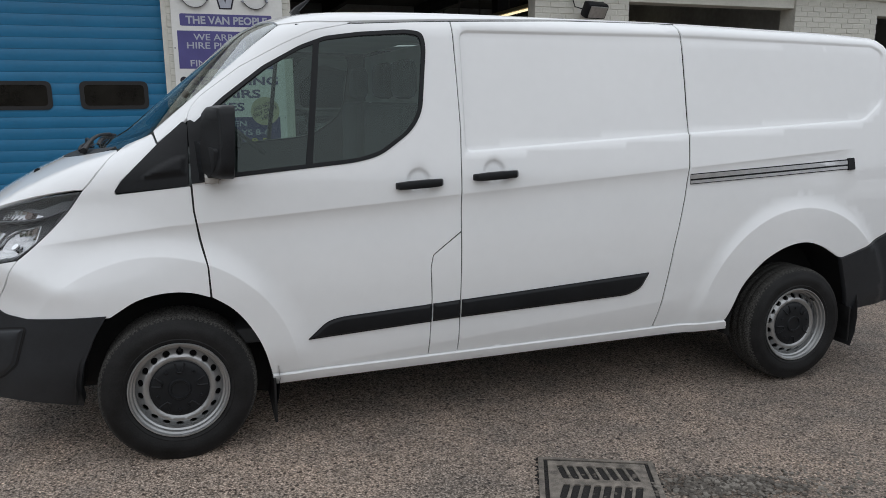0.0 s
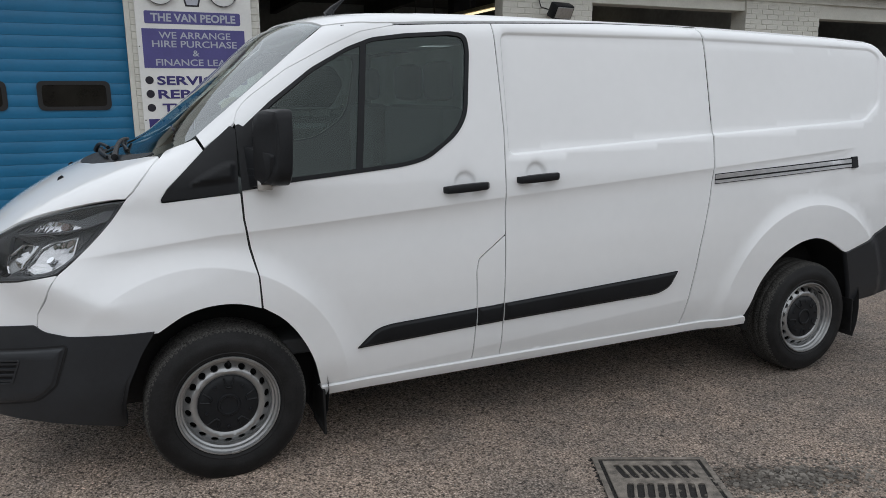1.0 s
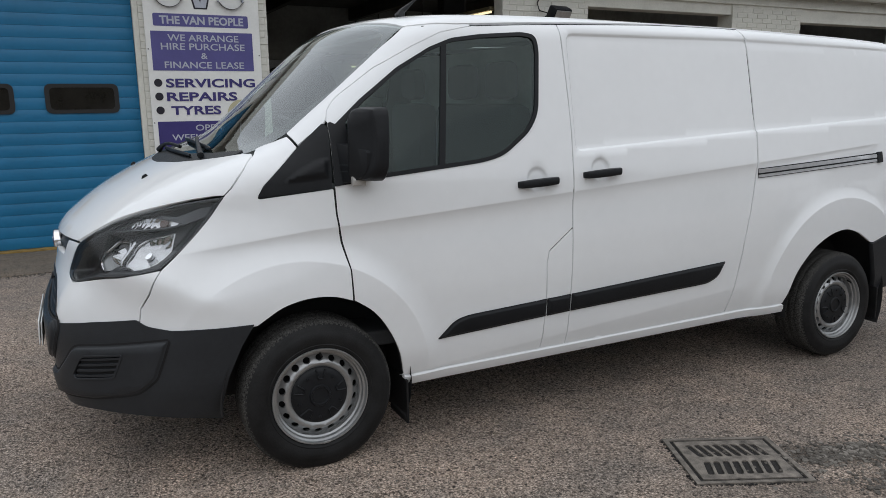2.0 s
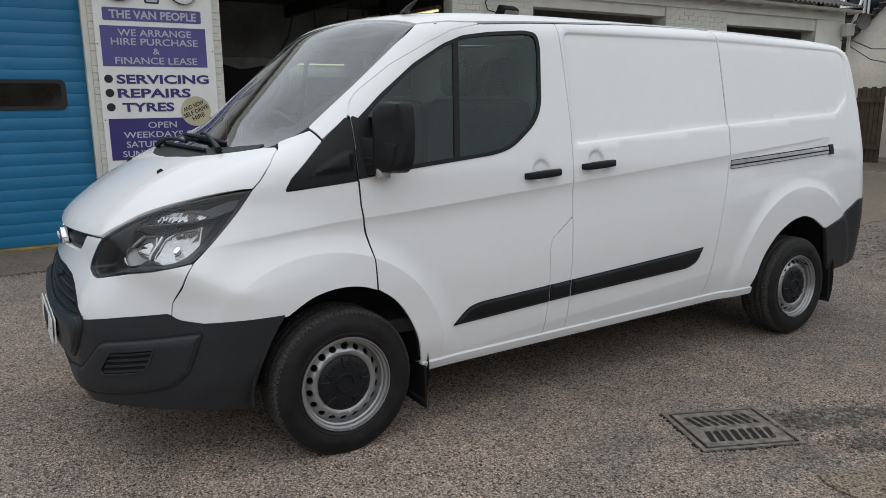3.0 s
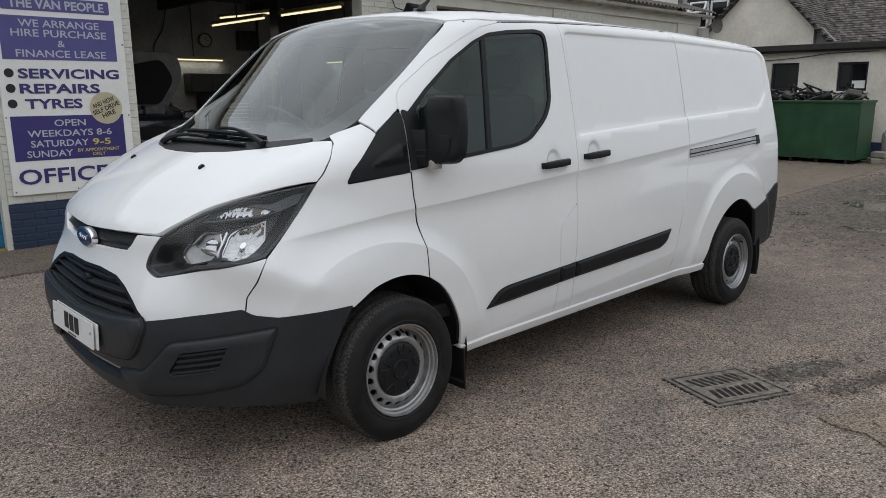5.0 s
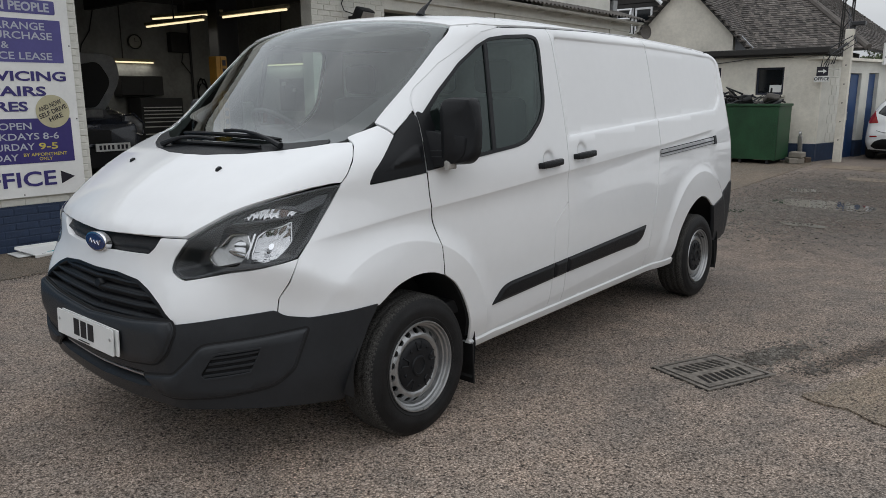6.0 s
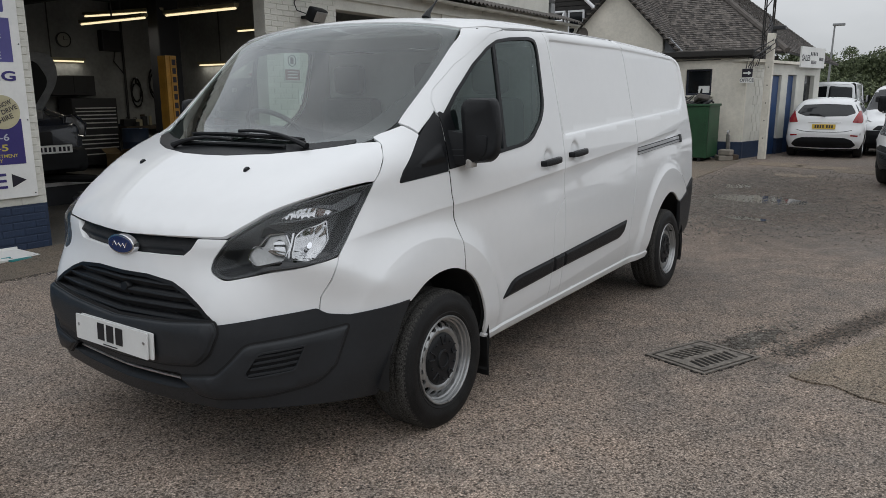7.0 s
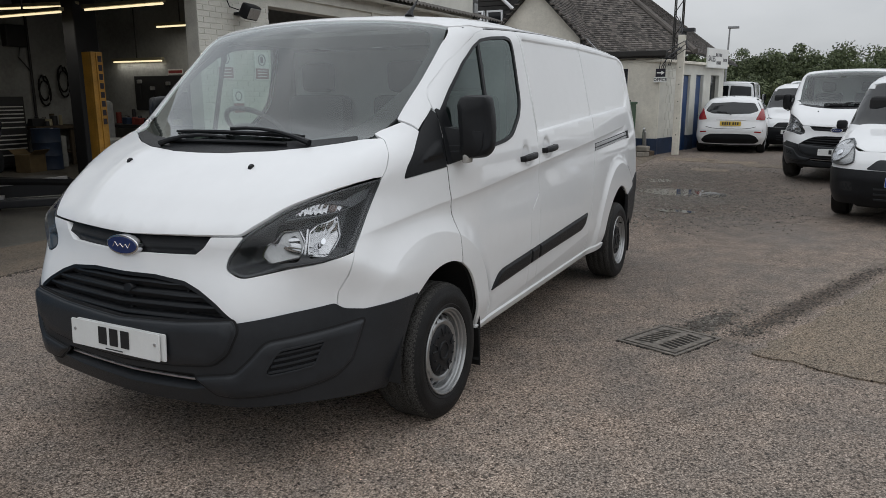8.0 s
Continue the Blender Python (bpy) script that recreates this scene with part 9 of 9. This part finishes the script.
def small_van(at, label, dark_grille, seed):
    skin[0] = cadet_skin
    v = thing("small_van", label, "van", at, group="parked vans")
    for far in (False, True):
        s = 1 if far else -1
        win = rounded([(-0.02, 1.14), (0.8, 1.16), (0.86, 1.3), (0.84, 1.60), (0.58, 1.60), (0.2, 1.36)], 0.04)
        o = [(-0.55, 0.35), *arch_points(0.0, 0.32, 0.36, 0.26)[::-1], *arch_points(2.73, 0.32, 0.36, 0.26)[::-1], (3.4, 0.35), (3.42, 1.2), (3.3, 1.68), (0.75, 1.70), (0.1, 1.22), (-0.45, 0.98)]
        part("side", panel(rounded(o, 0.02), holes=[win], gap=0.08, mirror=far), WHITE_PAINT, v)
        part("side_window", panel(win, gap=0.1, lift=-0.004, rim=0, mirror=far), WINDOW_DARK, v)
        lamp_o = rounded([(0.66, 0.73), (0.76, 0.685), (0.98, 0.70), (1.10, 0.80), (1.15, 0.95), (1.08, 0.985), (0.88, 0.93), (0.74, 0.85)], 0.04)
        lp = part("headlight", panel(lamp_o, "round", gap=0.02, lift=0.010, rim=0.03, mirror=far), FROSTED, v, "large clear headlight")
        part("lens", panel(lamp_o, "round", gap=0.03, lift=0.030, rim=0.0, mirror=far), LENS, lp)
        part("lens_edge", panel(lamp_o, "round", holes=[inset(lamp_o, 0.008)], gap=0.03, lift=0.026, rim=0.03, mirror=far), LAMP_GREY, lp)
        for u0, z0, ru, rz in ((0.93, 0.825, 0.13, 0.095), (1.065, 0.915, 0.055, 0.045)):
            eye = ellipse(ru, rz, 28) + np.array((u0, z0))
            part("reflector", panel(eye, "round", gap=0.010, lift=0.024, rim=0.012, mirror=far, shape=lambda p, u0=u0, z0=z0, ru=ru, rz=rz: bowl(p, u0, z0, ru, rz, 0.015, 0.0012)), REFLECTOR, lp)
            part("bulb", panel(ellipse(ru * 0.32, rz * 0.32, 16) + np.array((u0, z0)), "round", gap=0.02, lift=0.022, rim=0.01, mirror=far), CHROME, lp)
        part("fog_lamp", panel(rounded([(0.62, 0.40), (0.75, 0.40), (0.77, 0.50), (0.64, 0.51)], 0.03), "round", gap=0.05, lift=0.010, rim=0.02, mirror=far), LINER, v)
        simple_wheel(v, 0.0, s * 0.885, 0.315, far, STEEL)
        simple_wheel(v, 2.73, s * 0.885, 0.315, far, STEEL)
        part("door_mirror", boxes((0.12, 0.20, min(s * 0.85, s * 0.98), max(s * 0.85, s * 0.98), 1.08, 1.20), bevel=0.035), BLACK_PLASTIC, v, smooth=True)
    part("bonnet", panel(rounded(both_ways([(-0.02, 0.0), (0.02, 0.4), (0.1, 0.72), (-0.2, 0.78), (-0.5, 0.70), (-0.70, 0.52), (-0.78, 0.0)])[::-1], 0.05), "plan", gap=0.06, lift=0.004), WHITE_PAINT, v)
    part("windscreen", panel(rounded(both_ways([(0.60, 0.0), (0.66, 0.62), (0.2, 0.74), (0.06, 0.70), (-0.02, 0.4), (-0.06, 0.0)]), 0.04), "plan", gap=0.07, lift=0.002), WINDOW_DARK, v)
    part("roof", panel(rounded(both_ways([(0.60, 0.0), (0.68, 0.66), (3.3, 0.66), (3.35, 0.0)])[::-1], 0.05), "plan", gap=0.12, lift=0.004), WHITE_PAINT, v)
    part("nose", panel(rounded(round_ways([(0.0, 0.88), (0.5, 0.86), (0.72, 0.86), (1.1, 0.99), (1.2, 0.95), (1.22, 0.64), (0.6, 0.62), (0.0, 0.62)])[::-1], 0.03), "round", gap=0.06, lift=0.0), WHITE_PAINT, v)
    part("grille", panel(rounded(round_ways([(0.0, 0.78), (0.42, 0.77), (0.52, 0.66), (0.0, 0.64)])[::-1], 0.03), "round", gap=0.06, lift=0.008, rim=0.02), BLACK_PLASTIC if dark_grille else GREY_PLASTIC, v)
    part("front_bumper", panel(rounded(round_ways([(0.0, 0.64), (0.6, 0.65), (1.16, 0.66), (1.16, 0.30), (0.9, 0.24), (0.0, 0.24)])[::-1], 0.04), "round", gap=0.05, lift=0.010, rim=0.04), BLACK_PLASTIC, v, "black plastic bumper")
    for k in range(3):
        part("bumper_slat", panel([(-0.4, 0.31 + 0.06 * k), (0.4, 0.31 + 0.06 * k), (0.4, 0.33 + 0.06 * k), (-0.4, 0.33 + 0.06 * k)], "round", gap=0.2, lift=0.020, rim=0.02), GREY_PLASTIC, v)
    part("badge", slab(ellipse(0.06, 0.05, 20), 0.01, Matrix.Translation((-0.895, 0, 0.80)) @ pose(0, 0, 0, 0, 0, -90)), CHROME, v)
    plate_bars(v, Matrix.Translation((-0.955, 0.0, 0.53)) @ pose(0, 0, 0, 0, 0, -90), PLATE, "white front plate with dark marks")
    part("underbody", boxes((-0.6, 3.3, -0.6, 0.6, 0.18, 0.6), bevel=0.05), LINER, v)
    part("cabin", boxes((0.3, 3.2, -0.65, 0.65, 0.5, 1.5), bevel=0.05), LINER, v)
    part("wiper", tube([(-0.02, 0.35, 1.17), (0.04, 0.0, 1.20), (0.06, -0.45, 1.19)], 0.012, 6), BLACK_PLASTIC, v)
    return v


near_van = small_van(pose(7.72, -3.52, 0.032, 0, 0, -9), "small white van with a black bumper, parked facing the yard", False, 1)
part("plate_band", boxes((-0.972, -0.962, 0.205, 0.255, 0.478, 0.584)), material("plate_blue", (0.01, 0.06, 0.35), 0.4, vary=0.05), near_van)
small_van(pose(19.6, -1.75, 0.032, 0, 0, -4), "white small van with a dark grille, parked behind the hatchback", True, 2)
skin[0] = body

# ---- more white vans like the first ----
def parked_copy(m, label):
    other = copy_thing(van, m @ Matrix.Translation((0, -0.03, -0.0395)) @ pose(0, 0, 0, -2.436, 0, 0))
    other["label"] = label
    other["group"] = "parked vans"
    return other


parked_copy(pose(12.15, -2.84, 0.032, 0, 0, -10), "white panel van with a dark bumper, parked facing the yard")
parked_copy(pose(24.6, -2.2, 0.032, 0, 0, -3), "white panel van far down the yard")
tail_van = parked_copy(pose(30.5, 1.0, 0.032, 0, 0, 182), "white panel van with dark rear windows, far down the yard")
for side_y in (-1, 1):
    tail_window = part("rear_window", panel(rounded([(y0 * side_y, z0) for y0, z0 in ((0.03, 1.14), (0.76, 1.16), (0.69, 1.78), (0.03, 1.83))][::side_y], 0.05), "rear", gap=0.08, lift=0.012, rim=0.01), WINDOW_DARK, tail_van)
    for v in tail_window.data.vertices:
        v.co = stand(np.array([v.co[:]]))[0]
parked_copy(pose(33.0, -1.6, 0.032, 0, 0, 2), "white panel van far down the yard")

lamp_post = thing("street_lamp", "tall grey lamp post with a flat lantern", "street lamp", pose(50, 3.7, 0.0))
STEEL_GREY = material("galvanised_pole", (0.30, 0.31, 0.32), 0.5, metal=0.5, vary=0.2)
part("pole", tube([(0, 0, 0), (0, 0, 2.6), (0, -0.05, 5.75)], [0.09, 0.07, 0.05], 10), STEEL_GREY, lamp_post, smooth=True)
part("lantern", boxes((-0.15, 0.15, -0.62, 0.06, 5.75, 5.90), bevel=0.03), STEEL_GREY, lamp_post)
part("notice", boxes((-0.06, -0.03, -0.25, 0.35, 1.5, 2.3), bevel=0.005), STEEL_GREY, lamp_post)

# ---- woods round the yard ----
def woods(name, place, count, label, seed, leaf):
    """Many leaf clumps over hidden trunks: an uneven far wood."""
    r = np.random.RandomState(seed)
    verts, faces = [], []
    for _ in range(count):
        x, y, top, wide = place(r)
        blobs = r.randint(9, 14)
        n = int(max(26, 5.5 / leaf ** 1.5))
        for b in range(blobs):
            h = top * (0.18 + 0.82 * (b / blobs)) * r.uniform(0.9, 1.08)
            rad = wide * (1.0 - 0.55 * (b / blobs)) * r.uniform(0.55, 1.0)
            cx, cy = x + r.normal(0, wide * 0.35), y + r.normal(0, wide * 0.35)
            d = r.normal(size=(n, 3))
            d /= np.linalg.norm(d, axis=1)[:, None]
            c = np.array([cx, cy, h]) + d * np.array([rad, rad, rad * 0.75]) * r.uniform(0.6, 1.05, (n, 1))
            u = r.normal(size=(n, 3))
            w = np.cross(d, u)
            w /= np.linalg.norm(w, axis=1)[:, None]
            u = np.cross(w, d) + d * 0.5
            s = leaf * r.uniform(0.5, 1.3, (n, 1))
            k = len(verts)
            q = np.stack([c - u * s, c + w * s * 0.8, c + u * s, c - w * s * 0.8], 1)
            verts += list(q.reshape(-1, 3))
            faces += [(k + 4 * i, k + 4 * i + 1, k + 4 * i + 2, k + 4 * i + 3) for i in range(n)]
    ob = part(name, (np.array(verts), faces, None), LEAF)
    ob.data.polygons.foreach_set("use_smooth", [False] * len(ob.data.polygons))
    return tagged(ob, label, "trees", kind="stuff")


LEAF = bpy.data.materials.new("summer_leaves")
LEAF.use_nodes = True
ln = LEAF.node_tree
l_geo, l_ramp, l_noise, l_co, l_mix = (ln.nodes.new(k) for k in ("ShaderNodeNewGeometry", "ShaderNodeValToRGB", "ShaderNodeTexNoise", "ShaderNodeTexCoord", "ShaderNodeMix"))
l_ramp.color_ramp.elements[0].color, l_ramp.color_ramp.elements[1].color = (0.050, 0.070, 0.030, 1), (0.150, 0.180, 0.085, 1)
l_noise.inputs["Scale"].default_value = 0.12
l_mix.data_type, l_mix.blend_type = "RGBA", "OVERLAY"
l_mix.inputs["Factor"].default_value = 0.7
ln.links.new(l_co.outputs["Object"], l_noise.inputs["Vector"])
ln.links.new(l_geo.outputs["Random Per Island"], l_ramp.inputs["Fac"])
ln.links.new(l_ramp.outputs["Color"], l_mix.inputs["A"])
ln.links.new(l_noise.outputs["Fac"], l_mix.inputs["B"])
ln.links.new(l_mix.outputs["Result"], ln.nodes["Principled BSDF"].inputs["Base Color"])
ln.nodes["Principled BSDF"].inputs["Roughness"].default_value = 0.8
woods("woodland", lambda r: (r.uniform(62, 92), r.uniform(-20, 16), r.uniform(3.6, 5.6), r.uniform(1.4, 2.6)), 150, "dense green woodland beyond the yard", 1, 0.095)
woods("hedge", lambda r: (r.uniform(52, 60), r.uniform(-18, 9), r.uniform(1.8, 3.0), r.uniform(1.0, 1.7)), 70, "overgrown green hedge at the yard's far end", 2, 0.085)
woods("woodland_across", lambda r: (r.uniform(-60, 60), r.uniform(-62, -46), r.uniform(6.0, 10.5), r.uniform(2.2, 4.2)), 150, "dense green trees across the yard", 3, 0.6)
woods("woodland_west", lambda r: (r.uniform(-75, -50), r.uniform(-50, 30), r.uniform(6.0, 10.0), r.uniform(2.2, 4.2)), 90, "dense green trees beyond the yard", 4, 0.6)


# ======================= bricks of the workshop piers =======================
def behind_sign(l, r, z):
    return l > 0.17 and r < 0.93 and z > 0.80


part("navy_band", boxes((-0.115, 1.265, 5.0035, 5.0068, 0.0, 0.5)), NAVY_MORTAR, pier_1)
bricks(pier_1, -0.115, 1.265, 0.035, 0.49, 5.0, NAVY)
bricks(pier_1, -0.115, 1.265, 0.505, 3.15, 5.0, WALL_WHITE, skip=behind_sign)
bricks(pier_2, 4.425, 5.835, 1.10, 3.15, 5.0, WALL_WHITE)
bricks(pier_3, 8.665, 10.255, 2.45, 3.0, 5.0, WALL_WHITE)
